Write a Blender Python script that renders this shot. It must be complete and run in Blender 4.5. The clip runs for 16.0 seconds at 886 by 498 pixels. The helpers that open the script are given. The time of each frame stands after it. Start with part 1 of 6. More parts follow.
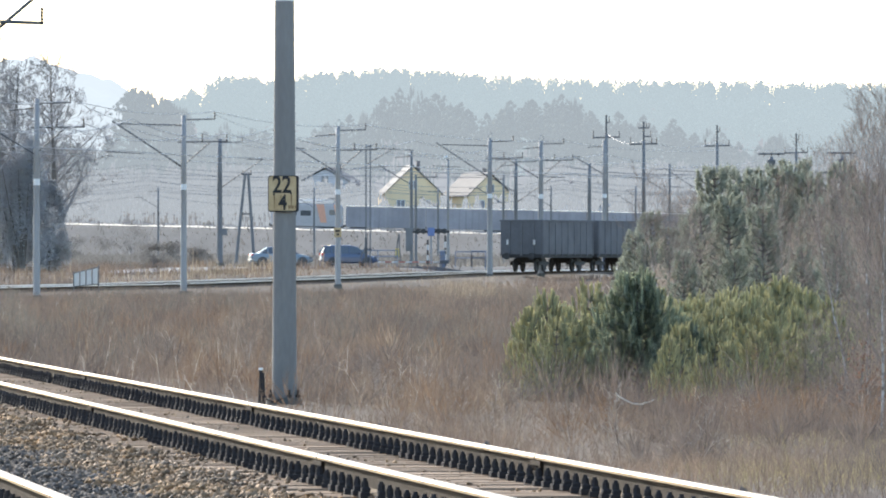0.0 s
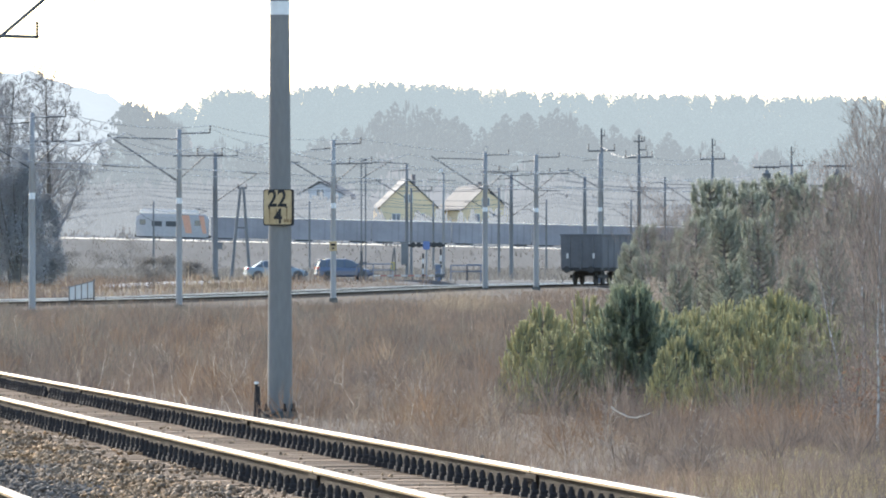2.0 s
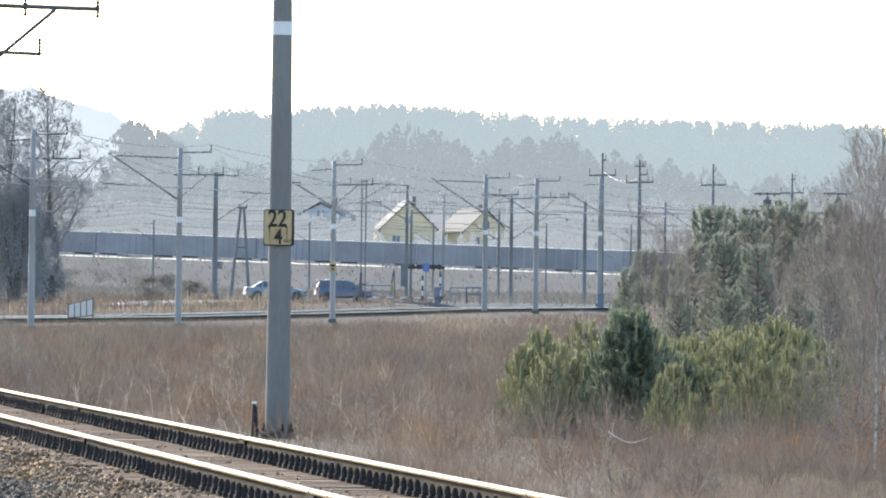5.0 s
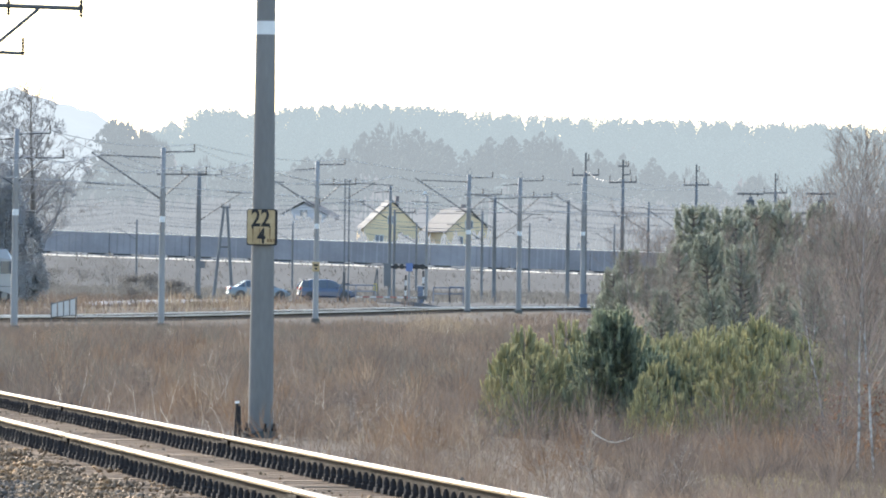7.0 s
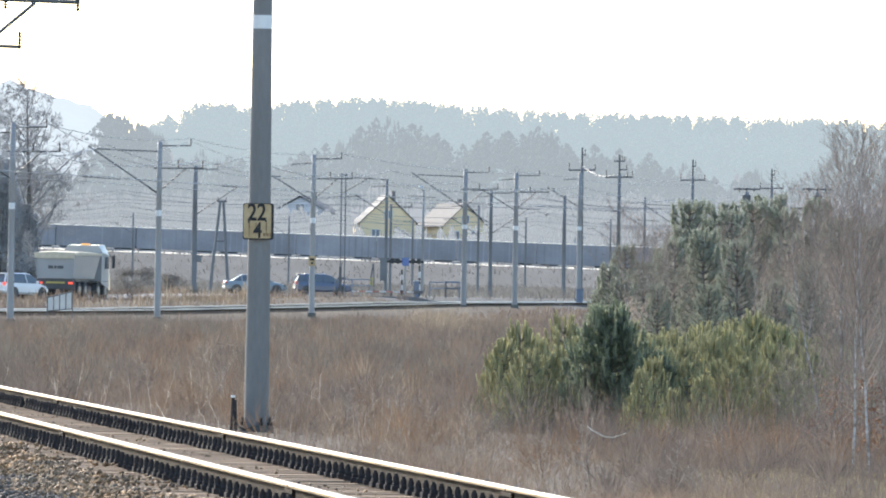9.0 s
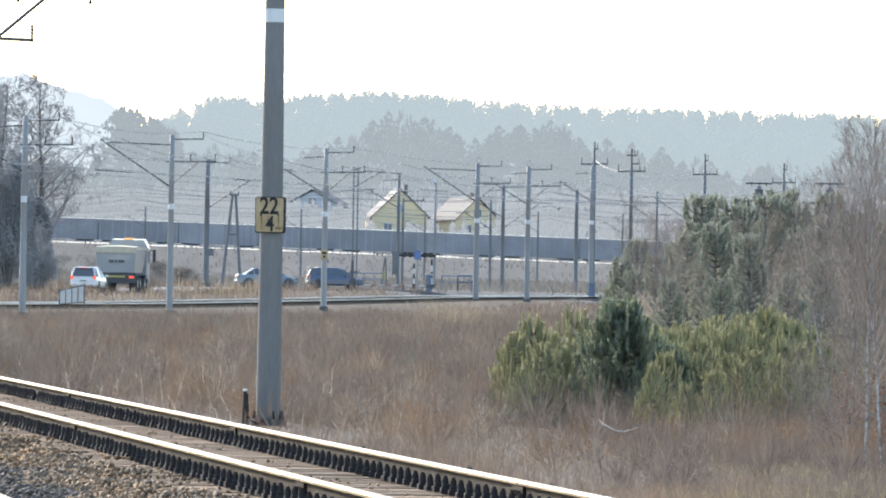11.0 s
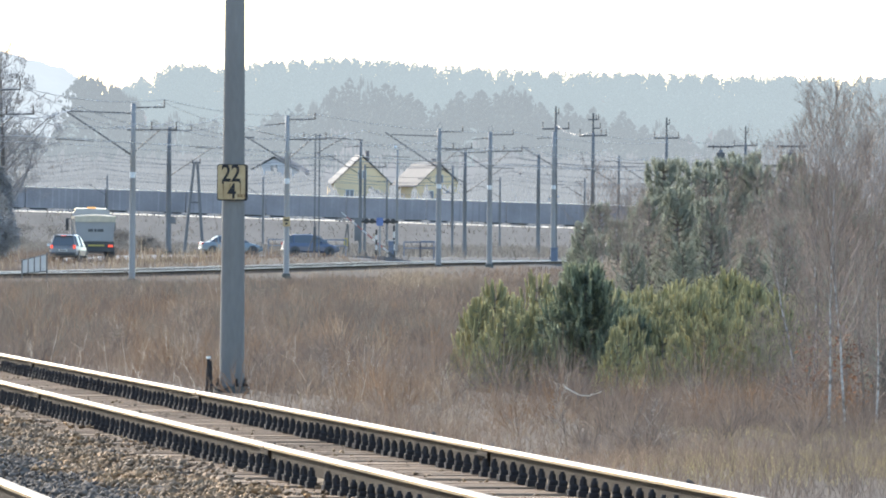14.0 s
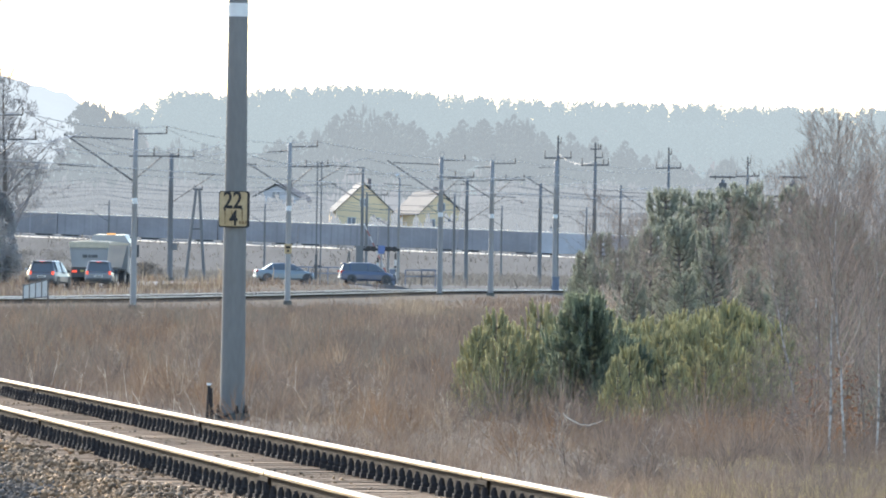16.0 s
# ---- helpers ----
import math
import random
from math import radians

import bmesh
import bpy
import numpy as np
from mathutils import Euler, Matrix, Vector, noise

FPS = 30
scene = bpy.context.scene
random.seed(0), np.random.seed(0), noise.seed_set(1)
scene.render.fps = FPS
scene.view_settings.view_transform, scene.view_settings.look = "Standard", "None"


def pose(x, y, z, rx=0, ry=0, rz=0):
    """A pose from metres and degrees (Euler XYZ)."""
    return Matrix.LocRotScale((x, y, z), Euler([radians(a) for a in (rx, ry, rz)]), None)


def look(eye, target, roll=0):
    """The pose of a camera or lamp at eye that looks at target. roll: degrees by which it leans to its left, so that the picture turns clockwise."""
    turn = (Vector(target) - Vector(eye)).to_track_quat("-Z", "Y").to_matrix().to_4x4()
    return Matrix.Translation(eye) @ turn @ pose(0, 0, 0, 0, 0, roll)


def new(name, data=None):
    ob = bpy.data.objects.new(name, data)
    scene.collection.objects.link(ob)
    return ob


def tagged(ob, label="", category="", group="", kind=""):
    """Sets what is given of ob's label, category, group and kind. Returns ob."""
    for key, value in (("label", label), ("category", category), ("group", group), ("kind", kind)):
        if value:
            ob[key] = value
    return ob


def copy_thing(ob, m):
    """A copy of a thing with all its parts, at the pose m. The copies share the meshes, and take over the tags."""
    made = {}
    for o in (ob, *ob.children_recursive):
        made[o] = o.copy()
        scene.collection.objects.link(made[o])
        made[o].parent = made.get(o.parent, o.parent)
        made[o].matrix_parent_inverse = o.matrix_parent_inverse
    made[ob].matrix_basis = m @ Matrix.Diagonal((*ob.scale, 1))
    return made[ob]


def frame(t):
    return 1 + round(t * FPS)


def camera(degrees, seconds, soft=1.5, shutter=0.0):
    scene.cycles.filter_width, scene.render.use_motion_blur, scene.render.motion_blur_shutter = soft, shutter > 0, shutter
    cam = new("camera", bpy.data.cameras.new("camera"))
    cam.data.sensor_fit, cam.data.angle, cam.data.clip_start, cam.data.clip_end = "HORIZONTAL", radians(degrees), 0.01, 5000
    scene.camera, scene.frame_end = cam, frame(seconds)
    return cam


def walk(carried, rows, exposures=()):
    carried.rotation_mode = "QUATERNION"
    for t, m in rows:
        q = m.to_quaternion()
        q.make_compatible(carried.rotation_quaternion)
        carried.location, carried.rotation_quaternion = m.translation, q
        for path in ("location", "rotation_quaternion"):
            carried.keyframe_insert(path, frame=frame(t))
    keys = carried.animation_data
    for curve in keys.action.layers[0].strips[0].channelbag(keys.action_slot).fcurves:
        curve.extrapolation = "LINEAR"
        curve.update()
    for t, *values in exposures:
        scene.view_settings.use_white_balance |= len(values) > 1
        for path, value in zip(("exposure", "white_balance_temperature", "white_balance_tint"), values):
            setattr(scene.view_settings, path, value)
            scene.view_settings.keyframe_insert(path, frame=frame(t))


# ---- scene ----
CAM_HEIGHT = 1.79
cam = camera(5.61, 16.0, soft=1.9)
PATH = [
    (0.0, 0.0, 1.125, 0.0), (0.5, -0.507, 1.079, -0.06), (1.0, -0.981, 2.163, 0.046), (1.5, 0.114, 2.033, 0.226),
    (2.0, 0.509, 2.63, -0.056), (2.5, 1.468, 2.531, 0.13), (3.0, -0.387, 3.115, 0.333), (3.5, -6.131, 4.05, 0.359),
    (4.0, -6.279, 4.634, 0.484), (4.5, -2.235, 5.334, 0.665), (4.7, -0.575, 5.072, 0.665), (6.8, 2.383, 5.47, 0.753),
    (7.0, 2.388, 5.096, 0.753), (7.5, 2.839, 4.714, 0.946), (8.0, 2.889, 4.974, 0.898), (8.5, 2.99, 4.762, 0.94),
    (9.0, 2.809, 4.501, 0.882), (11.5, 1.3, 3.194, 1.001), (12.0, 1.426, 2.136, 1.018), (12.5, 3.631, 1.549, 0.899),
    (13.0, 5.855, 1.239, 0.682), (13.5, 5.709, -0.274, 0.556), (14.0, 5.693, 0.07, 0.473), (14.5, 5.9, 0.985, 0.571),
    (15.0, 6.074, 1.035, 0.657), (15.5, 5.902, 2.116, 0.83), (16.0, 5.499, 3.204, 0.885),
]
# the camera stands on one spot and is only turned by hand: time, target point 1000 m away, lean
walk(cam, [(t, look((0, 0, CAM_HEIGHT), (tx, 1000, CAM_HEIGHT + tz), lean)) for t, tx, tz, lean in PATH])

# ---------------------------------------------------------------- light
SUN_AZ, SUN_EL = -29.0, 28.0          # degrees left of the view's axis, above the horizon
world = bpy.data.worlds.new("world")
scene.world = world
world.use_nodes = True
wn = world.node_tree.nodes
sky = wn.new("ShaderNodeTexSky")
sky.sky_type = 'NISHITA'
sky.sun_disc = False
sky.sun_elevation, sky.sun_rotation = radians(SUN_EL), radians(SUN_AZ)
sky.air_density, sky.dust_density, sky.ozone_density = 1.0, 0.75, 1.3
wn["Background"].inputs[1].default_value = 0.15
world.node_tree.links.new(sky.outputs[0], wn["Background"].inputs[0])
sun_dir = Vector((math.sin(radians(SUN_AZ)) * math.cos(radians(SUN_EL)),
                  math.cos(radians(SUN_AZ)) * math.cos(radians(SUN_EL)), math.sin(radians(SUN_EL))))
sun = new("sun", bpy.data.lights.new("sun", 'SUN'))
sun.data.energy, sun.data.angle, sun.data.color = 2.9, radians(1.5), (1.0, 0.925, 0.82)
sun.matrix_world = look(sun_dir * 100, (0, 0, 0))
scene.view_settings.exposure = 1.36


# ---------------------------------------------------------------- materials
def material(name, base, rough=0.7, metal=0.0, vary=0.25, scale=3.0, fine=40.0, bump=0.2, second=None,
             per_piece=0.0, per_island=0.0, coat=0.0, stretch=(1, 1, 1), spec=0.5):
    """Procedural surface: base colour broken up at two scales, with relief."""
    m = bpy.data.materials.new(name)
    m.use_nodes = True
    n, l = m.node_tree.nodes, m.node_tree.links
    p = n["Principled BSDF"]
    p.inputs["Roughness"].default_value, p.inputs["Metallic"].default_value = rough, metal
    p.inputs["Coat Weight"].default_value = coat
    p.inputs["Specular IOR Level"].default_value = spec
    geo = n.new("ShaderNodeTexCoord")
    mp = n.new("ShaderNodeMapping")
    mp.inputs["Scale"].default_value = stretch
    l.new(geo.outputs["Object"], mp.inputs[0])
    big, small = n.new("ShaderNodeTexNoise"), n.new("ShaderNodeTexNoise")
    big.inputs["Scale"].default_value, small.inputs["Scale"].default_value = scale, fine
    big.inputs["Detail"].default_value, small.inputs["Detail"].default_value = 5, 3
    for t in (big, small):
        l.new(mp.outputs[0], t.inputs["Vector"])
    ramp = n.new("ShaderNodeMapRange")
    ramp.inputs[1].default_value, ramp.inputs[2].default_value = 0.35, 0.65
    l.new(big.outputs["Fac"], ramp.inputs[0])
    mix = n.new("ShaderNodeMixRGB")
    second = second or tuple(c * (1 - vary) for c in base)
    mix.inputs[1].default_value, mix.inputs[2].default_value = (*base, 1), (*second, 1)
    l.new(ramp.outputs[0], mix.inputs[0])
    val = n.new("ShaderNodeHueSaturation")
    add = n.new("ShaderNodeMath")
    add.operation = 'MULTIPLY_ADD'
    add.inputs[1].default_value, add.inputs[2].default_value = vary * 1.2, 1 - vary * 0.6
    l.new(small.outputs["Fac"], add.inputs[0])
    last = add
    if per_piece or per_island:
        src = n.new("ShaderNodeObjectInfo") if per_piece else n.new("ShaderNodeNewGeometry")
        out = src.outputs["Random" if per_piece else "Random Per Island"]
        k = n.new("ShaderNodeMath")
        k.operation = 'MULTIPLY_ADD'
        amount = per_piece or per_island
        k.inputs[1].default_value, k.inputs[2].default_value = amount * 2, 1 - amount
        l.new(out, k.inputs[0])
        mul = n.new("ShaderNodeMath")
        mul.operation = 'MULTIPLY'
        l.new(k.outputs[0], mul.inputs[0])
        l.new(add.outputs[0], mul.inputs[1])
        last = mul
    l.new(last.outputs[0], val.inputs["Value"])
    l.new(mix.outputs[0], val.inputs["Color"])
    l.new(val.outputs[0], p.inputs["Base Color"])
    if bump:
        b = n.new("ShaderNodeBump")
        b.inputs["Strength"].default_value, b.inputs["Distance"].default_value = bump, 0.02
        l.new(small.outputs["Fac"], b.inputs["Height"])
        l.new(b.outputs[0], p.inputs["Normal"])
    return m


def glow(name, colour, strength):
    m = material(name, colour, 0.4, bump=0, vary=0.05)
    p = m.node_tree.nodes["Principled BSDF"]
    p.inputs["Emission Color"].default_value, p.inputs["Emission Strength"].default_value = (*colour, 1), strength
    return m


def leafy(m, amount=0.4):
    """Lets light pass through thin leaves and blades."""
    n, l = m.node_tree.nodes, m.node_tree.links
    p = n["Principled BSDF"]
    colour = p.inputs["Base Color"].links[0].from_socket
    tr, mx = n.new("ShaderNodeBsdfTranslucent"), n.new("ShaderNodeMixShader")
    l.new(colour, tr.inputs[0])
    mx.inputs[0].default_value = amount
    l.new(p.outputs[0], mx.inputs[1])
    l.new(tr.outputs[0], mx.inputs[2])
    l.new(mx.outputs[0], n["Material Output"].inputs[0])
    return m


def haze_glow(name, colour, strength, base):
    """Far backdrop: dull foliage, with distance haze imitated by a pale blue-grey emission."""
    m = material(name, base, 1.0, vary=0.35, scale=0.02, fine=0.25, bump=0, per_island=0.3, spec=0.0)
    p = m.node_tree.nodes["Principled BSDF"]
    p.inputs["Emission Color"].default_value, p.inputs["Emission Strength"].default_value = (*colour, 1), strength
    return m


M_SOIL = material("soil", (0.145, 0.118, 0.092), 1.0, vary=0.35, scale=0.3, fine=2.5, bump=0.4, second=(0.125, 0.11, 0.09), spec=0.1, stretch=(1, 0.15, 1))
M_WASTE = material("pale_winter_grassland", (0.15, 0.148, 0.14), 1.0, vary=0.3, scale=0.2, fine=2.5, bump=0.4, second=(0.12, 0.118, 0.11), spec=0.1, stretch=(1, 0.15, 1))
M_BALLAST = material("ballast_bed", (0.105, 0.094, 0.085), 1.0, vary=0.4, scale=0.6, fine=18, bump=0.6, second=(0.08, 0.072, 0.065), spec=0.0)
M_STONE = material("ochre_ballast_stone", (0.28, 0.175, 0.085), 0.8, vary=0.3, scale=0.9, fine=30, second=(0.16, 0.125, 0.09), per_island=0.6, spec=0.35)
M_STONE_GREY = material("grey_ballast_stone", (0.15, 0.128, 0.105), 0.85, vary=0.3, scale=0.9, fine=30, second=(0.095, 0.085, 0.075), per_island=0.6, spec=0.35)
M_RAILTOP = material("polished_rail", (0.43, 0.345, 0.24), 0.5, 0.8, vary=0.15, scale=1.6, fine=60, bump=0.03, second=(0.36, 0.28, 0.19))
M_RUST = material("rail_foot_rust", (0.155, 0.115, 0.07), 0.85, vary=0.3, scale=2, fine=50, spec=0.2)
# near-black on the web paints the shadow below the rail head
M_WEB = material("web_shade_dark_steel", (0.04, 0.03, 0.021), 0.9, vary=0.3, scale=2, fine=50, spec=0.1)
M_IRON = material("tarred_iron", (0.048, 0.046, 0.047), 0.9, vary=0.3, fine=60, spec=0.12)
M_SLEEPER = material("sleeper_concrete", (0.30, 0.21, 0.135), 0.9, vary=0.3, scale=2.2, fine=35, second=(0.28, 0.195, 0.125), per_piece=0.22, spec=0.2)
M_CONCRETE = material("spun_concrete", (0.215, 0.213, 0.207), 0.85, vary=0.26, scale=1.2, fine=25, bump=0.12, stretch=(1, 1, 0.25))
M_MAST = material("galvanised_mast", (0.33, 0.33, 0.33), 0.7, vary=0.16, scale=0.8, fine=12, bump=0.1, stretch=(1, 1, 0.3), per_piece=0.1)
M_DARKPOLE = material("old_concrete_pole", (0.20, 0.205, 0.21), 0.9, vary=0.2, scale=0.8, fine=10)
M_BAND = material("white_band", (0.78, 0.79, 0.78), 0.6, vary=0.1, fine=20)
M_STEEL = material("cantilever_steel", (0.11, 0.115, 0.12), 0.6, vary=0.2, fine=20)
M_INSUL = material("insulator_porcelain", (0.06, 0.045, 0.04), 0.6, vary=0.2, spec=0.2)
M_WIRE = material("copper_wire", (0.25, 0.25, 0.26), 0.45, 0.3, vary=0.1, bump=0)
M_FOOT = material("footing_concrete", (0.12, 0.13, 0.125), 0.9, vary=0.3)


# ---------------------------------------------------------------- building helpers
def link(name, bm, mat, parent=None, label="", smooth=False):
    me = bpy.data.meshes.new(name)
    bm.to_mesh(me)
    bm.free()
    if smooth:
        me.polygons.foreach_set("use_smooth", [True] * len(me.polygons))
    for k in (mat if isinstance(mat, (list, tuple)) else [mat]):
        me.materials.append(k)
    ob = new(name, me)
    if parent is not None:
        ob.parent = parent
    if label:
        tagged(ob, label)
    return ob


part = link


def raw(name, verts, faces, mat, parent=None, mats=None):
    me = bpy.data.meshes.new(name)
    me.from_pydata([tuple(v) for v in verts], [], [tuple(f) for f in faces])
    for k in (mat if isinstance(mat, (list, tuple)) else [mat]):
        me.materials.append(k)
    if mats is not None:
        me.polygons.foreach_set("material_index", mats)
    me.update()
    ob = new(name, me)
    if parent is not None:
        ob.parent = parent
    return ob


def big_mesh(name, verts, faces, mat):
    """Fast mesh from numpy arrays: verts (n, 3), faces (m, k) with k = 3 or 4."""
    me = bpy.data.meshes.new(name)
    m, k = faces.shape
    me.vertices.add(len(verts))
    me.vertices.foreach_set("co", np.asarray(verts, dtype=np.float32).ravel())
    me.loops.add(m * k)
    me.loops.foreach_set("vertex_index", faces.astype(np.int32).ravel())
    me.polygons.add(m)
    me.polygons.foreach_set("loop_start", np.arange(m, dtype=np.int32) * k)
    me.polygons.foreach_set("loop_total", np.full(m, k, dtype=np.int32))
    me.update(calc_edges=True)
    me.validate()
    me.materials.append(mat)
    return new(name, me)


def box(bm, x0, x1, y0, y1, z0, z1, bevel=0.0):
    r = bmesh.ops.create_cube(bm, size=1)
    vs = r["verts"]
    bmesh.ops.scale(bm, vec=(x1 - x0, y1 - y0, z1 - z0), verts=vs)
    bmesh.ops.translate(bm, vec=((x0 + x1) / 2, (y0 + y1) / 2, (z0 + z1) / 2), verts=vs)
    if bevel:
        es = list({e for v in vs for e in v.link_edges})
        bmesh.ops.bevel(bm, geom=es, offset=bevel, segments=1, affect='EDGES')


def rod(bm, a, b, r0, r1=None, seg=8, cap=True):
    a, b = Vector(a), Vector(b)
    d = b - a
    r = bmesh.ops.create_cone(bm, cap_ends=cap, segments=seg, radius1=r0, radius2=r0 if r1 is None else r1, depth=d.length)
    m = Matrix.Translation((a + b) / 2) @ d.to_track_quat('Z', 'Y').to_matrix().to_4x4()
    bmesh.ops.transform(bm, matrix=m, verts=r["verts"])


def thing(name, x, y, z, label, category, group="", turn=0.0):
    ob = new(name)
    ob.matrix_basis = pose(x, y, z, 0, 0, turn)
    ob.empty_display_size = 0.3
    return tagged(ob, label, category, group)


def lerp(x, xs, ys):
    return np.interp(x, xs, ys)


# ---------------------------------------------------------------- the plan
TRACK_SLOPE = -0.1086                 # near tracks: x gained per metre of y
TRACK_LEN = math.hypot(1, TRACK_SLOPE)
TRACK_TURN = math.degrees(math.atan(-TRACK_SLOPE))
RAIL_TOP = 0.436


def near_rail_x(y):
    return 1.907 + TRACK_SLOPE * (y - 51.2)


FAR_Y = [380, 410, 441, 480, 541, 580, 620, 660, 700, 760, 840]
FAR_X = [-27.5, -23.9, -19.6, -13.9, -6.4, -1.6, 3.2, 11.0, 22.0, 42.0, 74.0]
FAR_Z = [0.40, 0.42, 0.45, 0.48, 0.64, 0.76, 0.90, 1.0, 1.1, 1.2, 1.3]


def far_track_x(y):
    return lerp(y, FAR_Y, FAR_X)


def far_rail_z(y):
    return lerp(y, FAR_Y, FAR_Z)


def bank_z(x):
    """Rail level of the high embankment."""
    return 5.72 - 0.0235 * x


def smooth_step(x, a, b):
    t = np.clip((x - a) / (b - a), 0, 1)
    return t * t * (3 - 2 * t)


def ground_z(x, y):
    x, y = np.asarray(x, float), np.asarray(y, float)
    p = (x - near_rail_x(y)) / TRACK_LEN          # metres beyond the far rail of the near tracks
    bumps = 0.10 * np.sin(x * 0.37 + 1.3 * np.sin(y * 0.051)) * np.sin(y * 0.083 + 0.7) + 0.05 * np.sin(x * 1.1 + y * 0.31)
    field = -0.14 + bumps - 0.2 * smooth_step(y, 330, 400)
    beyond = smooth_step(far_track_x(y) - 5 - x, 0, 7)
    level = (far_rail_z(y) - 0.62) * (1 - beyond) + 0.84 * beyond
    field = field + smooth_step(y, 470, 556) * (level - field)
    field = field + smooth_step(y, 570, 650) * (0.12 + 0.24 * beyond) + smooth_step(y, 700, 1300) * 0.6
    # far double track on its low bed
    q = x - far_track_x(y) + 2.7
    zb = far_rail_z(y) - 0.24
    bed = 1 - smooth_step(np.abs(q), 4.6, 6.8)
    inside = smooth_step(y, 370, 380) * (1 - smooth_step(y, 800, 840))
    z = field + (zb - field) * bed * inside
    # high embankment
    crest = 1 - smooth_step(np.abs(y - 1402), 5.5, 75)
    z = z + (bank_z(x) - 0.35 + 0.65 * (1 - smooth_step(y, 1395.2, 1397.2)) - z) * crest * (np.abs(x) < 500)
    # rising land behind
    z = z + smooth_step(y, 1432, 1600) * 8.5 + smooth_step(y, 1600, 2700) * 4
    # near track formation
    k = 1 - smooth_step(p, 0.9, 2.2)
    k = k * smooth_step(p, -14.0, -11.5)
    k = k * (1 - smooth_step(y, 330, 360))
    return z + (0.215 - z) * k


def structured_ground():
    ys = np.concatenate([np.arange(-150, 30, 15.0), np.arange(30, 130, 1.0), np.arange(130, 330, 2.5), np.arange(330, 720, 4.0),
                         np.arange(720, 1320, 16.0), np.arange(1320, 1390, 5.0), np.arange(1390, 1404, 1.0), np.arange(1404, 1500, 6.0), np.arange(1500, 2800, 50.0), np.arange(2800, 4900, 150.0)])
    us = np.concatenate([np.linspace(-2600, -160, 16), np.linspace(-150, -62, 23), np.linspace(-60, 60, 241), np.linspace(62, 150, 23), np.linspace(160, 2600, 16)])
    X, Y = np.meshgrid(us, ys)
    # shear the fine strip along the near tracks close to the camera
    Z = ground_z(X, Y)
    nx, ny = len(us), len(ys)
    v = np.stack([X.ravel(), Y.ravel(), Z.ravel()], 1)
    i = (np.arange(ny - 1)[:, None] * nx + np.arange(nx - 1)[None]).ravel()
    f = np.stack([i, i + 1, i + nx + 1, i + nx], 1)
    ob = big_mesh("ground", v, f, M_SOIL)
    ob.data.polygons.foreach_set("use_smooth", [True] * len(f))
    ob.data.materials.append(M_WASTE)
    ob.data.polygons.foreach_set("material_index", (ys[:-1][:, None].repeat(nx - 1, 1).ravel() > 640).astype(np.int32))
    return tagged(ob, "brown dry-grass ground with low winter growth", "ground", kind="structure")


structured_ground()


# ---------------------------------------------------------------- near tracks
RAIL_SECTION = [(-0.075, 0), (0.075, 0), (0.075, 0.012), (0.012, 0.03), (0.009, 0.13), (0.034, 0.14), (0.036, 0.158), (0.024, 0.171),
                (-0.024, 0.171), (-0.036, 0.158), (-0.034, 0.14), (-0.009, 0.13), (-0.012, 0.03), (-0.075, 0.012)]


def rail_mesh(name, pts, parent, top_mat=M_RAILTOP, side_mat=M_RUST):
    """Sweeps the rail's section along pts, whose z is the rail's top."""
    n = len(RAIL_SECTION)
    verts, faces, mats = [], [], []
    for i, (x, y, z) in enumerate(pts):
        a, b = pts[max(i - 1, 0)], pts[min(i + 1, len(pts) - 1)]
        d = math.hypot(b[0] - a[0], b[1] - a[1])
        nx, ny = (b[1] - a[1]) / d, -(b[0] - a[0]) / d
        for s, h in RAIL_SECTION:
            verts.append((x + nx * s, y + ny * s, z - 0.171 + h))
    for i in range(len(pts) - 1):
        for k in range(n):
            j = (k + 1) % n
            faces.append((i * n + k, i * n + j, (i + 1) * n + j, (i + 1) * n + k))
            mats.append(0 if k in (5, 6, 7, 8, 9) else 2 if k in (3, 4, 10, 11) else 1)
    return raw(name, verts, faces, [top_mat, side_mat, M_WEB], parent, mats)


def sleeper_shape():
    bm = bmesh.new()
    box(bm, -1.25, 1.25, -0.13, 0.13, -0.2, 0.0, 0.015)
    for s in (-0.75, 0.75):
        box(bm, s - 0.1, s + 0.1, -0.09, 0.09, 0.0, 0.022, 0.004)
    me = bpy.data.meshes.new("sleeper")
    bm.to_mesh(me)
    bm.free()
    me.materials.append(M_SLEEPER)
    return me


def clip_parts():
    """One clamp beside the rail foot: plate, bent clip, bolt and nut."""
    bm = bmesh.new()
    box(bm, -0.04, 0.045, -0.07, 0.07, 0.0, 0.05, 0.006)
    box(bm, -0.045, 0.03, -0.05, 0.05, 0.045, 0.085, 0.01)
    rod(bm, (0, 0, 0.06), (0, 0, 0.15), 0.02, seg=6)
    rod(bm, (0, 0, 0.08), (0, 0, 0.13), 0.036, 0.032, seg=6)
    bm.verts.ensure_lookup_table()
    v = np.array([x.co[:] for x in bm.verts]) * (0.78, 0.8, 0.9)
    bmesh.ops.triangulate(bm, faces=bm.faces[:])
    bm.verts.index_update()
    f = np.array([[x.index for x in q.verts] for q in bm.faces])
    bm.free()
    return v, f


def scatter(name, v, f, places, mat):
    """Joins many placed copies of one small shape: places (n, 4x4)."""
    n = len(places)
    M = np.array([np.array(p) for p in places])
    vv = np.einsum('nij,kj->nki', M[:, :3, :3], v) + M[:, None, :3, 3]
    ff = (f[None] + (np.arange(n) * len(v))[:, None, None]).reshape(-1, f.shape[1])
    return big_mesh(name, vv.reshape(-1, 3), ff, mat)


SLEEPER = sleeper_shape()
CLIP_V, CLIP_F = clip_parts()
STEP = 0.52


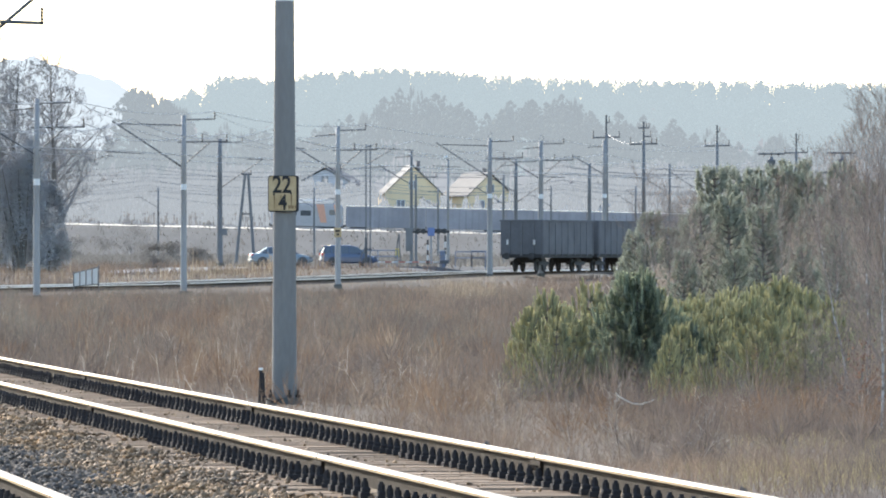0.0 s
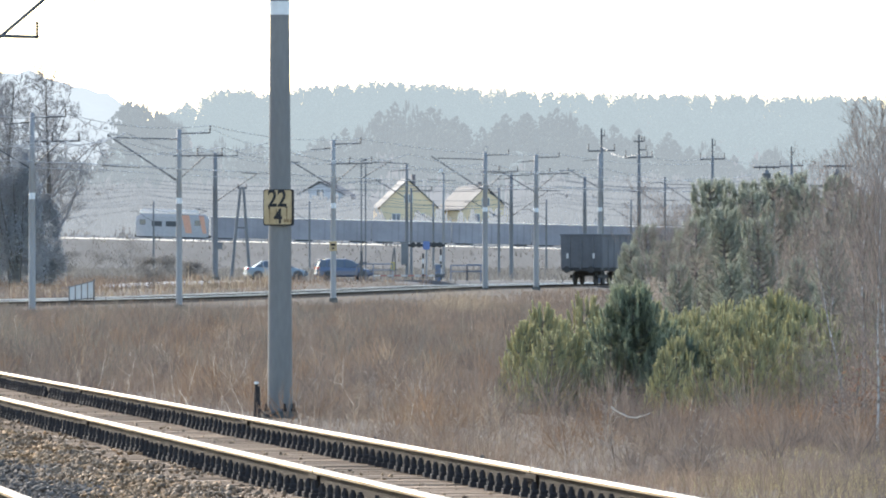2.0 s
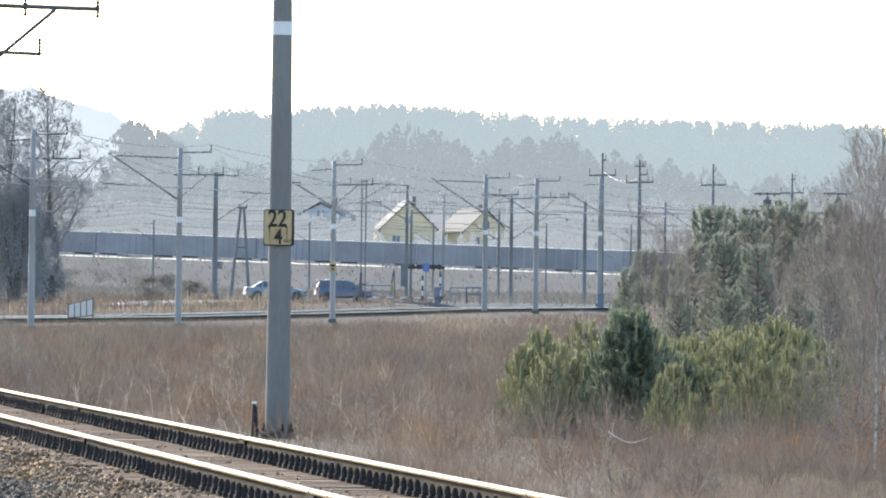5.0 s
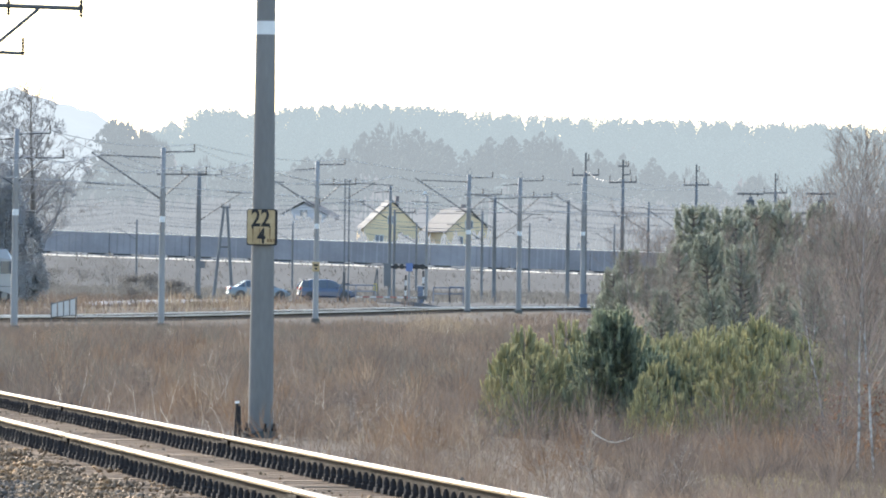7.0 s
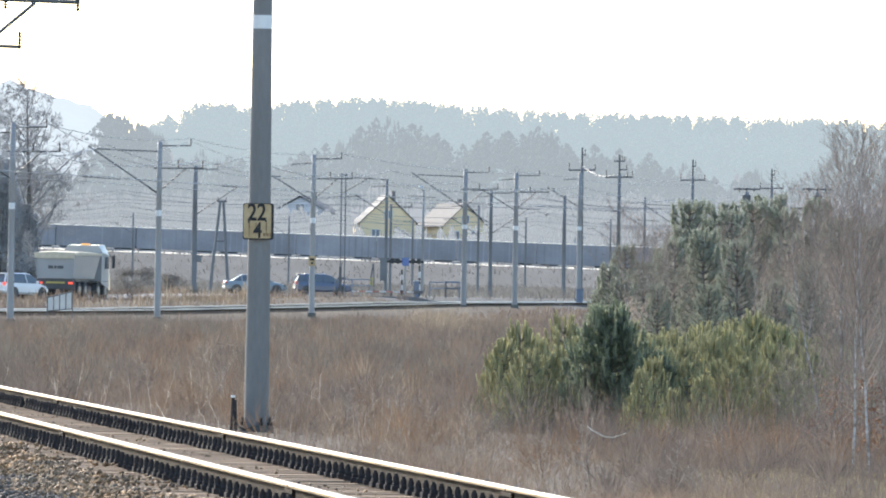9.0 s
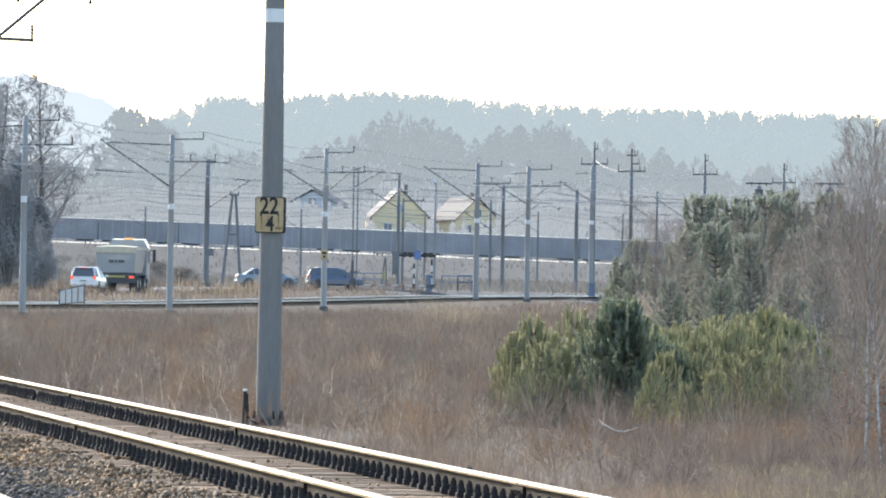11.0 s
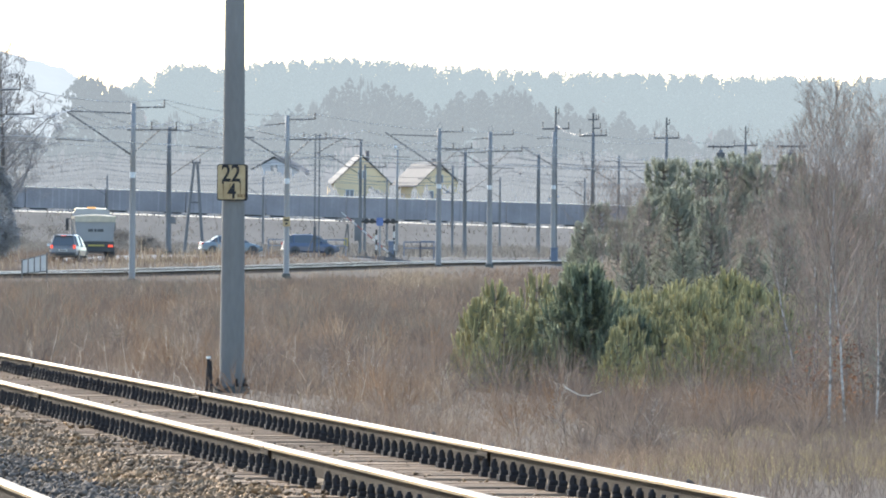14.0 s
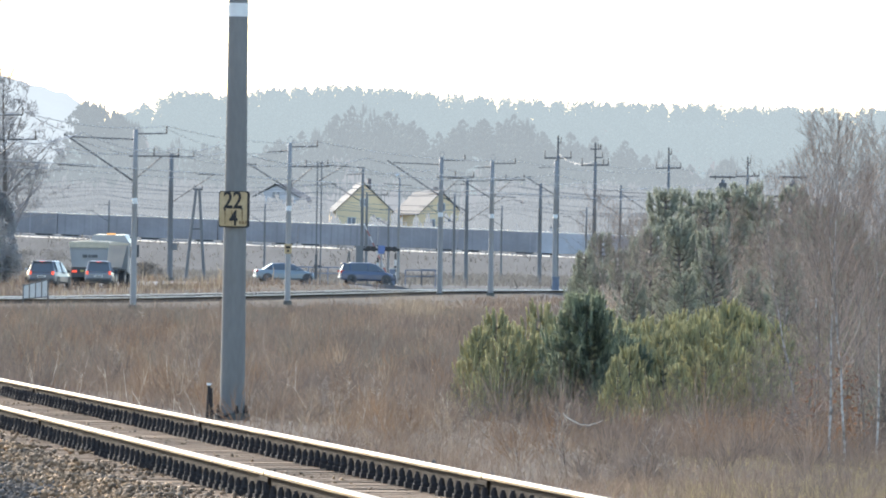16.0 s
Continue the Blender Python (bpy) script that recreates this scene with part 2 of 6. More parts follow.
CLIP_MESH = bpy.data.meshes.new("rail_clamp")
CLIP_MESH.from_pydata(CLIP_V.tolist(), [], CLIP_F.tolist())
CLIP_MESH.materials.append(M_IRON)


def near_track(offset, y0, y1, near0, near1, label):
    track = thing("railway_track", 0, 0, 0, label, "railway track", "near double track")
    tagged(track, kind="structure")
    for side in (-0.75, 0.75):
        shift = (offset + side) * TRACK_LEN
        rail_mesh("rail", [(near_rail_x(y) + shift, y, RAIL_TOP) for y in np.linspace(y0, y1, 60)], track)
        for yj in (62.6, 85.35, 108.1, 130.9):
            if y0 < yj < y1:
                for e in (-1, 1):
                    bm = bmesh.new()
                    box(bm, e * 0.022 - 0.012, e * 0.022 + 0.012, -0.3, 0.3, -0.135, -0.04, 0.004)
                    for k in (-0.2, -0.07, 0.07, 0.2):
                        rod(bm, (e * 0.03, k, -0.088), (e * 0.06, k, -0.088), 0.018, seg=6)
                    fp = part("fishplate", bm, M_WEB, track, "dark bolted rail-joint plate")
                    fp.matrix_basis = pose(near_rail_x(yj) + shift, yj, RAIL_TOP, 0, 0, TRACK_TURN)
                bm = bmesh.new()
                box(bm, -0.0375, 0.0375, -0.012, 0.012, -0.035, 0.0012)
                gap = part("joint_gap", bm, M_WEB, track)
                gap.matrix_basis = pose(near_rail_x(yj) + shift, yj, RAIL_TOP, 0, 0, TRACK_TURN)
    count = int((y1 - y0) * TRACK_LEN / STEP)
    turn = pose(0, 0, 0, 0, 0, TRACK_TURN)
    clips = []
    for i in range(count):
        y = y0 + i * STEP / TRACK_LEN + random.uniform(-0.015, 0.015)
        x = near_rail_x(y) + offset * TRACK_LEN
        z = RAIL_TOP - 0.171 - 0.022
        at = Matrix.Translation((x, y, z)) @ turn
        if i < 300:
            s = new("sleeper", SLEEPER)
            s.parent = track
            s.matrix_basis = at @ pose(0, 0, random.uniform(-0.008, 0.004), 0, 0, random.uniform(-0.8, 0.8))
        for side in (-0.75, 0.75):
            for e in (-1, 1):
                if random.random() < 0.012:
                    continue
                flip = pose(0, 0, 0, 0, 0, 0 if e > 0 else 180)
                spot = (at @ pose(side + e * 0.115, random.uniform(-0.01, 0.01), random.uniform(-0.012, 0.006), 0, 0, random.uniform(-6, 6)) @ flip)
                if near0 < y < near1:
                    k = new("rail_clamp", CLIP_MESH)
                    k.parent = track
                    k.matrix_basis = spot
                else:
                    clips.append(spot)
    c = scatter("rail_clamps", CLIP_V, CLIP_F, clips, M_IRON)
    c.parent = track
    tagged(c, "black tarred rail clamps and bolts", kind="stuff")
    return track


near_track(-0.75, 42, 196, 56, 94, "straight track with polished rails on concrete sleepers")
near_track(-4.75, 40, 100, 44, 64, "second parallel track with polished rails on concrete sleepers")


def ballast(n, p0, p1, drop, size, mat, seed, label, y1=160, power=1.6):
    """Loose stones strewn over one stretch beside or between the rails."""
    rng = np.random.default_rng(seed)
    base = np.array([(1, 0, 0), (-1, 0, 0), (0, 1, 0), (0, -1, 0), (0, 0, 1), (0, 0, -1)], float)
    f = np.array([(0, 2, 4), (2, 1, 4), (1, 3, 4), (3, 0, 4), (2, 0, 5), (1, 2, 5), (3, 1, 5), (0, 3, 5)])
    y = 42 + (y1 - 42) * rng.random(n) ** power
    ragged = 0.12 * np.sin(y * 0.9) + 0.09 * np.sin(y * 2.3 + 1)
    p = p0 + (p1 - p0) * rng.random(n) + ragged + rng.normal(0, 0.05, n)
    x = near_rail_x(y) + p * TRACK_LEN
    z = ground_z(x, y) + rng.uniform(drop[0], drop[1], n) + 0.02 * np.sin(x * 5 + y * 3.1) * np.sin(y * 1.7)
    s = rng.uniform(size[0], size[1], n)
    v = base[None] * rng.uniform(0.5, 1.3, (n, 6, 1)) + rng.normal(0, 0.3, (n, 6, 3))
    a = rng.uniform(0, 6.28, n)
    ca, sa = np.cos(a)[:, None], np.sin(a)[:, None]
    vx, vy, vz = v[..., 0] * ca - v[..., 1] * sa, v[..., 0] * sa + v[..., 1] * ca, v[..., 2] * 0.75
    vv = np.stack([vx, vy, vz], -1) * s[:, None, None] + np.stack([x, y, z], 1)[:, None]
    ff = (f[None] + (np.arange(n) * 6)[:, None, None]).reshape(-1, 3)
    ob = big_mesh("ballast", vv.reshape(-1, 3), ff, mat)
    tagged(ob, label, "ballast", kind="stuff")


ballast(46000, -2.95, -2.12, (-0.01, 0.05), (0.011, 0.034), M_STONE, 4, "loose ochre-brown crushed-stone track ballast")
ballast(42000, -3.75, -2.85, (-0.02, 0.04), (0.011, 0.034), M_STONE_GREY, 5, "loose grey crushed-stone track ballast")
ballast(9000, 0.55, 1.3, (-0.01, 0.035), (0.014, 0.034), M_STONE_GREY, 6, "grey crushed-stone shoulder beyond the track")
ballast(5000, -1.25, -0.3, (-0.02, 0.022), (0.012, 0.026), M_STONE, 7, "few stray stones lying between the rails", 120, 1.2)
ballast(900, -2.0, -1.7, (0.02, 0.04), (0.012, 0.03), M_STONE, 8, "few stray stones lying on sleeper ends", 120, 1.2)


# ---------------------------------------------------------------- far tracks
def far_bed():
    """Dark stone bed under the far tracks, with sloping shoulders."""
    ys = np.arange(385, 720, 3.0)
    prof = [(-8.2, -0.75), (-6.8, -0.2), (1.2, -0.2), (2.3, -0.8)]
    v = [(float(far_track_x(y)) + dx, float(y), float(far_rail_z(y)) + dz) for y in ys for dx, dz in prof]
    f = [(4 * i + k, 4 * i + k + 1, 4 * i + k + 5, 4 * i + k + 4) for i in range(len(ys) - 1) for k in range(3)]
    tagged(raw("track_bed", v, f, M_BALLAST), "dark stone bed of the far tracks", "track bed", kind="structure")


far_bed()


M_FARRAIL = material("bright_far_rail", (0.60, 0.54, 0.46), 0.38, 1.0, vary=0.08, scale=1.2, fine=60, bump=0.03)


def far_tracks():
    ys = np.arange(385, 780, 4.0)
    for off in (-0.75, -4.75):
        t = thing("railway_track", 0, 0, 0, "far curving track with shining rails on a low bed", "railway track", "far double track")
        tagged(t, kind="structure")
        for s in (-0.75, 0.75):
            rail_mesh("rail", [(float(far_track_x(y)) + off + s, float(y), float(far_rail_z(y))) for y in ys], t, M_FARRAIL)
        base = np.array([(-1.25, -.13, -.2), (1.25, -.13, -.2), (1.25, .13, -.2), (-1.25, .13, -.2), (-1.25, -.13, 0), (1.25, -.13, 0), (1.25, .13, 0), (-1.25, .13, 0)])
        quad = np.array([(0, 1, 5, 4), (1, 2, 6, 5), (2, 3, 7, 6), (3, 0, 4, 7), (4, 5, 6, 7)])
        places = [Matrix.Translation((float(far_track_x(y)) + off, float(y), float(far_rail_z(y)) - 0.171)) for y in np.arange(390, 700, 0.65)]
        sl = scatter("sleepers", base, quad, places, M_BALLAST)
        sl.parent = t
        tagged(sl, kind="stuff")


far_tracks()


# ---------------------------------------------------------------- masts
def insulator(bm, at, up, length, r=0.05):
    up = Vector(up).normalized()
    at = Vector(at)
    rod(bm, at, at + up * length, r * 0.5, seg=6)
    k = max(3, int(length / 0.07))
    for i in range(k):
        c = at + up * (length * (i + 0.6) / (k + 0.4))
        rod(bm, c, c + up * length * 0.35 / k, r * 1.15, r * 0.7, seg=8)


def tube(name, r0, r1, h, mat, parent, seg=20, label="", sections=8):
    bm = bmesh.new()
    for i in range(sections):
        a, b = i / sections, (i + 1) / sections
        rod(bm, (0, 0, h * a), (0, 0, h * b), r0 + (r1 - r0) * a, r0 + (r1 - r0) * b, seg, cap=(i == sections - 1))
    bmesh.ops.remove_doubles(bm, verts=bm.verts[:], dist=0.0005)
    return part(name, bm, mat, parent, label, smooth=True)


def band(parent, z, r, h=0.16):
    bm = bmesh.new()
    rod(bm, (0, 0, z), (0, 0, z + h), r + 0.004, seg=20, cap=False)
    return part("painted_band", bm, M_BAND, parent, "white painted ring", smooth=True)


def numbers_sign(parent_unused, x, y, z, w, h, turn, label, lines, text_scale=1.0):
    """Rounded enamel plate with a black edge and figures."""
    s = thing("kilometre_sign", x, y, z, label, "kilometre sign", turn=turn)

    def plate(name, ww, hh, depth, y0, mat):
        bm = bmesh.new()
        r, pts = 0.028 * ww / 0.37, []
        for cx, cz, a0 in ((ww / 2 - r, hh / 2 - r, 0), (-ww / 2 + r, hh / 2 - r, 90), (-ww / 2 + r, -hh / 2 + r, 180), (ww / 2 - r, -hh / 2 + r, 270)):
            for k in range(5):
                a = radians(a0 + k * 22.5)
                pts.append((cx + r * math.cos(a), cz + r * math.sin(a)))
        front = [bm.verts.new((px, y0, pz)) for px, pz in pts]
        back = [bm.verts.new((px, y0 + depth, pz)) for px, pz in pts]
        bm.faces.new(front)
        bm.faces.new(back[::-1])
        for i in range(len(pts)):
            j = (i + 1) % len(pts)
            bm.faces.new((front[j], front[i], back[i], back[j]))
        return part(name, bm, mat, s)

    plate("plate", w, h, 0.035, 0.0, M_IRON)
    face = plate("face", w - 0.04, h - 0.026, 0.01, -0.004, M_SIGN)
    face.matrix_basis = pose(-0.012, 0, 0.003)
    for bx, bz in ((-0.12, -0.005), (0.095, 0.004)):
        bm = bmesh.new()
        rod(bm, (bx, -0.012, bz), (bx, 0.0, bz), 0.014, seg=10)
        part("bolt_head", bm, M_IRON, s)
    for bx, bw in ((0.075, 0.03), (0.115, 0.028), (0.15, 0.018)):
        bm = bmesh.new()
        box(bm, bx - bw / 2, bx + bw / 2, -0.0065, -0.0045, -0.185, -0.145)
        part("writing_bar", bm, M_SIGN_WORN, s, "faint brown bar of writing")
    for bx, z0, bw in ((-0.115, -0.2, 0.018), (0.1, -0.19, 0.02), (-0.03, -0.21, 0.01)):
        bm = bmesh.new()
        vs = [bm.verts.new((bx + dx, -0.0055, bz)) for dx, bz in ((-bw / 2, -0.015), (-bw / 5, z0), (bw / 4, z0 + 0.02), (bw / 2, -0.012))]
        bm.faces.new(vs)
        part("rust_streak", bm, M_SIGN_WORN, s, "rusty run below a bolt")
    for text, px, pz, size in lines:
        c = bpy.data.curves.new("figure", 'FONT')
        c.body, c.size, c.extrude, c.offset = text, size, 0.0015, 0.006
        c.align_x, c.align_y = 'CENTER', 'CENTER'
        c.materials.append(M_IRON)
        f = new("figure", c)
        f.parent = s
        f.matrix_basis = pose(px, -0.007, pz, 90, 0, 0) @ Matrix.Diagonal((0.80, 1, 1, 1))
    return s


M_SIGN = material("faded_yellow_enamel", (0.53, 0.405, 0.235), 0.6, vary=0.3, scale=5, fine=30, second=(0.42, 0.30, 0.15))
M_SIGN_WORN = material("rusty_stain", (0.26, 0.17, 0.085), 0.8, vary=0.3, scale=9, fine=40)


def near_pole(x, y, height, r0, r1, band_z, label):
    p = thing("catenary_pole", x, y, 0, label, "railway pole", "poles along the near track")
    z0 = float(ground_z(x, y)) - 0.25
    tube("pole", r0, r1, height, M_CONCRETE, p, 28, sections=10)
    band(p, band_z, r0 + (r1 - r0) * band_z / height, 0.17)
    bm = bmesh.new()
    rod(bm, (0, 0, z0), (0, 0, 0.03), r0 * 1.45, seg=20)
    rod(bm, (0, 0, 0.03), (0, 0, 0.055), r0 * 1.3, seg=20)
    part("footing", bm, M_FOOT, p, "dark concrete footing")
    for a in (20, 110, 160, 200, 290, 340):
        bm = bmesh.new()
        cx, cy = r0 * 1.15 * math.cos(radians(a)), r0 * 1.15 * math.sin(radians(a))
        rod(bm, (cx, cy, 0.05), (cx, cy, 0.15), 0.018, seg=6)
        rod(bm, (cx, cy, 0.05), (cx, cy, 0.09), 0.034, seg=6)
        part("anchor_bolt", bm, M_IRON, p)
    return p


def cable_riser(x, y, label):
    c = thing("cable_riser", x, y, 0, label, "cable riser", "cable risers by the poles")
    z0 = float(ground_z(x, y)) - 0.1
    for dx, h, lean in ((-0.03, 0.40, 0.02), (0.03, 0.37, -0.015)):
        bm = bmesh.new()
        rod(bm, (dx, 0, z0), (dx + lean, 0, h), 0.022, 0.018, seg=8)
        part("pipe", bm, M_IRON, c)
    bm = bmesh.new()
    rod(bm, (-0.01, 0, 0.40), (-0.01, 0, 0.43), 0.028, seg=8)
    part("cap", bm, M_BAND, c, "pale cap")
    bm = bmesh.new()
    pts = [(0.03, 0, 0.1), (0.07, 0.0, 0.03), (0.14, 0.0, 0.0), (0.2, 0.0, 0.02), (0.26, 0, 0.05)]
    for a, b in zip(pts, pts[1:]):
        rod(bm, a, b, 0.012, seg=6)
    part("cable", bm, M_IRON, c)




def bolt_band(parent, z, r):
    bm = bmesh.new()
    rod(bm, (0, 0, z), (0, 0, z + 0.05), r + 0.018, seg=16)
    box(bm, -r - 0.05, -r, -0.03, 0.03, z - 0.01, z + 0.06)
    box(bm, r, r + 0.05, -0.03, 0.03, z - 0.01, z + 0.06)
    return part("clamp", bm, M_STEEL, parent)


def arm(parent, a, b, r=0.035, name="arm"):
    bm = bmesh.new()
    rod(bm, a, b, r, seg=8)
    return part(name, bm, M_STEEL, parent)


def insulators(parent, spots):
    for at, up, length in spots:
        bm = bmesh.new()
        insulator(bm, at, up, length)
        part("insulator", bm, M_INSUL, parent)


# first pole, with the kilometre sign
P_X, P_Y = -1.99, 113.5
near_pole(P_X, P_Y, 9.4, 0.157, 0.095, 5.03, "tall grey spun-concrete pole with a white ring beside the track")
numbers_sign(None, P_X - 0.01, P_Y - 0.185, 2.61, 0.385, 0.455, 2.0, "faded yellow plate with black figures 22 4 on a pole",
             [("22", -0.02, 0.105, 0.30), ("4", -0.008, -0.118, 0.265)])
cable_riser(-2.27, 113.2, "two black cable pipes with a pale cap beside the pole")

# second pole, with its cantilevers
Q_X, Q_Y = -9.09, 182.0
Q = near_pole(Q_X, Q_Y, 9.6, 0.172, 0.11, 4.92, "tall concrete catenary pole with steel arms beside the track")
arm(Q, (-0.2, 0, 7.52), (2.22, -0.1, 7.46), 0.045)
arm(Q, (0.12, -0.05, 6.42), (1.32, -0.08, 7.44), 0.038, "strut")
arm(Q, (-2.4, -0.1, 6.66), (1.05, -0.1, 6.54), 0.036)
arm(Q, (-0.18, 0, 6.22), (-1.9, 0, 7.55), 0.042, "strut")
arm(Q, (-0.2, -0.05, 5.72), (-2.6, -0.05, 5.78), 0.036)
arm(Q, (-0.35, -0.05, 6.45), (-1.5, -0.05, 5.3), 0.022, "steady_arm")
insulators(Q, [((1.02, -0.1, 6.5), (0, 0, 1), 0.36), ((-0.2, -0.1, 6.58), (0, 0, 1), 0.36), ((0.72, -0.05, 7.5), (0, 0, -1), 0.2), ((2.18, -0.1, 7.52), (0, 0, -1), 0.25),
               ((0.72, -0.05, 7.5), (0, 0, 1), 0.33), ((2.18, -0.1, 7.46), (0, 0, 1), 0.33), ((-0.2, 0, 6.25), (-0.8, 0, 0.6), 0.4), ((-0.12, -0.05, 5.7), (0, 0, 1), 0.3)])
bolt_band(Q, 6.2, 0.14)
bolt_band(Q, 6.55, 0.14)
bolt_band(Q, 7.48, 0.13)
cable_riser(-9.36, 181.5, "two black cable pipes beside the far pole")


# ---------------------------------------------------------------- masts of the far line
def far_mast(x, y, z, height, arms, label, r=0.17, dark=False, band_z=5.2):
    m = thing("catenary_mast", x, y, z, label, "railway mast", "masts of the far line")
    tube("post", r, r * 0.72, height, M_DARKPOLE if dark else M_MAST, m, 12, sections=3)
    bm = bmesh.new()
    base = float(ground_z(x, y)) - z - 0.3
    rod(bm, (0, 0, base), (0, 0, 0.05), r * 1.5, seg=10)
    part("footing", bm, M_FOOT, m)
    if band_z:
        band(m, band_z, r * 0.86, 0.3)
    if "right_top" in arms:
        arm(m, (-0.1, 0, height - 0.22), (1.6, 0, height - 0.18), 0.035)
        insulators(m, [((1.58, 0, height - 0.2), (0, 0, 1), 0.38)])
    if "right_low" in arms:
        arm(m, (-0.3, 0, height - 1.36), (2.25, 0, height - 1.32), 0.035)
        arm(m, (0.1, 0, height - 2.45), (1.35, 0, height - 1.36), 0.03, "strut")
        insulators(m, [((0.95, 0, height - 1.34), (0, 0, 1), 0.4), ((2.2, 0, height - 1.34), (0, 0, 1), 0.4)])
    if "left" in arms:
        arm(m, (-0.1, 0, height - 0.5), (-3.25, 0, height - 0.42), 0.032)
        arm(m, (-0.12, 0, height - 2.6), (-3.65, 0, height - 0.28), 0.036, "strut")
        arm(m, (-2.0, 0, height - 1.95), (-3.9, 0, height - 1.85), 0.022, "steady_arm")
        insulators(m, [((-0.15, 0, height - 2.6), (-3.5, 0, 2.3), 0.45), ((-0.12, 0, height - 0.5), (-1, 0, 0.03), 0.4)])
    if "left_short" in arms:
        arm(m, (-0.1, 0, height - 0.45), (-1.3, 0, height - 0.55), 0.025)
        arm(m, (-0.1, 0, height - 2.6), (-2.4, 0, height - 1.2), 0.034, "strut")
        arm(m, (-1.9, 0, height - 1.25), (-3.1, 0, height - 1.3), 0.03)
        insulators(m, [((-0.12, 0, height - 0.45), (-1, 0, -0.06), 0.4)])
    if "right_strut" in arms:
        arm(m, (0.1, 0, height - 3.4), (3.1, 0, height - 1.35), 0.034, "strut")
        arm(m, (1.9, 0, height - 1.4), (3.9, 0, height - 1.45), 0.028)
        insulators(m, [((0.12, 0, height - 3.4), (3.0, 0, 2.05), 0.4)])
    if "cable_box" in arms:
        bm = bmesh.new()
        box(bm, 0.12, 0.5, -0.15, 0.15, 2.0, 2.5, 0.02)
        part("equipment_box", bm, M_DARKPOLE, m)
    if "plate" in arms:
        bm = bmesh.new()
        box(bm, -0.22, 0.2, -0.24, -0.2, 2.75, 3.3, 0.015)
        part("number_plate", bm, M_SIGN, m, "small yellow plate with bars of writing")
        for k, (w, zz) in enumerate(((0.26, 3.1), (0.14, 2.9))):
            bm = bmesh.new()
            box(bm, -w / 2 - 0.01, w / 2 - 0.01, -0.248, -0.242, zz - 0.05, zz + 0.07)
            part("writing_bar", bm, M_IRON, m)
    if "hook" in arms:
        bm = bmesh.new()
        pts = [(0, 0, height - 0.1), (-0.12, 0, height + 0.2), (0.05, 0, height + 0.42), (0.2, 0, height + 0.2), (0.1, 0, height - 0.1)]
        for a, b in zip(pts, pts[1:]):
            rod(bm, a, b, 0.015, seg=5)
        part("wire_loop", bm, M_WIRE, m)
    return m


FULL = "pale concrete catenary mast with steel arms and porcelain insulators"
far_mast(-19.01, 423.0, 0.05, 9.25, ("right_top", "right_low", "left_short"), FULL)
far_mast(-13.22, 461.0, 0.12, 9.0, ("right_top", "right_low", "left"), FULL)
far_mast(-6.03, 519.0, 0.30, 9.1, ("right_top", "right_low", "left_short", "plate", "hook"), "pale catenary mast with steel arms and a small yellow plate")
far_mast(3.17, 612.0, 0.72, 9.25, ("right_top", "right_low", "left", "hook"), FULL, r=0.2)
far_mast(6.76, 625.0, 0.77, 9.2, ("right_top", "right_low", "left_short", "hook"), FULL, r=0.2)
far_mast(12.33, 690.0, 1.27, 9.6, ("left_short",), "pale catenary mast with a slim extension for a power line", r=0.2)
far_mast(-23.35, 400.0, 0.02, 9.3, ("right_top", "right_low", "left_short"), FULL)

# duller poles farther off
far_mast(-15.80, 640.0, 1.47, 8.8, ("right_top", "right_strut", "cable_box"), "dark old concrete pole with short steel arms", 0.21, True, 0)
far_mast(-2.45, 700.0, 1.40, 8.8, ("left_short",), "dark lattice-like pole carrying overhead wires", 0.14, True, 0)
far_mast(-2.12, 705.0, 1.39, 7.0, ("right_top",), "dark slim pole beside the level crossing", 0.12, True, 0)
far_mast(5.80, 720.0, 0.85, 8.9, ("right_top", "right_strut", "left_short"), "dark old concrete pole with short steel arms", 0.18, True, 0)
far_mast(12.30, 760.0, 0.89, 9.0, (), "dark plain concrete pole by the far line", 0.19, True, 0)
far_mast(5.35, 800.0, 0.74, 8.6, ("left_short",), "dark slim pole with wire arms", 0.13, True, 0)
far_mast(20.05, 800.0, 1.24, 9.0, ("left_short",), "grey slim pole with wire arms", 0.13, True, 0)
far_mast(23.88, 820.0, 1.23, 9.0, ("left",), "grey slim pole with a long wire arm", 0.13, True, 0)
for px, py, pd, ph in ((-16.82, 1180.0, 5.26, 9.4), (-0.66, 1180.0, 5.11, 9.4), (14.09, 1180.0, 4.81, 9.6), (25.15, 1180.0, 4.67, 9.6), (-37.17, 1180.0, 5.55, 9.4)):
    far_mast(px, py, float(ground_z(px, py)), ph, ("left_short",), "thin grey mast at the foot of the high embankment", 0.15, True, 0)


def weight_mast(x, y, z):
    """Pole with the two hanging lines of a tensioning gear."""
    m = thing("tension_mast", x, y, z, "thin twin-rod tensioning mast with hanging weights", "railway mast")
    for dx in (-0.17, 0.13):
        bm = bmesh.new()
        rod(bm, (dx, 0, -0.2), (dx, 0, 8.6), 0.055, seg=6)
        part("rod", bm, M_DARKPOLE, m)
    bm = bmesh.new()
    rod(bm, (-0.17, 0, 0.3), (-0.17, 0, 2.0), 0.11, 0.1, seg=10)
    part("weight", bm, M_STEEL, m)
    for zz in (1.2, 2.6, 8.5):
        arm(m, (-0.25, 0, zz), (0.25, 0, zz), 0.05)
    arm(m, (-0.75, -0.1, 0.0), (-0.15, 0, 1.6), 0.04, "strut")
    arm(m, (-0.1, 0, 7.2), (1.9, 0, 8.4), 0.035, "strut")
    arm(m, (0, 0, 8.35), (3.2, 0, 8.2), 0.03)


weight_mast(-5.28, 640.0, 1.31)


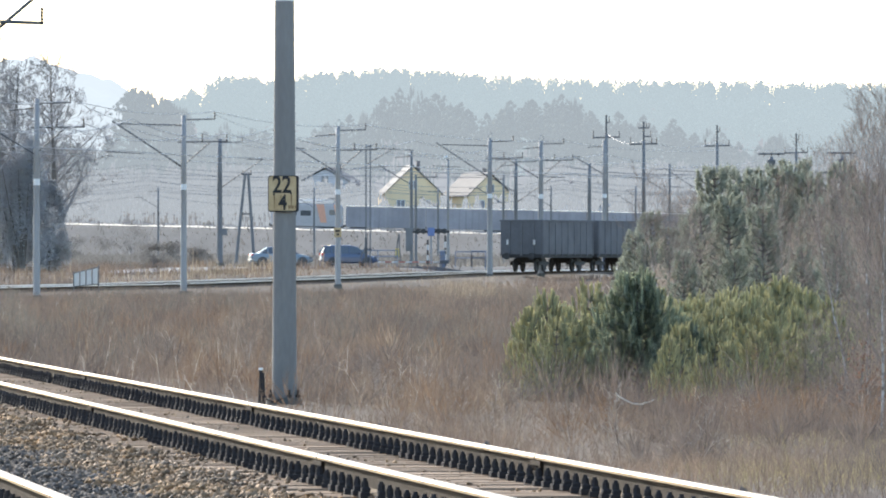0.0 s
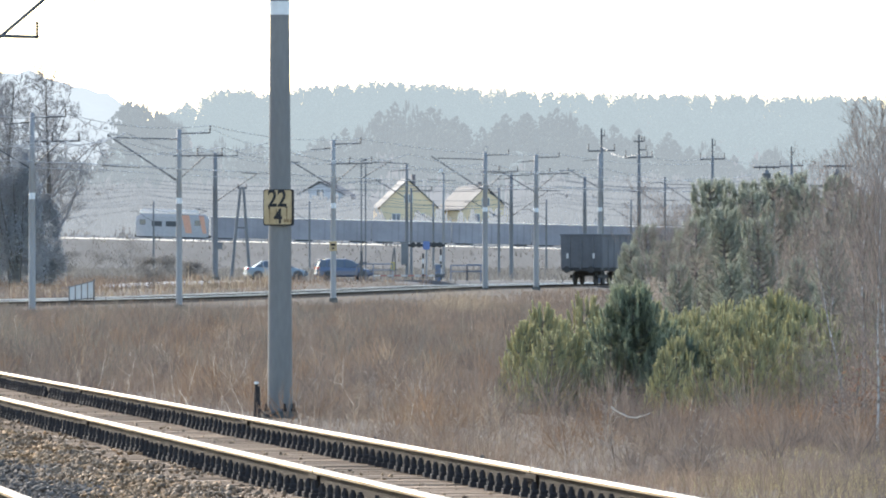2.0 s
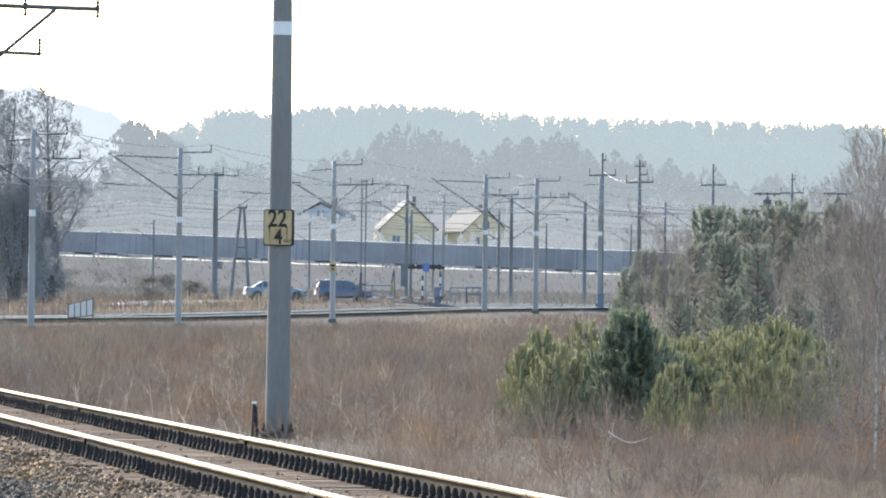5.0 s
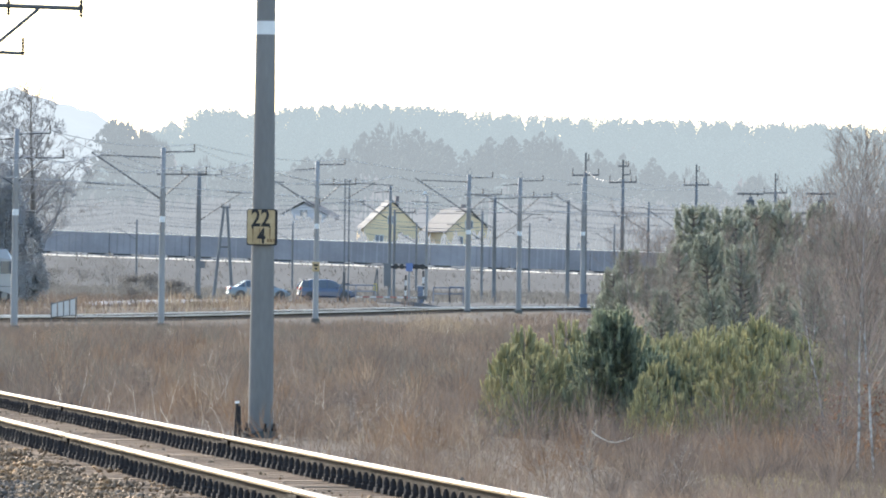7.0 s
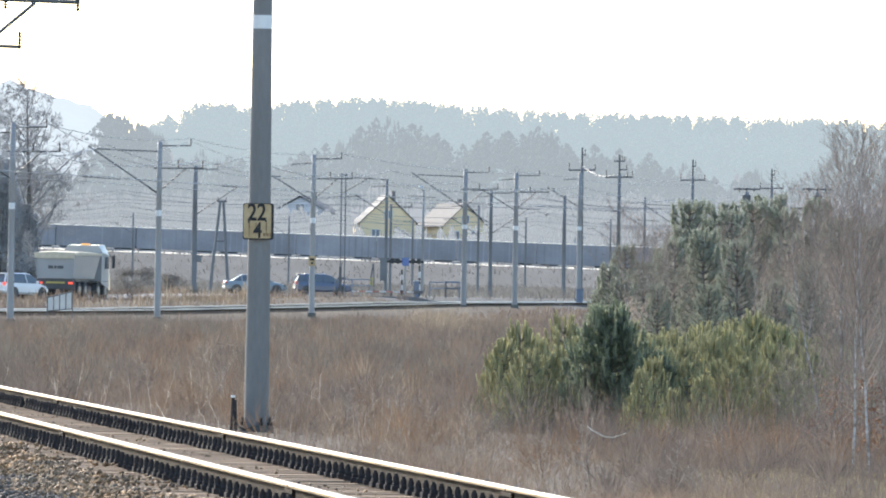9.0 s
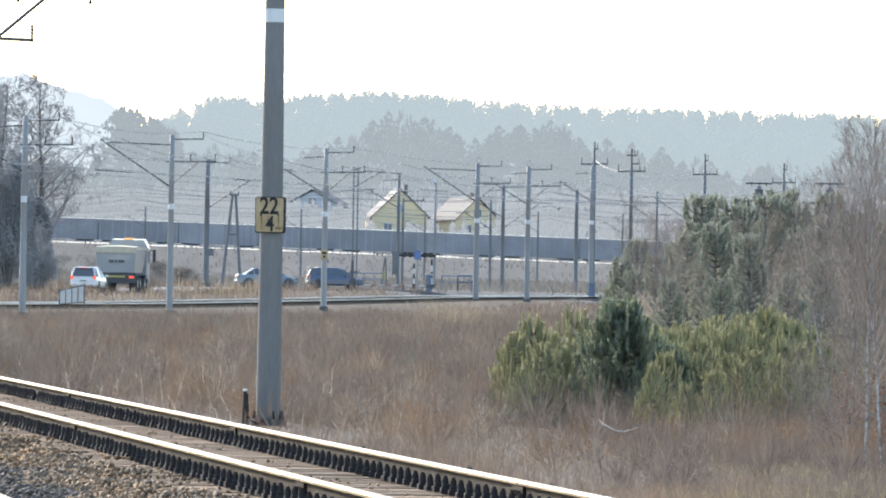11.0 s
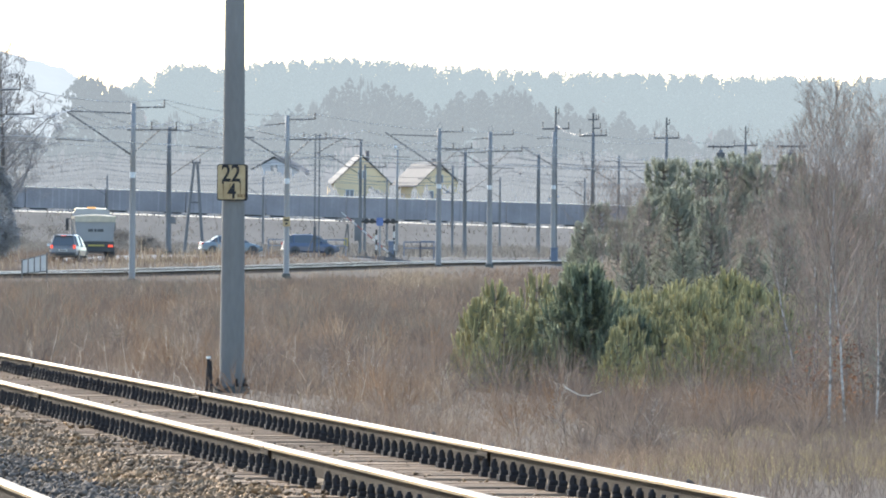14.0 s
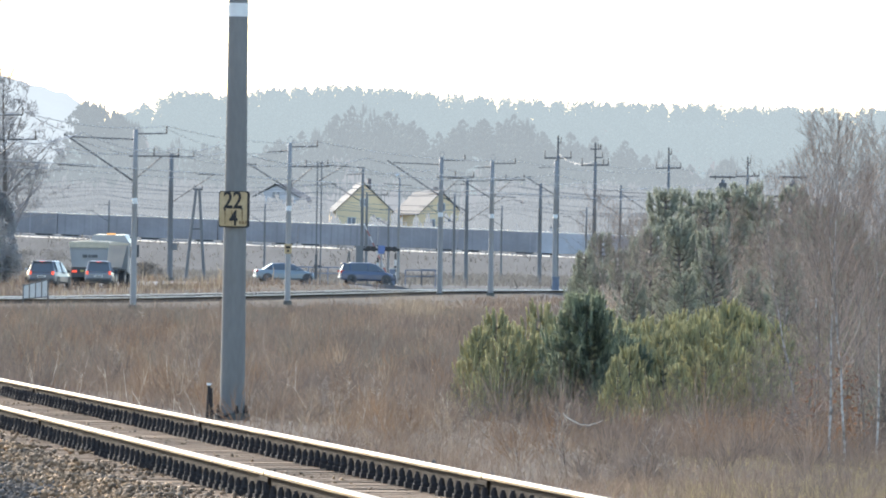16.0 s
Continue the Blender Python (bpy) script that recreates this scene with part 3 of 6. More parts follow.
def a_frame(x, y, z):
    m = thing("a_frame_pole", x, y, z, "dark two-legged wooden line pole with a crossbar", "line pole")
    for dx in (-0.85, 0.55):
        bm = bmesh.new()
        rod(bm, (dx, 0, -0.3), (dx * 0.16, 0, 6.6), 0.13, 0.1, seg=8)
        part("leg", bm, M_DARKPOLE, m)
    arm(m, (-0.35, 0, 6.55), (0.35, 0, 6.55), 0.07)
    arm(m, (-0.4, 0, 3.6), (0.28, 0, 3.6), 0.05)
    insulators(m, [((-0.3, 0, 6.6), (0, 0, 1), 0.25), ((0.3, 0, 6.6), (0, 0, 1), 0.25)])


a_frame(-14.53, 670.0, 1.54)


def power_pole(x, y, ztop, height, kind):
    m = thing("power_pole", x, y, ztop - height, "grey power-line pole with crossarms and pin insulators", "power pole", "power-line poles")
    tube("post", 0.19, 0.12, height - 1.5, M_DARKPOLE, m, 10, sections=2)
    bm = bmesh.new()
    rod(bm, (0, 0, height - 1.6), (0, 0, height), 0.07, seg=8)
    part("head", bm, M_STEEL, m)
    arm(m, (-1.05, 0, height - 1.75), (1.05, 0, height - 1.7), 0.06)
    insulators(m, [((-1.0, 0, height - 1.7), (0, 0, 1), 0.5), ((1.0, 0, height - 1.7), (0, 0, 1), 0.5), ((0.22, 0, height - 0.55), (0, 0, 1), 0.45)])
    if kind == 2:
        insulators(m, [((0.62, 0, height - 1.7), (0, 0, 1), 0.45)])
        arm(m, (-0.4, 0, height - 0.5), (0.4, 0, height - 0.5), 0.05)
        arm(m, (0.0, 0, height - 1.15), (0.55, 0, height - 1.15), 0.05)
        insulators(m, [((0.4, 0, height - 0.5), (0, 0, 1), 0.4), ((0.55, 0, height - 1.15), (0, 0, 1), 0.4)])
    else:
        arm(m, (0, 0, height - 0.55), (0.25, 0, height - 0.55), 0.05)


power_pole(12.64, 700, 12.95, 11.8, 1)
power_pole(15.31, 690, 12.31, 11.2, 2)
power_pole(23.04, 760, 13.05, 11.5, 1)
power_pole(31.25, 800, 12.94, 11.3, 1)


def transformer_pole(x, y, ztop):
    h = 10.0
    m = thing("transformer_pole", x, y, ztop - h, "dark pole with a platform of switchgear", "power pole")
    tube("post", 0.2, 0.15, h - 0.3, M_DARKPOLE, m, 10, sections=2)
    bm = bmesh.new()
    box(bm, -0.28, 0.28, -0.25, 0.25, h - 1.0, h - 0.5, 0.03)
    part("switch_box", bm, M_STEEL, m)
    arm(m, (-0.9, 0, h - 0.1), (0.9, 0, h - 0.1), 0.06)
    arm(m, (-1.7, 0, h - 1.3), (1.0, 0, h - 1.3), 0.06)
    arm(m, (0.3, 0, h - 1.2), (1.3, 0, h - 2.6), 0.06, "strut")
    insulators(m, [((-0.5, 0, h - 0.3), (0, 0, 1), 0.3), ((0, 0, h - 0.3), (0, 0, 1), 0.3), ((0.5, 0, h - 0.3), (0, 0, 1), 0.3)])


transformer_pole(22.51, 620, 9.11)
transformer_pole(24.71, 560, 8.47)


def street_lamp(x, y, z, h, side, label):
    m = thing("street_lamp", x, y, z, label, "street lamp")
    tube("post", 0.12, 0.08, h, M_MAST, m, 10, sections=2)
    arm(m, (0, 0, h - 0.05), (side * 0.25, 0, h + 0.1), 0.06)
    bm = bmesh.new()
    box(bm, min(0, side * 0.85), max(0, side * 0.85), -0.2, 0.2, h + 0.05, h + 0.3, 0.08)
    part("lamp_head", bm, M_BAND, m, "white lamp head")


street_lamp(0.39, 690.0, 1.32, 9.38 - 1.32, -0.4, "pale street lamp with a white head by the level crossing")


# ---------------------------------------------------------------- overhead wires
def wire(name, pts, r, label, sag=0.0):
    c = bpy.data.curves.new(name, 'CURVE')
    c.dimensions, c.bevel_depth, c.bevel_resolution = '3D', r, 1
    for (a, b) in zip(pts, pts[1:]):
        s = c.splines.new('POLY')
        n = 10 if sag else 1
        s.points.add(n)
        for i in range(n + 1):
            t = i / n
            p = [a[k] + (b[k] - a[k]) * t for k in range(3)]
            s.points[i].co = (p[0], p[1], p[2] - 4 * sag * t * (1 - t), 1)
    c.materials.append(M_WIRE)
    ob = new(name, c)
    return tagged(ob, label, "overhead wire", "overhead wires")


far_posts = [(-23.35, 400.0, 0.02), (-19.01, 423.0, 0.05), (-13.22, 461.0, 0.12), (-6.03, 519.0, 0.30), (6.76, 625.0, 0.77), (20.52, 720.0, 1.29)]
for dx, dz, sag in ((1.58, 9.2, 0.35), (-3.4, 8.6, 0.75), (-3.4, 6.9, 0.05), (0.95, 8.1, 0.6), (2.2, 8.1, 0.6), (2.2, 6.9, 0.06), (4.4, 8.3, 0.7), (4.4, 6.8, 0.05)):
    wire("overhead_wire", [(x + dx, y, z + dz) for x, y, z in far_posts], 0.017, "thin dark overhead line wire strung between masts", sag)
for k, (d, zl, zr, sag) in enumerate(((700, 292, 300, 0.5), (705, 308, 312, 0.2), (740, 300, 290, 0.8), (760, 318, 300, 0.3), (820, 322, 318, 0.6), (900, 330, 325, 0.8),
                                      (900, 340, 334, 0.5), (960, 345, 340, 1.2), (1000, 316, 322, 1.4), (1100, 334, 330, 1.0))):
    f = d / 16000
    xs = [-940 * f, -520 * f, -140 * f, 210 * f, 560 * f, 900 * f]
    pts = [(x, d + 6 * (-1) ** i, CAM_HEIGHT + (459 - (zl + (zr - zl) * i / 5)) * f) for i, x in enumerate(xs)]
    wire("overhead_wire", pts, 0.02, "thin pale wire of the farther station tracks", sag)
wire("overhead_wire", [(12.64, 700.0, 11.55), (15.31, 690.0, 10.89), (23.04, 760.0, 11.62), (31.25, 800.0, 11.64), (44.41, 850.0, 11.72)], 0.016, "thin power line between crossarm poles", 0.5)
wire("overhead_wire", [(-17.32, 423.0, 9.27), (-11.61, 461.0, 9.17), (-4.41, 519.0, 9.41)], 0.012, "thin feeder wire between mast tops", 0.9)


# ---------------------------------------------------------------- far wooded hill (backdrop)
def clump_tree(rng, h, n, kind):
    """Trunk and crown of many small irregular clumps, as arrays."""
    base = np.array([(1, 0, 0), (-.6, .8, 0), (-.6, -.8, 0), (0, 0, 1), (0, 0, -.7)], float)
    tri = np.array([(0, 1, 3), (1, 2, 3), (2, 0, 3), (1, 0, 4), (2, 1, 4), (0, 2, 4)])
    vs, fs, k = [], [], 0
    trunk = np.array([(-.018 * h, 0, 0), (.018 * h, 0, 0), (0, 0, h * 0.96)])
    vs.append(trunk); fs.append(np.array([(0, 1, 2)])); k = 3
    for i in range(n):
        t = rng.random() ** 0.8
        if kind == 0:      # pine: bare stem, rounded ragged crown
            z = h * (0.42 + 0.56 * t)
            r = h * 0.21 * math.sin(math.pi * min(1, 0.2 + t * 0.8)) ** 0.9 + 0.005 * h
            s = h * rng.uniform(0.018, 0.05) * (1.25 - 0.6 * t)
        elif kind == 1:    # spruce: cone
            z = h * (0.08 + 0.92 * t)
            r = h * 0.19 * (1 - t) + 0.01 * h
            s = h * rng.uniform(0.02, 0.045) * (1.2 - t)
        else:              # bare broadleaf: thin upright wisps
            z = h * (0.25 + 0.72 * t)
            r = h * 0.22 * math.sin(math.pi * (0.15 + 0.8 * t))
            s = h * rng.uniform(0.02, 0.05)
        a, q = rng.uniform(0, 6.283), r * math.sqrt(rng.random())
        v = base * rng.uniform(0.6, 1.3, (5, 1)) * s
        if kind == 2:
            v = v * np.array((0.35, 0.35, 2.2))
        b = rng.uniform(0, 6.283)
        v = np.stack([v[:, 0] * math.cos(b) - v[:, 1] * math.sin(b), v[:, 0] * math.sin(b) + v[:, 1] * math.cos(b), v[:, 2]], 1)
        vs.append(v + (q * math.cos(a), q * math.sin(a), z))
        fs.append(tri + k)
        k += 5
    return np.concatenate(vs), np.concatenate(fs)


def far_forest(name, mat, d0, d1, line_x, line_y, count, hmin, hmax, seed, kinds, label, drop=0.0, x0=-220, x1=1800, spread=1.2):
    rng = np.random.default_rng(seed)
    shapes = [clump_tree(rng, 1.0, 130 if k != 2 else 90, k) for k in kinds for _ in range(2)]
    V, Fc, off = [], [], 0
    for i in range(count):
        d = rng.uniform(d0, d1)
        u = rng.uniform(x0, x1)
        x = (u - 784) / 16000 * d
        # crown tops fitted to the skyline in view, less for trees lower in front
        top = CAM_HEIGHT + (459 - np.interp(u, line_x, line_y)) / 16000 * d1
        k = (d - d0) / (d1 - d0)
        h = rng.uniform(hmin, hmax)
        z = top - h * 0.97 - (1 - k) * drop * (0.5 + 0.5 * rng.random()) - abs(rng.normal(0, spread))
        v, f = shapes[rng.integers(len(shapes))]
        a = rng.uniform(0, 6.283)
        w = h * rng.uniform(0.85, 1.2)
        vv = np.stack([(v[:, 0] * math.cos(a) - v[:, 1] * math.sin(a)) * w, (v[:, 0] * math.sin(a) + v[:, 1] * math.cos(a)) * w, v[:, 2] * h], 1)
        V.append(vv + (x, d, z))
        Fc.append(f + off)
        off += len(v)
    ob = big_mesh(name, np.concatenate(V), np.concatenate(Fc), mat)
    return tagged(ob, label, "forest", kind="stuff")


def slope_sheet(name, mat, d, line_x, line_y, low, label):
    """Sheet behind the trunks, fitted to the seen skyline, hiding sky under the crowns."""
    us = np.linspace(-400, 2000, 121)
    rng = np.random.default_rng(9)
    top = CAM_HEIGHT + (459 - np.interp(us, line_x, line_y)) / 16000 * d - 7 + rng.normal(0, 0.5, len(us))
    x = (us - 784) / 16000 * d
    rows = []
    for k in range(7):
        t = k / 6
        rows.append(np.stack([x, np.full_like(x, d - 260 * (1 - t)), low + (top - low) * t], 1))
    rows.append(np.stack([x, np.full_like(x, d + 300), top - 30], 1))
    v = np.concatenate(rows)
    n = len(us)
    i = (np.arange(len(rows) - 1)[:, None] * n + np.arange(n - 1)[None]).ravel()
    ob = big_mesh(name, v, np.stack([i, i + 1, i + n + 1, i + n], 1), mat)
    ob.data.polygons.foreach_set("use_smooth", [True] * len(i))
    return tagged(ob, label, "hillside", kind="structure")


# emission colours paint the haze over hills and far trees
H_FAR = haze_glow("hill_far", (0.72, 0.80, 0.87), 0.42, (0.05, 0.06, 0.06))
H_MID = haze_glow("hill_mid", (0.385, 0.455, 0.495), 0.495, (0.05, 0.055, 0.05))
H_NEAR = haze_glow("hill_near", (0.38, 0.43, 0.475), 0.39, (0.05, 0.055, 0.045))
H_BARE = haze_glow("hill_bare", (0.45, 0.49, 0.53), 0.375, (0.08, 0.08, 0.08))
H_SLOPE = haze_glow("hill_slope", (0.46, 0.49, 0.53), 0.385, (0.06, 0.06, 0.06))
RX = [-400, 180, 225, 300, 345, 390, 440, 485, 550, 620, 690, 760, 900, 1000, 1180, 1400, 1568, 2000]
RY = [330, 300, 204, 174, 152, 133, 130, 140, 127, 122, 117, 122, 132, 137, 140, 142, 144, 150]
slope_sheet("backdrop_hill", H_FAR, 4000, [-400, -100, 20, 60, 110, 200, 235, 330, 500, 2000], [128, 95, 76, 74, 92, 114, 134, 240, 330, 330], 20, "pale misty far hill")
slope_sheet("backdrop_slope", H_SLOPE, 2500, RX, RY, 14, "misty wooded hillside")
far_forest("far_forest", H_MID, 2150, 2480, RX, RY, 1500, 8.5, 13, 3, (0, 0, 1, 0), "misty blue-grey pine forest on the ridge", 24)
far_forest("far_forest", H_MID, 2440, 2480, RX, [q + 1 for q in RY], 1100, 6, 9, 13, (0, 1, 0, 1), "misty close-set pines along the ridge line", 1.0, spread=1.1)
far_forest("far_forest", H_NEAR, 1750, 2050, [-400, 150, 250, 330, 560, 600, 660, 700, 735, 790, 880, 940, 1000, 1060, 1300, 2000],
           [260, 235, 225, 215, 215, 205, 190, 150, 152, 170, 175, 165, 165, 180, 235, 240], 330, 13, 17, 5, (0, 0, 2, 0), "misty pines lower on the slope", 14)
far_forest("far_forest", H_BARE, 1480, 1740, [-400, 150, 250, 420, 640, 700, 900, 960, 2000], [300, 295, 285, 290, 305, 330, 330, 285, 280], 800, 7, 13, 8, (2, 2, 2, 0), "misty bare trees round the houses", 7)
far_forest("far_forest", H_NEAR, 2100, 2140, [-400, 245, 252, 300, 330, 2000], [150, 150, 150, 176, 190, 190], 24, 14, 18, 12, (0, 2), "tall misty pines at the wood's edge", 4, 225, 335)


# ---------------------------------------------------------------- houses
M_YELLOW = material("yellow_plaster", (0.88, 0.69, 0.43), 0.9, vary=0.1, scale=0.3, fine=4)
M_PALEWALL = material("pale_plaster", (0.60, 0.60, 0.62), 0.9, vary=0.1, scale=0.3, fine=4)
M_ROOF = material("dull_grey_roof", (0.15, 0.148, 0.145), 0.8, vary=0.2, scale=0.4, fine=6)
M_ROOFRED = material("faded_red_roof", (0.20, 0.175, 0.175), 0.8, vary=0.2, scale=0.4, fine=6)
M_GLASS = material("window_glass", (0.2, 0.22, 0.25), 0.12, vary=0.1, bump=0, spec=0.7)
M_FRAME = material("white_frame", (0.7, 0.7, 0.7), 0.6, vary=0.05)


def house(x, y, z, w, depth, eaves, ridge, wall, roof, label, turn=0, gable_front=True):
    h = thing("house", x, y, z, label, "house", "houses below the wood", turn)
    bm = bmesh.new()
    prof = [(-w / 2, -1.5), (w / 2, -1.5), (w / 2, eaves), (0, ridge - 0.25), (-w / 2, eaves)]
    f0 = [bm.verts.new((a, -depth / 2, b)) for a, b in prof]
    f1 = [bm.verts.new((a, depth / 2, b)) for a, b in prof]
    bm.faces.new(f0)
    bm.faces.new(f1[::-1])
    for i in range(5):
        j = (i + 1) % 5
        bm.faces.new((f0[j], f0[i], f1[i], f1[j]))
    part("wall", bm, wall, h)
    for s in (-1, 1):
        bm = bmesh.new()
        o = 0.35
        k = (ridge - eaves) / (w / 2)
        a = [(0, ridge), (s * (w / 2 + o), eaves - k * o)]
        vs = []
        for yy in (-depth / 2 - o, depth / 2 + o):
            for px, pz in a:
                vs += [bm.verts.new((px, yy, pz)), bm.verts.new((px, yy, pz + 0.16))]
        bmesh.ops.convex_hull(bm, input=bm.verts[:])
        part("roof", bm, roof, h)
    spots = [(-w * 0.22, eaves * 0.45), (w * 0.22, eaves * 0.45), (0, eaves + (ridge - eaves) * 0.3)]
    for px, pz in spots:
        bm = bmesh.new()
        box(bm, px - 0.75, px + 0.75, -depth / 2 - 0.08, -depth / 2 + 0.05, pz - 0.75, pz + 0.75)
        win = part("window", bm, M_FRAME, h)
        for sx in (-0.36, 0.36):
            bm = bmesh.new()
            box(bm, px + sx - 0.3, px + sx + 0.3, -depth / 2 - 0.1, -depth / 2 - 0.07, pz - 0.65, pz + 0.65)
            part("pane", bm, M_GLASS, win)
    bm = bmesh.new()
    box(bm, w * 0.12, w * 0.12 + 0.6, -0.3, 0.3, ridge - 1.2, ridge + 0.9)
    part("chimney", bm, M_ROOFRED, h)
    return h


house(-5.90, 1600.0, 9.89, 10.0, 9, 3.6, 8.4, M_YELLOW, M_ROOF, "yellow house with a steep pale gable", 8)
house(6.10, 1600.0, 10.09, 8.6, 11, 3.0, 6.9, M_YELLOW, M_ROOF, "yellow house with a grey roof and front window", 24)


house(-19.9, 1600.0, 10.0, 10.5, 9, 5.0, 7.9, M_PALEWALL, M_ROOF, "pale plastered house with a low roof", -12)
house(24.5, 1640.0, 10.2, 11.0, 9, 4.0, 6.6, M_PALEWALL, M_ROOFRED, "dull house with a faded roof behind the line", 15)


# ---------------------------------------------------------------- plants
M_DRY = leafy(material("dry_weeds", (0.255, 0.19, 0.14), 0.95, vary=0.3, scale=0.4, fine=2.0, bump=0, second=(0.14, 0.12, 0.11), per_island=0.4, spec=0.1, stretch=(1, 0.12, 1)), 0.35)
M_STRAW = leafy(material("pale_straw", (0.345, 0.285, 0.21), 0.9, vary=0.25, scale=0.2, fine=1.0, bump=0, per_island=0.35, spec=0.1), 0.4)
# thicket twigs: colour raised to carry some haze
M_TWIG = material("grey_twigs", (0.38, 0.33, 0.285), 0.9, vary=0.3, scale=1, fine=8, bump=0, per_island=0.4, spec=0.1)
M_BARK = material("dark_bark", (0.22, 0.20, 0.18), 0.95, vary=0.35, scale=3, fine=20, spec=0.1)
M_BIRCH = material("birch_bark", (0.56, 0.53, 0.50), 0.8, vary=0.3, scale=7, fine=25, second=(0.15, 0.125, 0.105), stretch=(1, 1, 1.6))
# twigs of the far trees, greyed in colour for haze
M_FARTWIG = material("haze_grey_far_twigs", (0.36, 0.345, 0.34), 0.9, vary=0.2, scale=1, fine=8, bump=0, per_island=0.2, spec=0.1)
M_BIRCHTWIG = material("red_brown_birch_twigs", (0.35, 0.275, 0.23), 0.8, vary=0.3, scale=1, fine=8, bump=0, per_island=0.4, spec=0.3)
M_CANDLE = leafy(material("pale_pine_candles", (0.50, 0.46, 0.265), 0.7, vary=0.25, scale=3, fine=9, bump=0, second=(0.40, 0.39, 0.225), per_island=0.3, spec=0.25), 0.45)
M_NEEDLE = leafy(material("young_pine_needles", (0.32, 0.34, 0.225), 0.7, vary=0.3, scale=1.4, fine=5, bump=0, second=(0.25, 0.29, 0.20), per_island=0.4, spec=0.25), 0.45)
M_NEEDLE_DARK = leafy(material("dark_pine_needles", (0.205, 0.23, 0.17), 0.7, vary=0.3, scale=1.2, fine=5, bump=0, second=(0.175, 0.205, 0.155), per_island=0.35, spec=0.25), 0.4)
M_OAKLEAF = leafy(material("rusty_dead_leaves", (0.25, 0.145, 0.095), 0.85, vary=0.3, scale=3, fine=10, bump=0, per_island=0.35, spec=0.2), 0.4)
# bush twigs and evergreen leaves, both paled in colour to imitate haze
M_FUZZ = leafy(material("olive_brown_twigs", (0.45, 0.385, 0.32), 0.9, vary=0.3, scale=0.8, fine=4, bump=0, second=(0.39, 0.33, 0.28), per_island=0.3, spec=0.1), 0.4)
M_IVY = leafy(material("haze_grey_evergreen_leaves", (0.41, 0.415, 0.42), 0.9, vary=0.06, scale=0.4, fine=2, bump=0, second=(0.38, 0.385, 0.39), per_island=0.06, spec=0.2), 0.4)


def weeds(name, n, y0, y1, power, hlo, hhi, width, mat, seed, label, pmin=2.2, spread=1.16, where=None, bend=0.33, branches=2):
    """Many upright dead stalks, each with side sprigs, in one mesh."""
    rng = np.random.default_rng(seed)
    y = y0 + (y1 - y0) * rng.random(n) ** power
    half = 0.0565 * spread
    x = rng.uniform(-1, 1, n) * half * y
    p = (x - near_rail_x(y)) / TRACK_LEN
    keep = (p > pmin) & (np.abs(x - far_track_x(y) + 2.7) > 3.6) & ~((np.abs(x - P_X * y / P_Y) < 0.22) & (y > 107) & (y < 114.5))
    if where is not None:
        keep &= where(x, y, rng)
    x, y = x[keep], y[keep]
    n = len(x)
    z = ground_z(x, y) - 0.03
    patch = 0.72 + 0.5 * np.sin(x * 0.9 + np.sin(y * 0.11) * 2) * np.sin(y * 0.13 + x * 0.21) * 0.7
    h = rng.uniform(hlo, hhi, n) * np.clip(patch, 0.35, 1.3)
    q = np.abs(x - far_track_x(y) + 2.7)
    h = h * np.where(y < 640, 0.5 + 0.5 * smooth_step(q, 4.5, 11), 1.0) * np.where((y < 122) & (x > 0.008 * y), 0.62, 1.0)
    w = width * (0.6 + 0.8 * rng.random(n)) * (0.7 + y / 260.0)
    lean = rng.normal(0, bend, (n, 2)) * h[:, None]
    a = rng.uniform(0, 6.283, n)
    ux, uy = np.cos(a) * w, np.sin(a) * w * 0.3
    foot = np.stack([x, y, z], 1)
    tip = foot + np.stack([lean[:, 0], lean[:, 1], h], 1)
    side = np.stack([ux, uy, np.zeros(n)], 1)
    tris = [np.stack([foot - side, foot + side, tip], 1)]
    for b in range(branches):
        t = rng.uniform(0.35, 0.8, n)[:, None]
        o = foot + (tip - foot) * t
        d = np.stack([rng.normal(0, 0.28, n), rng.normal(0, 0.2, n), rng.uniform(0.15, 0.45, n)], 1) * h[:, None]
        up = np.zeros((n, 3))
        up[:, 2] = w * 0.9
        tris.append(np.stack([o - side * 0.45, o + side * 0.45 + up * 0.3, o + d], 1))
    v = np.concatenate(tris).reshape(-1, 3)
    ob = big_mesh(name, v, np.arange(len(v)).reshape(-1, 3), mat)
    return tagged(ob, label, "dry weeds", kind="stuff")


weeds("dry_weeds", 60000, 60, 260, 1.15, 0.3, 0.75, 0.0042, M_DRY, 21, "brown dead weeds and stalks covering the field")
weeds("dry_weeds", 42000, 230, 520, 1.0, 0.4, 0.95, 0.006, M_DRY, 22, "brown dead weeds towards the far line")
weeds("dry_grass", 16000, 84, 330, 1.2, 0.3, 0.75, 0.0035, M_STRAW, 23, "pale straw grass among the weeds",
      where=lambda x, y, r: (np.sin(x * 0.8 + y * 0.07) + r.normal(0, 0.5, len(x)) > 0.35))
weeds("dry_weeds", 16000, 46, 105, 1.0, 0.25, 0.6, 0.004, M_DRY, 36, "brown dead weeds close to the track")
weeds("dry_grass", 4000, 46, 100, 1.0, 0.15, 0.35, 0.003, M_STRAW, 24, "pale straw grass along the ballast", pmin=1.7)
weeds("dry_shrubs", 6000, 100, 330, 1.1, 0.9, 1.5, 0.004, M_DRY, 25, "thin grey bare shoots standing above the weeds", bend=0.12, branches=5,
      where=lambda x, y, r: (np.sin(x * 1.3 + 1) * np.sin(y * 0.06) + r.normal(0, 0.35, len(x)) > 0.25))
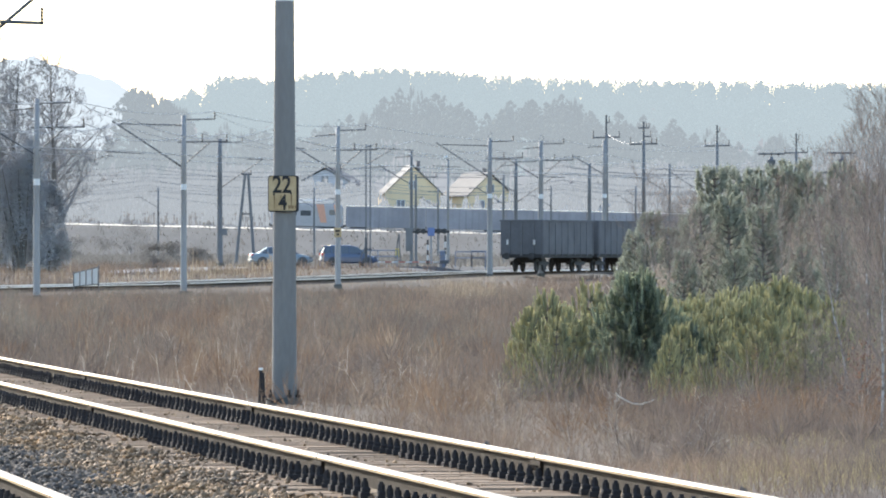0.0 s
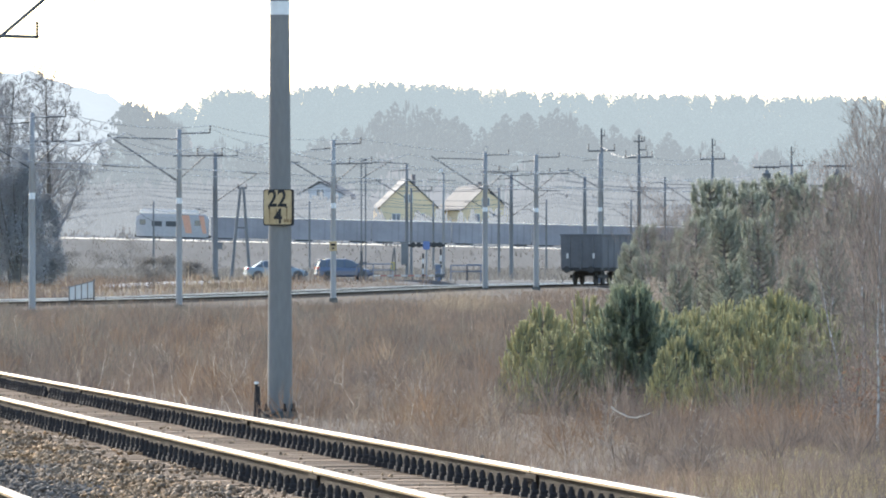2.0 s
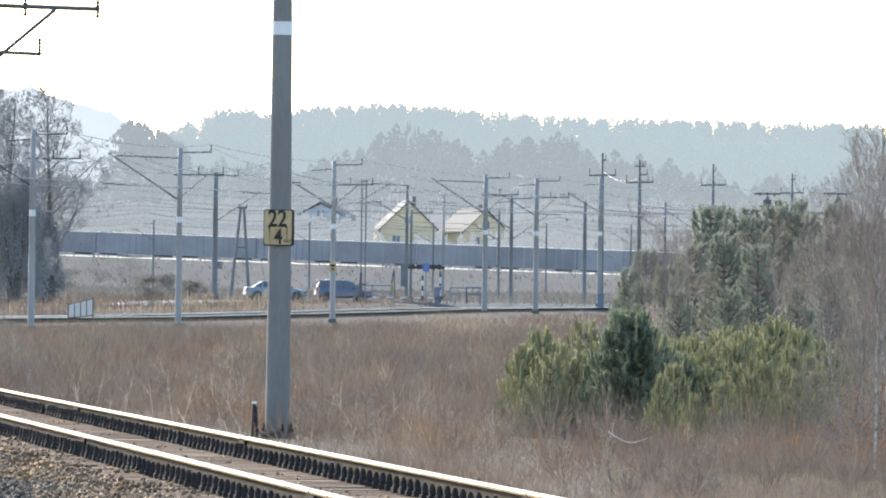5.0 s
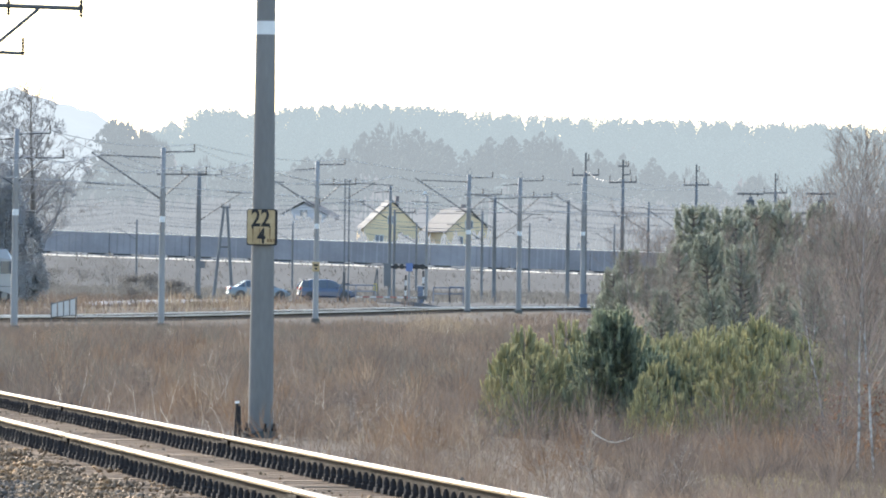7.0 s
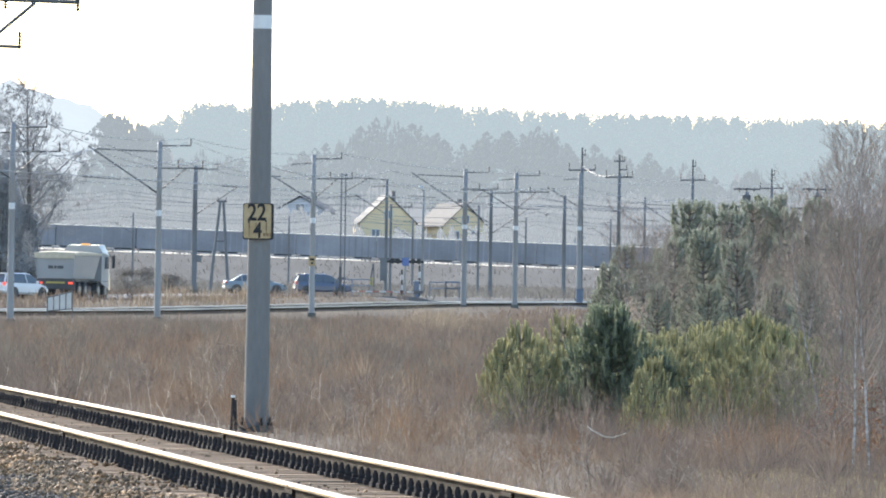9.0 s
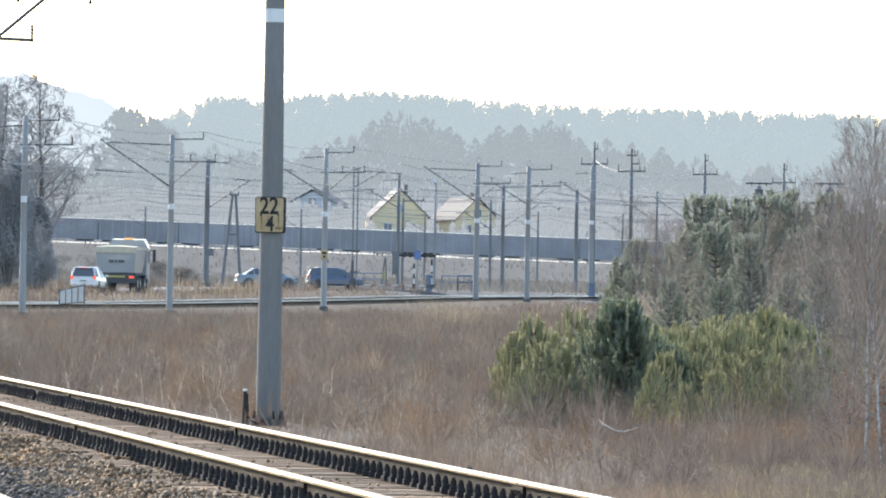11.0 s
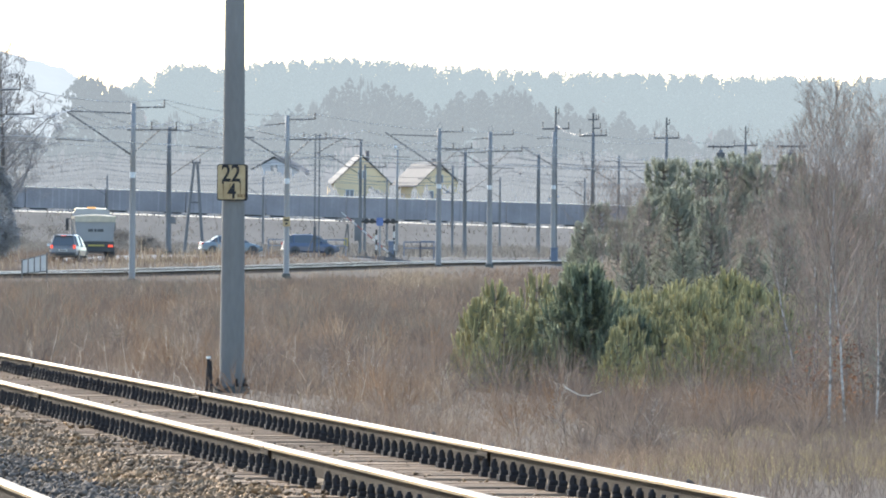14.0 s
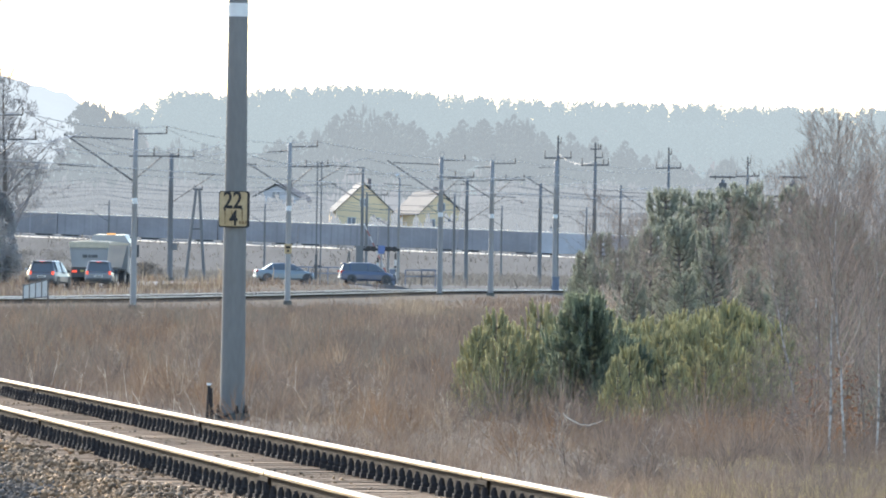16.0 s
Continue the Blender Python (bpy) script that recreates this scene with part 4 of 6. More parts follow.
weeds("reeds", 9000, 520, 640, 1.0, 0.7, 1.5, 0.012, M_STRAW, 26, "tall pale reeds beyond the far line", bend=0.1,
      where=lambda x, y, r: (np.sin(x * 0.5 + 2.0) + r.normal(0, 0.4, len(x)) > 0.2) & (x < far_track_x(y) - 8.5) & (x > far_track_x(y) - 17))
weeds("reeds", 6000, 440, 560, 1.0, 0.6, 1.3, 0.012, M_STRAW, 27, "tall pale reeds beside the far line", bend=0.1,
      where=lambda x, y, r: (x < far_track_x(y) - 8.2) & (x > far_track_x(y) - 12))


# pale stem colour stands in for glints of sun over the field
M_GLINT = leafy(material("glint_stems", (0.62, 0.58, 0.50), 0.6, vary=0.2, bump=0, per_island=0.2, spec=0.4), 0.5)
weeds("pale_stems", 1500, 110, 330, 1.1, 0.5, 1.0, 0.003, M_GLINT, 35, "scattered stems coloured pale as sun glints among the weeds", bend=0.3, branches=3)

ROAD = [(-60, 545), (-40, 548), (-27, 556), (-20.5, 574), (-17.5, 610), (-12, 640), (-4, 652), (8, 655), (40, 662)]


def road_gap(x, y):
    """Distance from the road's middle line."""
    best = np.full(np.shape(x), 1e9)
    for (ax, ay), (bx, by) in zip(ROAD, ROAD[1:]):
        dx, dy = bx - ax, by - ay
        t = np.clip(((x - ax) * dx + (y - ay) * dy) / (dx * dx + dy * dy), 0, 1)
        best = np.minimum(best, np.hypot(x - ax - t * dx, y - ay - t * dy))
    return best


M_GREYGRASS = leafy(material("grey_dead_grass", (0.22, 0.21, 0.195), 0.95, vary=0.25, scale=0.2, fine=1, bump=0, per_island=0.3, spec=0.1), 0.4)
# M_CREST is near-white to paint the bright line along the embankment
M_CREST = leafy(material("bright_line_grass", (0.88, 0.86, 0.80), 0.9, vary=0.1, scale=0.5, fine=3, bump=0, per_island=0.1, spec=0.1), 0.85)
weeds("dry_grass", 30000, 650, 1392, 0.85, 0.4, 1.1, 0.02, M_GREYGRASS, 28, "dull dead grass on the waste ground", where=lambda x, y, r: road_gap(x, y) > 4.0)


M_RUSTBUSH = leafy(material("rusty_brush", (0.215, 0.145, 0.097), 0.95, vary=0.3, scale=0.4, fine=2, bump=0, per_island=0.3, spec=0.1), 0.4)
M_MAUVE = leafy(material("mauve_grey_brush", (0.175, 0.148, 0.13), 0.95, vary=0.3, scale=0.4, fine=2, bump=0, per_island=0.3, spec=0.1), 0.4)


M_OLIVE = leafy(material("olive_grey_brush", (0.175, 0.165, 0.145), 0.95, vary=0.3, scale=0.4, fine=2, bump=0, per_island=0.3, spec=0.1), 0.4)
M_YGRASS = leafy(material("yellow_olive_grass", (0.36, 0.30, 0.175), 0.95, vary=0.3, scale=0.8, fine=4, bump=0, second=(0.27, 0.24, 0.13), per_island=0.35, spec=0.1), 0.4)
weeds("dry_grass", 16000, 72, 94, 1.0, 0.16, 0.42, 0.0045, M_YGRASS, 37, "yellow-olive tufted grass beyond the track", bend=0.4,
      where=lambda x, y, r: (x > 0.030 * y + r.normal(0, 0.3, len(x))) & (np.sin(x * 3.1 + y) + r.normal(0, 0.7, len(x)) > -0.5))
weeds("reeds", 5200, 366, 400, 1.0, 1.1, 1.9, 0.007, M_STRAW, 38, "feathery pale reed patch in the field", bend=0.12, branches=4,
      where=lambda x, y, r: np.abs(x - 0.9 + r.normal(0, 0.5, len(x))) < 1.1)


def brush(name, mat, n, per, y0, y1, power, size, seed, label, where=None, width=0.0045):
    """Rounded mounds of tangled dead stems."""
    rng = np.random.default_rng(seed)
    y = y0 + (y1 - y0) * rng.random(n) ** power
    x = rng.uniform(-1, 1, n) * 0.064 * y
    p = (x - near_rail_x(y)) / TRACK_LEN
    keep = (p > 2.6) & (np.abs(x - far_track_x(y) + 2.7) > 8.0)
    if where is not None:
        keep &= where(x, y, rng)
    x, y = x[keep], y[keep]
    m = len(x)
    s = rng.uniform(size[0], size[1], m)
    base = np.stack([x, y, ground_z(x, y) - 0.05], 1)
    k = m * per
    own = np.repeat(np.arange(m), per)
    a, e = rng.uniform(0, 6.283, k), np.arcsin(rng.uniform(0.25, 1.0, k))
    way = np.stack([np.cos(a) * np.cos(e) * 1.1, np.sin(a) * np.cos(e) * 1.1, np.sin(e)], 1)
    r0, r1 = rng.uniform(0.1, 0.65, k), rng.uniform(0.75, 1.1, k)
    jit = rng.normal(0, 0.12, (k, 3))
    o = base[own] + way * (r0 * s[own])[:, None]
    tip = base[own] + (way + jit) * (r1 * s[own])[:, None]
    w = width * (0.6 + 0.8 * rng.random(k)) * (0.6 + y[own] / 220.0)
    side = np.stack([np.cos(a + 1.57) * w, np.sin(a + 1.57) * w * 0.3, np.zeros(k) + w * 0.3], 1)
    v = np.stack([o - side, o + side, tip], 1).reshape(-1, 3)
    ob = big_mesh(name, v, np.arange(len(v)).reshape(-1, 3), mat)
    return tagged(ob, label, "brush", kind="stuff")


patchy = lambda x, y, r: np.sin(x * 0.55 + 2.1 * np.sin(y * 0.035)) + np.sin(y * 0.047 + x * 0.2) + r.normal(0, 0.4, len(x)) > 0.0
brush("dead_brush", M_RUSTBUSH, 700, 90, 96, 330, 1.1, (0.35, 0.85), 131, "rounded rusty-brown clumps of dead brush", width=0.0035)
brush("dead_brush", M_OLIVE, 700, 110, 150, 430, 1.0, (0.5, 1.2), 135, "dark olive-grey clumps of tangled brush", where=patchy, width=0.004)
brush("dead_brush", M_MAUVE, 1100, 120, 110, 460, 1.0, (0.45, 1.1), 132, "rounded mauve-grey clumps of dead brush")
brush("dead_brush", M_STRAW, 160, 60, 120, 420, 1.0, (0.3, 0.7), 133, "pale straw-coloured clumps of dead grass")
brush("dead_brush", M_MAUVE, 420, 110, 88, 124, 1.0, (0.22, 0.6), 134, "grey leafless brush in front of the pines", where=lambda x, y, r: x > 0.02 * y)


def tube_arrays(a, b, r0, r1, seg=4):
    d = b - a
    L = np.linalg.norm(d) + 1e-9
    d = d / L
    u = np.cross(d, (0, 0, 1.0) if abs(d[2]) < 0.9 else (1.0, 0, 0))
    u /= np.linalg.norm(u)
    w = np.cross(d, u)
    ang = np.arange(seg) * 2 * math.pi / seg
    ring = np.cos(ang)[:, None] * u + np.sin(ang)[:, None] * w
    v = np.concatenate([a + ring * r0, b + ring * r1])
    f = np.array([(i, (i + 1) % seg, seg + (i + 1) % seg) for i in range(seg)] + [(i, seg + (i + 1) % seg, seg + i) for i in range(seg)])
    return v, f


def tube_path(pts, radii, seg=7):
    """One welded tube through pts."""
    ang = np.arange(seg) * 2 * math.pi / seg
    ring = np.stack([np.cos(ang), np.sin(ang), np.zeros(seg)], 1)
    v = np.concatenate([np.asarray(p) + ring * r for p, r in zip(pts, radii)])
    f = []
    for i in range(len(pts) - 1):
        for k in range(seg):
            a, b = i * seg + k, i * seg + (k + 1) % seg
            f += [(a, b, b + seg), (a, b + seg, a + seg)]
    return v, np.array(f)


class Pile:
    def __init__(self):
        self.v, self.f, self.n = [], [], 0

    def add(self, v, f):
        self.v.append(v)
        self.f.append(f + self.n)
        self.n += len(v)

    def link(self, name, mat, parent, label=""):
        ob = big_mesh(name, np.concatenate(self.v), np.concatenate(self.f), mat)
        ob.parent = parent
        if label:
            tagged(ob, label)
        return ob


def limb(pile, rng, start, way, length, r, depth, spread, tips, up=0.1, seg_n=4, kids=(3, 5), wander=0.12, minr=0.003):
    """A tapering, wandering limb that forks."""
    p, d = np.array(start, float), np.array(way, float)
    for i in range(seg_n):
        d = d + rng.normal(0, wander, 3) + (0, 0, up)
        d /= np.linalg.norm(d)
        q = p + d * length / seg_n
        r0, r1 = r * (1 - 0.75 * i / seg_n), r * (1 - 0.75 * (i + 1) / seg_n)
        pile.add(*tube_arrays(p, q, max(r0, minr), max(r1, minr), 5 if r > 0.04 else 3))
        if depth > 0 and (i > 0 or depth > 2):
            for _ in range(rng.integers(kids[0], kids[1] + 1) if i < seg_n else 1):
                side = rng.normal(0, 1, 3)
                side -= d * side.dot(d)
                side /= np.linalg.norm(side) + 1e-9
                w = d * (1 - spread * 0.5) + side * spread
                limb(pile, rng, p + (q - p) * rng.random(), w / np.linalg.norm(w), length * rng.uniform(0.35, 0.6) * (1 - 0.12 * i), r1 * 0.55, depth - 1, spread, tips, up, 3, kids, wander, minr)
        p = q
    if depth == 0:
        tips.append(p)


def bare_tree(seed, h, r, depth, spread, mat_trunk, label, category="tree", name="bare_tree", kids=(2, 3), minr=0.004, lean=0.04, low=0.25, group="", first=16, twig=M_TWIG):
    """Trunk part and crown-of-twigs part."""
    rng = np.random.default_rng(seed)
    t = thing(name, 0, 0, 0, label, category, group)
    trunk, crown, tips = Pile(), Pile(), []
    p, d = np.array((0, 0, -0.1)), np.array((rng.normal(0, lean), rng.normal(0, lean), 1.0))
    n = 10
    pts = [p]
    for i in range(n):
        d = d * 0.8 + rng.normal(0, lean, 3)
        d[2] = 1.0
        q = p + d / np.linalg.norm(d) * h / n
        p = q
        pts.append(p)
    for k in range(first):
        s = low + (0.97 - low) * (k + rng.random()) / first
        i = min(int(s * n), n - 1)
        o = pts[i] + (pts[i + 1] - pts[i]) * (s * n - i)
        a = rng.uniform(0, 6.283)
        w = np.array((math.cos(a) * spread, math.sin(a) * spread, 0.75))
        limb(crown, rng, o, w / np.linalg.norm(w), h * (0.42 * (1 - s) + 0.12), r * (1 - 0.9 * s) * 0.5, depth, spread, tips, 0.07, 4, kids, 0.1, minr)
    trunk.add(*tube_path(pts, [r * (1 - 0.93 * i / n) for i in range(n + 1)]))
    trunk.link("trunk", mat_trunk, t)
    crown.link("crown", twig, t, "bare thin twigs")
    return t, tips


def needles(pile, rng, a, b, n, length, width):
    """Bottlebrush of needles round a shoot from a to b."""
    a, b = np.asarray(a, float), np.asarray(b, float)
    d = b - a
    L = np.linalg.norm(d)
    d = d / L
    t = rng.random((n, 1))
    o = a + (b - a) * t
    side = rng.normal(0, 1, (n, 3))
    side -= d * (side @ d)[:, None]
    side /= np.linalg.norm(side, axis=1)[:, None]
    way = side * 0.75 + d * 0.75
    tip = o + way * length * rng.uniform(0.7, 1.15, (n, 1))
    across = np.cross(way, rng.normal(0, 1, (n, 3)))
    across /= np.linalg.norm(across, axis=1)[:, None]
    v = np.stack([o - across * width, o + across * width, tip], 1).reshape(-1, 3)
    pile.add(v, np.arange(3 * n).reshape(-1, 3))


def pine(seed, h, mat, label, width=0.42, whorls=7, low=0.06, nl=0.075, nw=0.0035, per=26, shoots=5, group="", candle=0.2, candle_mat=None):
    """Pine: whorls of rising branches, each ending in upright brush-like shoots."""
    rng = np.random.default_rng(seed)
    t = thing("pine", 0, 0, 0, label, "pine tree", group)
    wood, leaf, tipsy = Pile(), Pile(), Pile()
    wood.add(*tube_arrays(np.array((0, 0, -0.1)), np.array((0, 0, h * 0.97)), h * 0.02, h * 0.005, 6))
    needles(tipsy, rng, (0, 0, h - candle * 1.3), (0, 0, h), per * 2, nl * 0.8, nw)
    for k in range(whorls):
        s = low + (0.93 - low) * k / (whorls - 1)
        z = h * s
        m = rng.integers(5, 8)
        reach = h * width * (1 - s) ** 0.75 * rng.uniform(0.8, 1.1) + h * 0.05
        a0 = rng.uniform(0, 6.283)
        for j in range(m):
            a = a0 + j * 6.283 / m + rng.normal(0, 0.2)
            out = np.array((math.cos(a), math.sin(a), 0))
            r = reach * rng.uniform(0.7, 1.15)
            p0 = np.array((0, 0, z))
            p1 = p0 + out * r * 0.6 + (0, 0, r * 0.22)
            p2 = p0 + out * r + (0, 0, r * 0.55)
            for u, v, w0 in ((p0, p1, 0.012), (p1, p2, 0.007)):
                wood.add(*tube_arrays(u, v, h * w0 * 0.6, h * w0 * 0.35, 3))
            needles(leaf, rng, p1, p2, int(per * 1.5), nl, nw)
            needles(leaf, rng, p0 + (p1 - p0) * 0.4, p1, per, nl, nw)
            for q in range(shoots):
                f = rng.uniform(0.3, 1.0)
                o = p1 + (p2 - p1) * (f * 1.4 - 0.4) if f > 0.4 else p0 + (p1 - p0) * (0.4 + f)
                sw = np.array((rng.normal(0, 0.11), rng.normal(0, 0.11), 1.0)) + out * 0.14
                sw /= np.linalg.norm(sw)
                tip = o + sw * candle * rng.uniform(0.6, 1.25)
                if candle_mat:
                    o = o + (tip - o) * 0.15
                    tipsy.add(*tube_arrays(o, tip, 0.017, 0.012, 5))
                    needles(tipsy, rng, o, tip, per // 2, nl * 0.55, nw * 0.9)
                else:
                    needles(tipsy, rng, o, tip, per, nl, nw)
    wood.link("trunk", M_BARK, t)
    leaf.link("crown", mat, t)
    tipsy.link("new_growth", candle_mat or mat, t, "upright young shoots")
    return t


def stand(proto, x, y, turn, scale=1.0, drop=0.05):
    c = copy_thing(proto, pose(x, y, float(ground_z(x, y)) - drop, 0, 0, turn))
    c.scale = (scale, scale, scale)
    return c


def place_first(proto, x, y, scale=1.0):
    proto.matrix_basis = pose(x, y, float(ground_z(x, y)) - 0.05)
    proto.scale = (scale, scale, scale)


# young pine thicket: x, y, height
YOUNG = "bushy yellow-green young pine with upright candles"
young = [pine(31 + k, 1.5, M_NEEDLE, YOUNG, 0.33, 11, 0.03, 0.055, 0.0048, 30, 5, "young pines", 0.22, M_CANDLE) for k in range(3)]
dark = pine(41, 1.7, M_NEEDLE_DARK, "dense dark blue-green young pine", 0.47, 20, 0.03, 0.085, 0.0075, 70, 6, "young pines", 0.2, M_NEEDLE)
spots = []
rng = random.Random(5)
for k, (u, top, d) in enumerate([(940, 560, 127), (968, 535, 128), (1000, 560, 131), (1046, 520, 134), (1075, 558, 131), (1160, 560, 128), (1192, 552, 130),
                                 (1185, 610, 121), (1225, 575, 127), (1262, 560, 130), (1295, 545, 133), (1330, 538, 135), (1352, 530, 138), (1384, 512, 137),
                                 (1425, 530, 136), (1462, 540, 138), (1500, 545, 140), (1290, 620, 122), (1340, 600, 126), (1400, 590, 128), (1455, 600, 130), (1540, 560, 140),
                                 (950, 620, 122), (1240, 640, 119), (1590, 560, 142), (1640, 550, 144),
                                 (925, 590, 130), (985, 575, 126), (1020, 585, 127), (1050, 575, 129), (1130, 545, 136), (1175, 545, 138), (1210, 550, 136), (1245, 545, 138), (1280, 540, 140),
                                 (1310, 555, 131), (1370, 550, 131), (1410, 560, 132), (1440, 570, 133), (1480, 565, 134), (1515, 570, 136), (1205, 590, 124), (1265, 590, 125), (1320, 590, 127),
                                 (1365, 585, 127), (1425, 600, 127), (1340, 522, 144), (1395, 520, 145), (1230, 535, 146), (1160, 528, 147), (1290, 528, 147)]):
    x = (u - 784) / 16000 * d
    spots.append((x, d, (CAM_HEIGHT + (459 - top) / 16000 * d) - float(ground_z(x, d)) + 0.05))
for k, (x, y, h) in enumerate(spots):
    if k < 3:
        place_first(young[k], x, y, h / 1.5)
    else:
        stand(young[k % 3], x, y, rng.uniform(0, 360), h / 1.5)
place_first(dark, 2.71, 126, 1.78 / 1.7)
stand(dark, 3.29, 125, 70, 0.72)

# taller pines and bare saplings behind
# thicket pines get a paler needle colour, standing in for haze
M_PINE_FAR = leafy(material("haze_lightened_pine_needles", (0.345, 0.365, 0.295), 0.8, vary=0.2, scale=0.6, fine=3, bump=0, second=(0.30, 0.32, 0.26), per_island=0.3, spec=0.2), 0.4)
TALL = "slender dull-green pine in the winter thicket"
tall = [pine(51 + k, 5.0, M_PINE_FAR, TALL, 0.23, 22, 0.10, 0.11, 0.007, 30, 8, "pines of the thicket", 0.2) for k in range(2)]
for k, (u, top, d) in enumerate([(1265, 292, 205), (1316, 298, 210), (1376, 290, 205), (1408, 284, 215), (1340, 310, 195), (1430, 305, 205),
                                 (1152, 372, 210), (1130, 420, 202), (1185, 400, 208), (1220, 380, 215), (1490, 285, 205), (1530, 320, 195), (1590, 330, 185), (1110, 455, 195), (1240, 360, 190), (1290, 345, 186), (1350, 360, 184), (1440, 350, 186), (1210, 440, 176), (1300, 440, 172), (1420, 430, 174), (1480, 400, 180), (1125, 405, 192), (1145, 430, 186)]):
    x = (u - 784) / 16000 * d
    h = CAM_HEIGHT + (459 - top) / 16000 * d - float(ground_z(x, d))
    (place_first(tall[k], x, d, h / 5.0) if k < 2 else stand(tall[k % 2], x, d, rng.uniform(0, 360), h / 5.0))

saps = [bare_tree(61 + k, 4.0, 0.035, 2, 0.55, M_BARK, "thin bare grey-brown sapling in a thicket", "sapling", "bare_sapling", (2, 3), 0.003, 0.04, 0.08, "bare saplings", 22)[0] for k in range(3)]
sap_rng = random.Random(8)
n_sap = 0
for k in range(36):
    u = sap_rng.uniform(1100, 1680)
    d = sap_rng.uniform(222, 285)
    top = max(300, 460 - (u - 1100) * 0.9 if u < 1250 else 335) + sap_rng.uniform(-10, 70)
    x = (u - 784) / 16000 * d
    h = CAM_HEIGHT + (459 - top) / 16000 * d - float(ground_z(x, d))
    if n_sap < 3:
        place_first(saps[n_sap], x, d, h / 4.0)
    else:
        stand(saps[n_sap % 3], x, d, sap_rng.uniform(0, 360), h / 4.0)
    n_sap += 1

# birches
birches = [bare_tree(71 + k, 4.6, 0.021, 2, 0.42, M_BIRCH, "young birch with a white trunk and fine bare twigs", "birch tree", "birch", (2, 3), 0.0018, 0.07, 0.22, "birches", 30, M_BIRCHTWIG)[0] for k in range(3)]
for k, (u, top, d) in enumerate([(1561, 175, 96), (1588, 160, 95), (1191, 305, 175), (1381, 320, 172), (1204, 335, 180), (1505, 260, 122), (1645, 240, 97), (1470, 300, 145), (1610, 200, 108),
                                 (1535, 215, 116), (1680, 160, 104), (1255, 350, 185), (1330, 340, 188)]):
    x = (u - 784) / 16000 * d
    h = CAM_HEIGHT + (459 - top) / 16000 * d - float(ground_z(x, d))
    (place_first(birches[k], x, d, h / 4.6) if k < 3 else stand(birches[k % 3], x, d, rng.uniform(0, 360), h / 4.6))


near_saps = [bare_tree(161 + k, 2.4, 0.016, 3, 0.75, M_BARK, "twiggy brown bare sapling under the birches", "sapling", "bare_sapling", (1, 2), 0.0016, 0.05, 0.05, "saplings under the birches", 22, M_BIRCHTWIG)[0] for k in range(2)]
for k, (u, top, d) in enumerate([(1515, 400, 108), (1560, 380, 106), (1605, 370, 108), (1540, 470, 103), (1585, 460, 101), (1640, 400, 104), (1490, 480, 112), (1675, 380, 106), (1625, 480, 100), (1530, 560, 100), (1460, 540, 114)]):
    x = (u - 784) / 16000 * d
    h = CAM_HEIGHT + (459 - top) / 16000 * d - float(ground_z(x, d))
    (place_first(near_saps[k], x, d, h / 2.4) if k < 2 else stand(near_saps[k % 2], x, d, rng.uniform(0, 360), h / 2.4))
stand(tall[0], 6.12, 112, 40, 0.52)
stand(tall[1], 6.5, 116, 140, 0.56)


def leaf_cloud(name, mat, centre, size, n, leaf, seed, label, category, thin=0.6):
    """Loose cloud of small leaves round hidden stems."""
    r = np.random.default_rng(seed)
    t = thing(name, *centre, label, category)
    stems = Pile()
    for k in range(9 if size[2] > 3 else 1):
        tip = np.array((r.normal(0, 0.35) * size[0], r.normal(0, 0.35) * size[1], size[2] * r.uniform(0.6, 1.0)))
        stems.add(*tube_arrays(np.array((r.normal(0, 0.1), 0, -0.3)), tip, 0.012 * size[2], 0.003 * size[2], 4))
    stems.link("stem", M_BARK, t)
    m = 40
    hubs = np.stack([r.normal(0, 0.42, m) * size[0], r.normal(0, 0.42, m) * size[1], r.uniform(0.05, 1.0, m) ** 0.9 * size[2]], 1)
    taper = 1 - 0.55 * (hubs[:, 2] / size[2]) ** 2
    hubs[:, :2] *= taper[:, None]
    o = hubs[r.integers(0, m, n)] + r.normal(0, 0.13, (n, 3)) * np.array((size[0], size[1], size[2] * 0.6))
    o[:, 2] = np.clip(o[:, 2], 0.0, size[2] * 1.08)
    a, b = r.normal(0, 1, (n, 3)), r.normal(0, 1, (n, 3))
    a /= np.linalg.norm(a, axis=1)[:, None]
    b /= np.linalg.norm(b, axis=1)[:, None]
    s = leaf * r.uniform(0.6, 1.3, (n, 1))
    v = np.stack([o - a * s, o + b * s * thin, o + a * s, o - b * s * thin], 1).reshape(-1, 3)
    ob = big_mesh("leaves", v, np.arange(4 * n).reshape(-1, 4), mat)
    ob.parent = t
    return t


leaf_cloud("oak_sapling", M_OAKLEAF, (4.98, 100, -0.1), (0.40, 0.3, 1.15), 520, 0.024, 81, "oak sapling still holding rusty dead leaves", "oak sapling")
leaf_cloud("oak_sapling", M_OAKLEAF, (4.75, 103, -0.1), (0.35, 0.3, 0.9), 260, 0.024, 82, "oak sapling still holding rusty dead leaves", "oak sapling")

# big clump of trees beyond the far line
for k, (u, top, d, r, s) in enumerate([(30, 118, 585, 0.3, 91), (95, 112, 592, 0.26, 92), (-60, 125, 580, 0.3, 93), (-160, 130, 590, 0.3, 94)]):
    x = (u - 784) / 16000 * d
    z = float(ground_z(x, d))
    h = CAM_HEIGHT + (459 - top) / 16000 * d - z
    t, _ = bare_tree(s, h, r, 3, 0.75, M_BARK, "large bare spreading tree with dense fine twigs", "tree", "bare_tree", (2, 3), 0.010, 0.04, 0.16, "big bare trees", 24, M_FARTWIG)
    t.matrix_basis = pose(x, d, z, 0, 0, 40 * k)
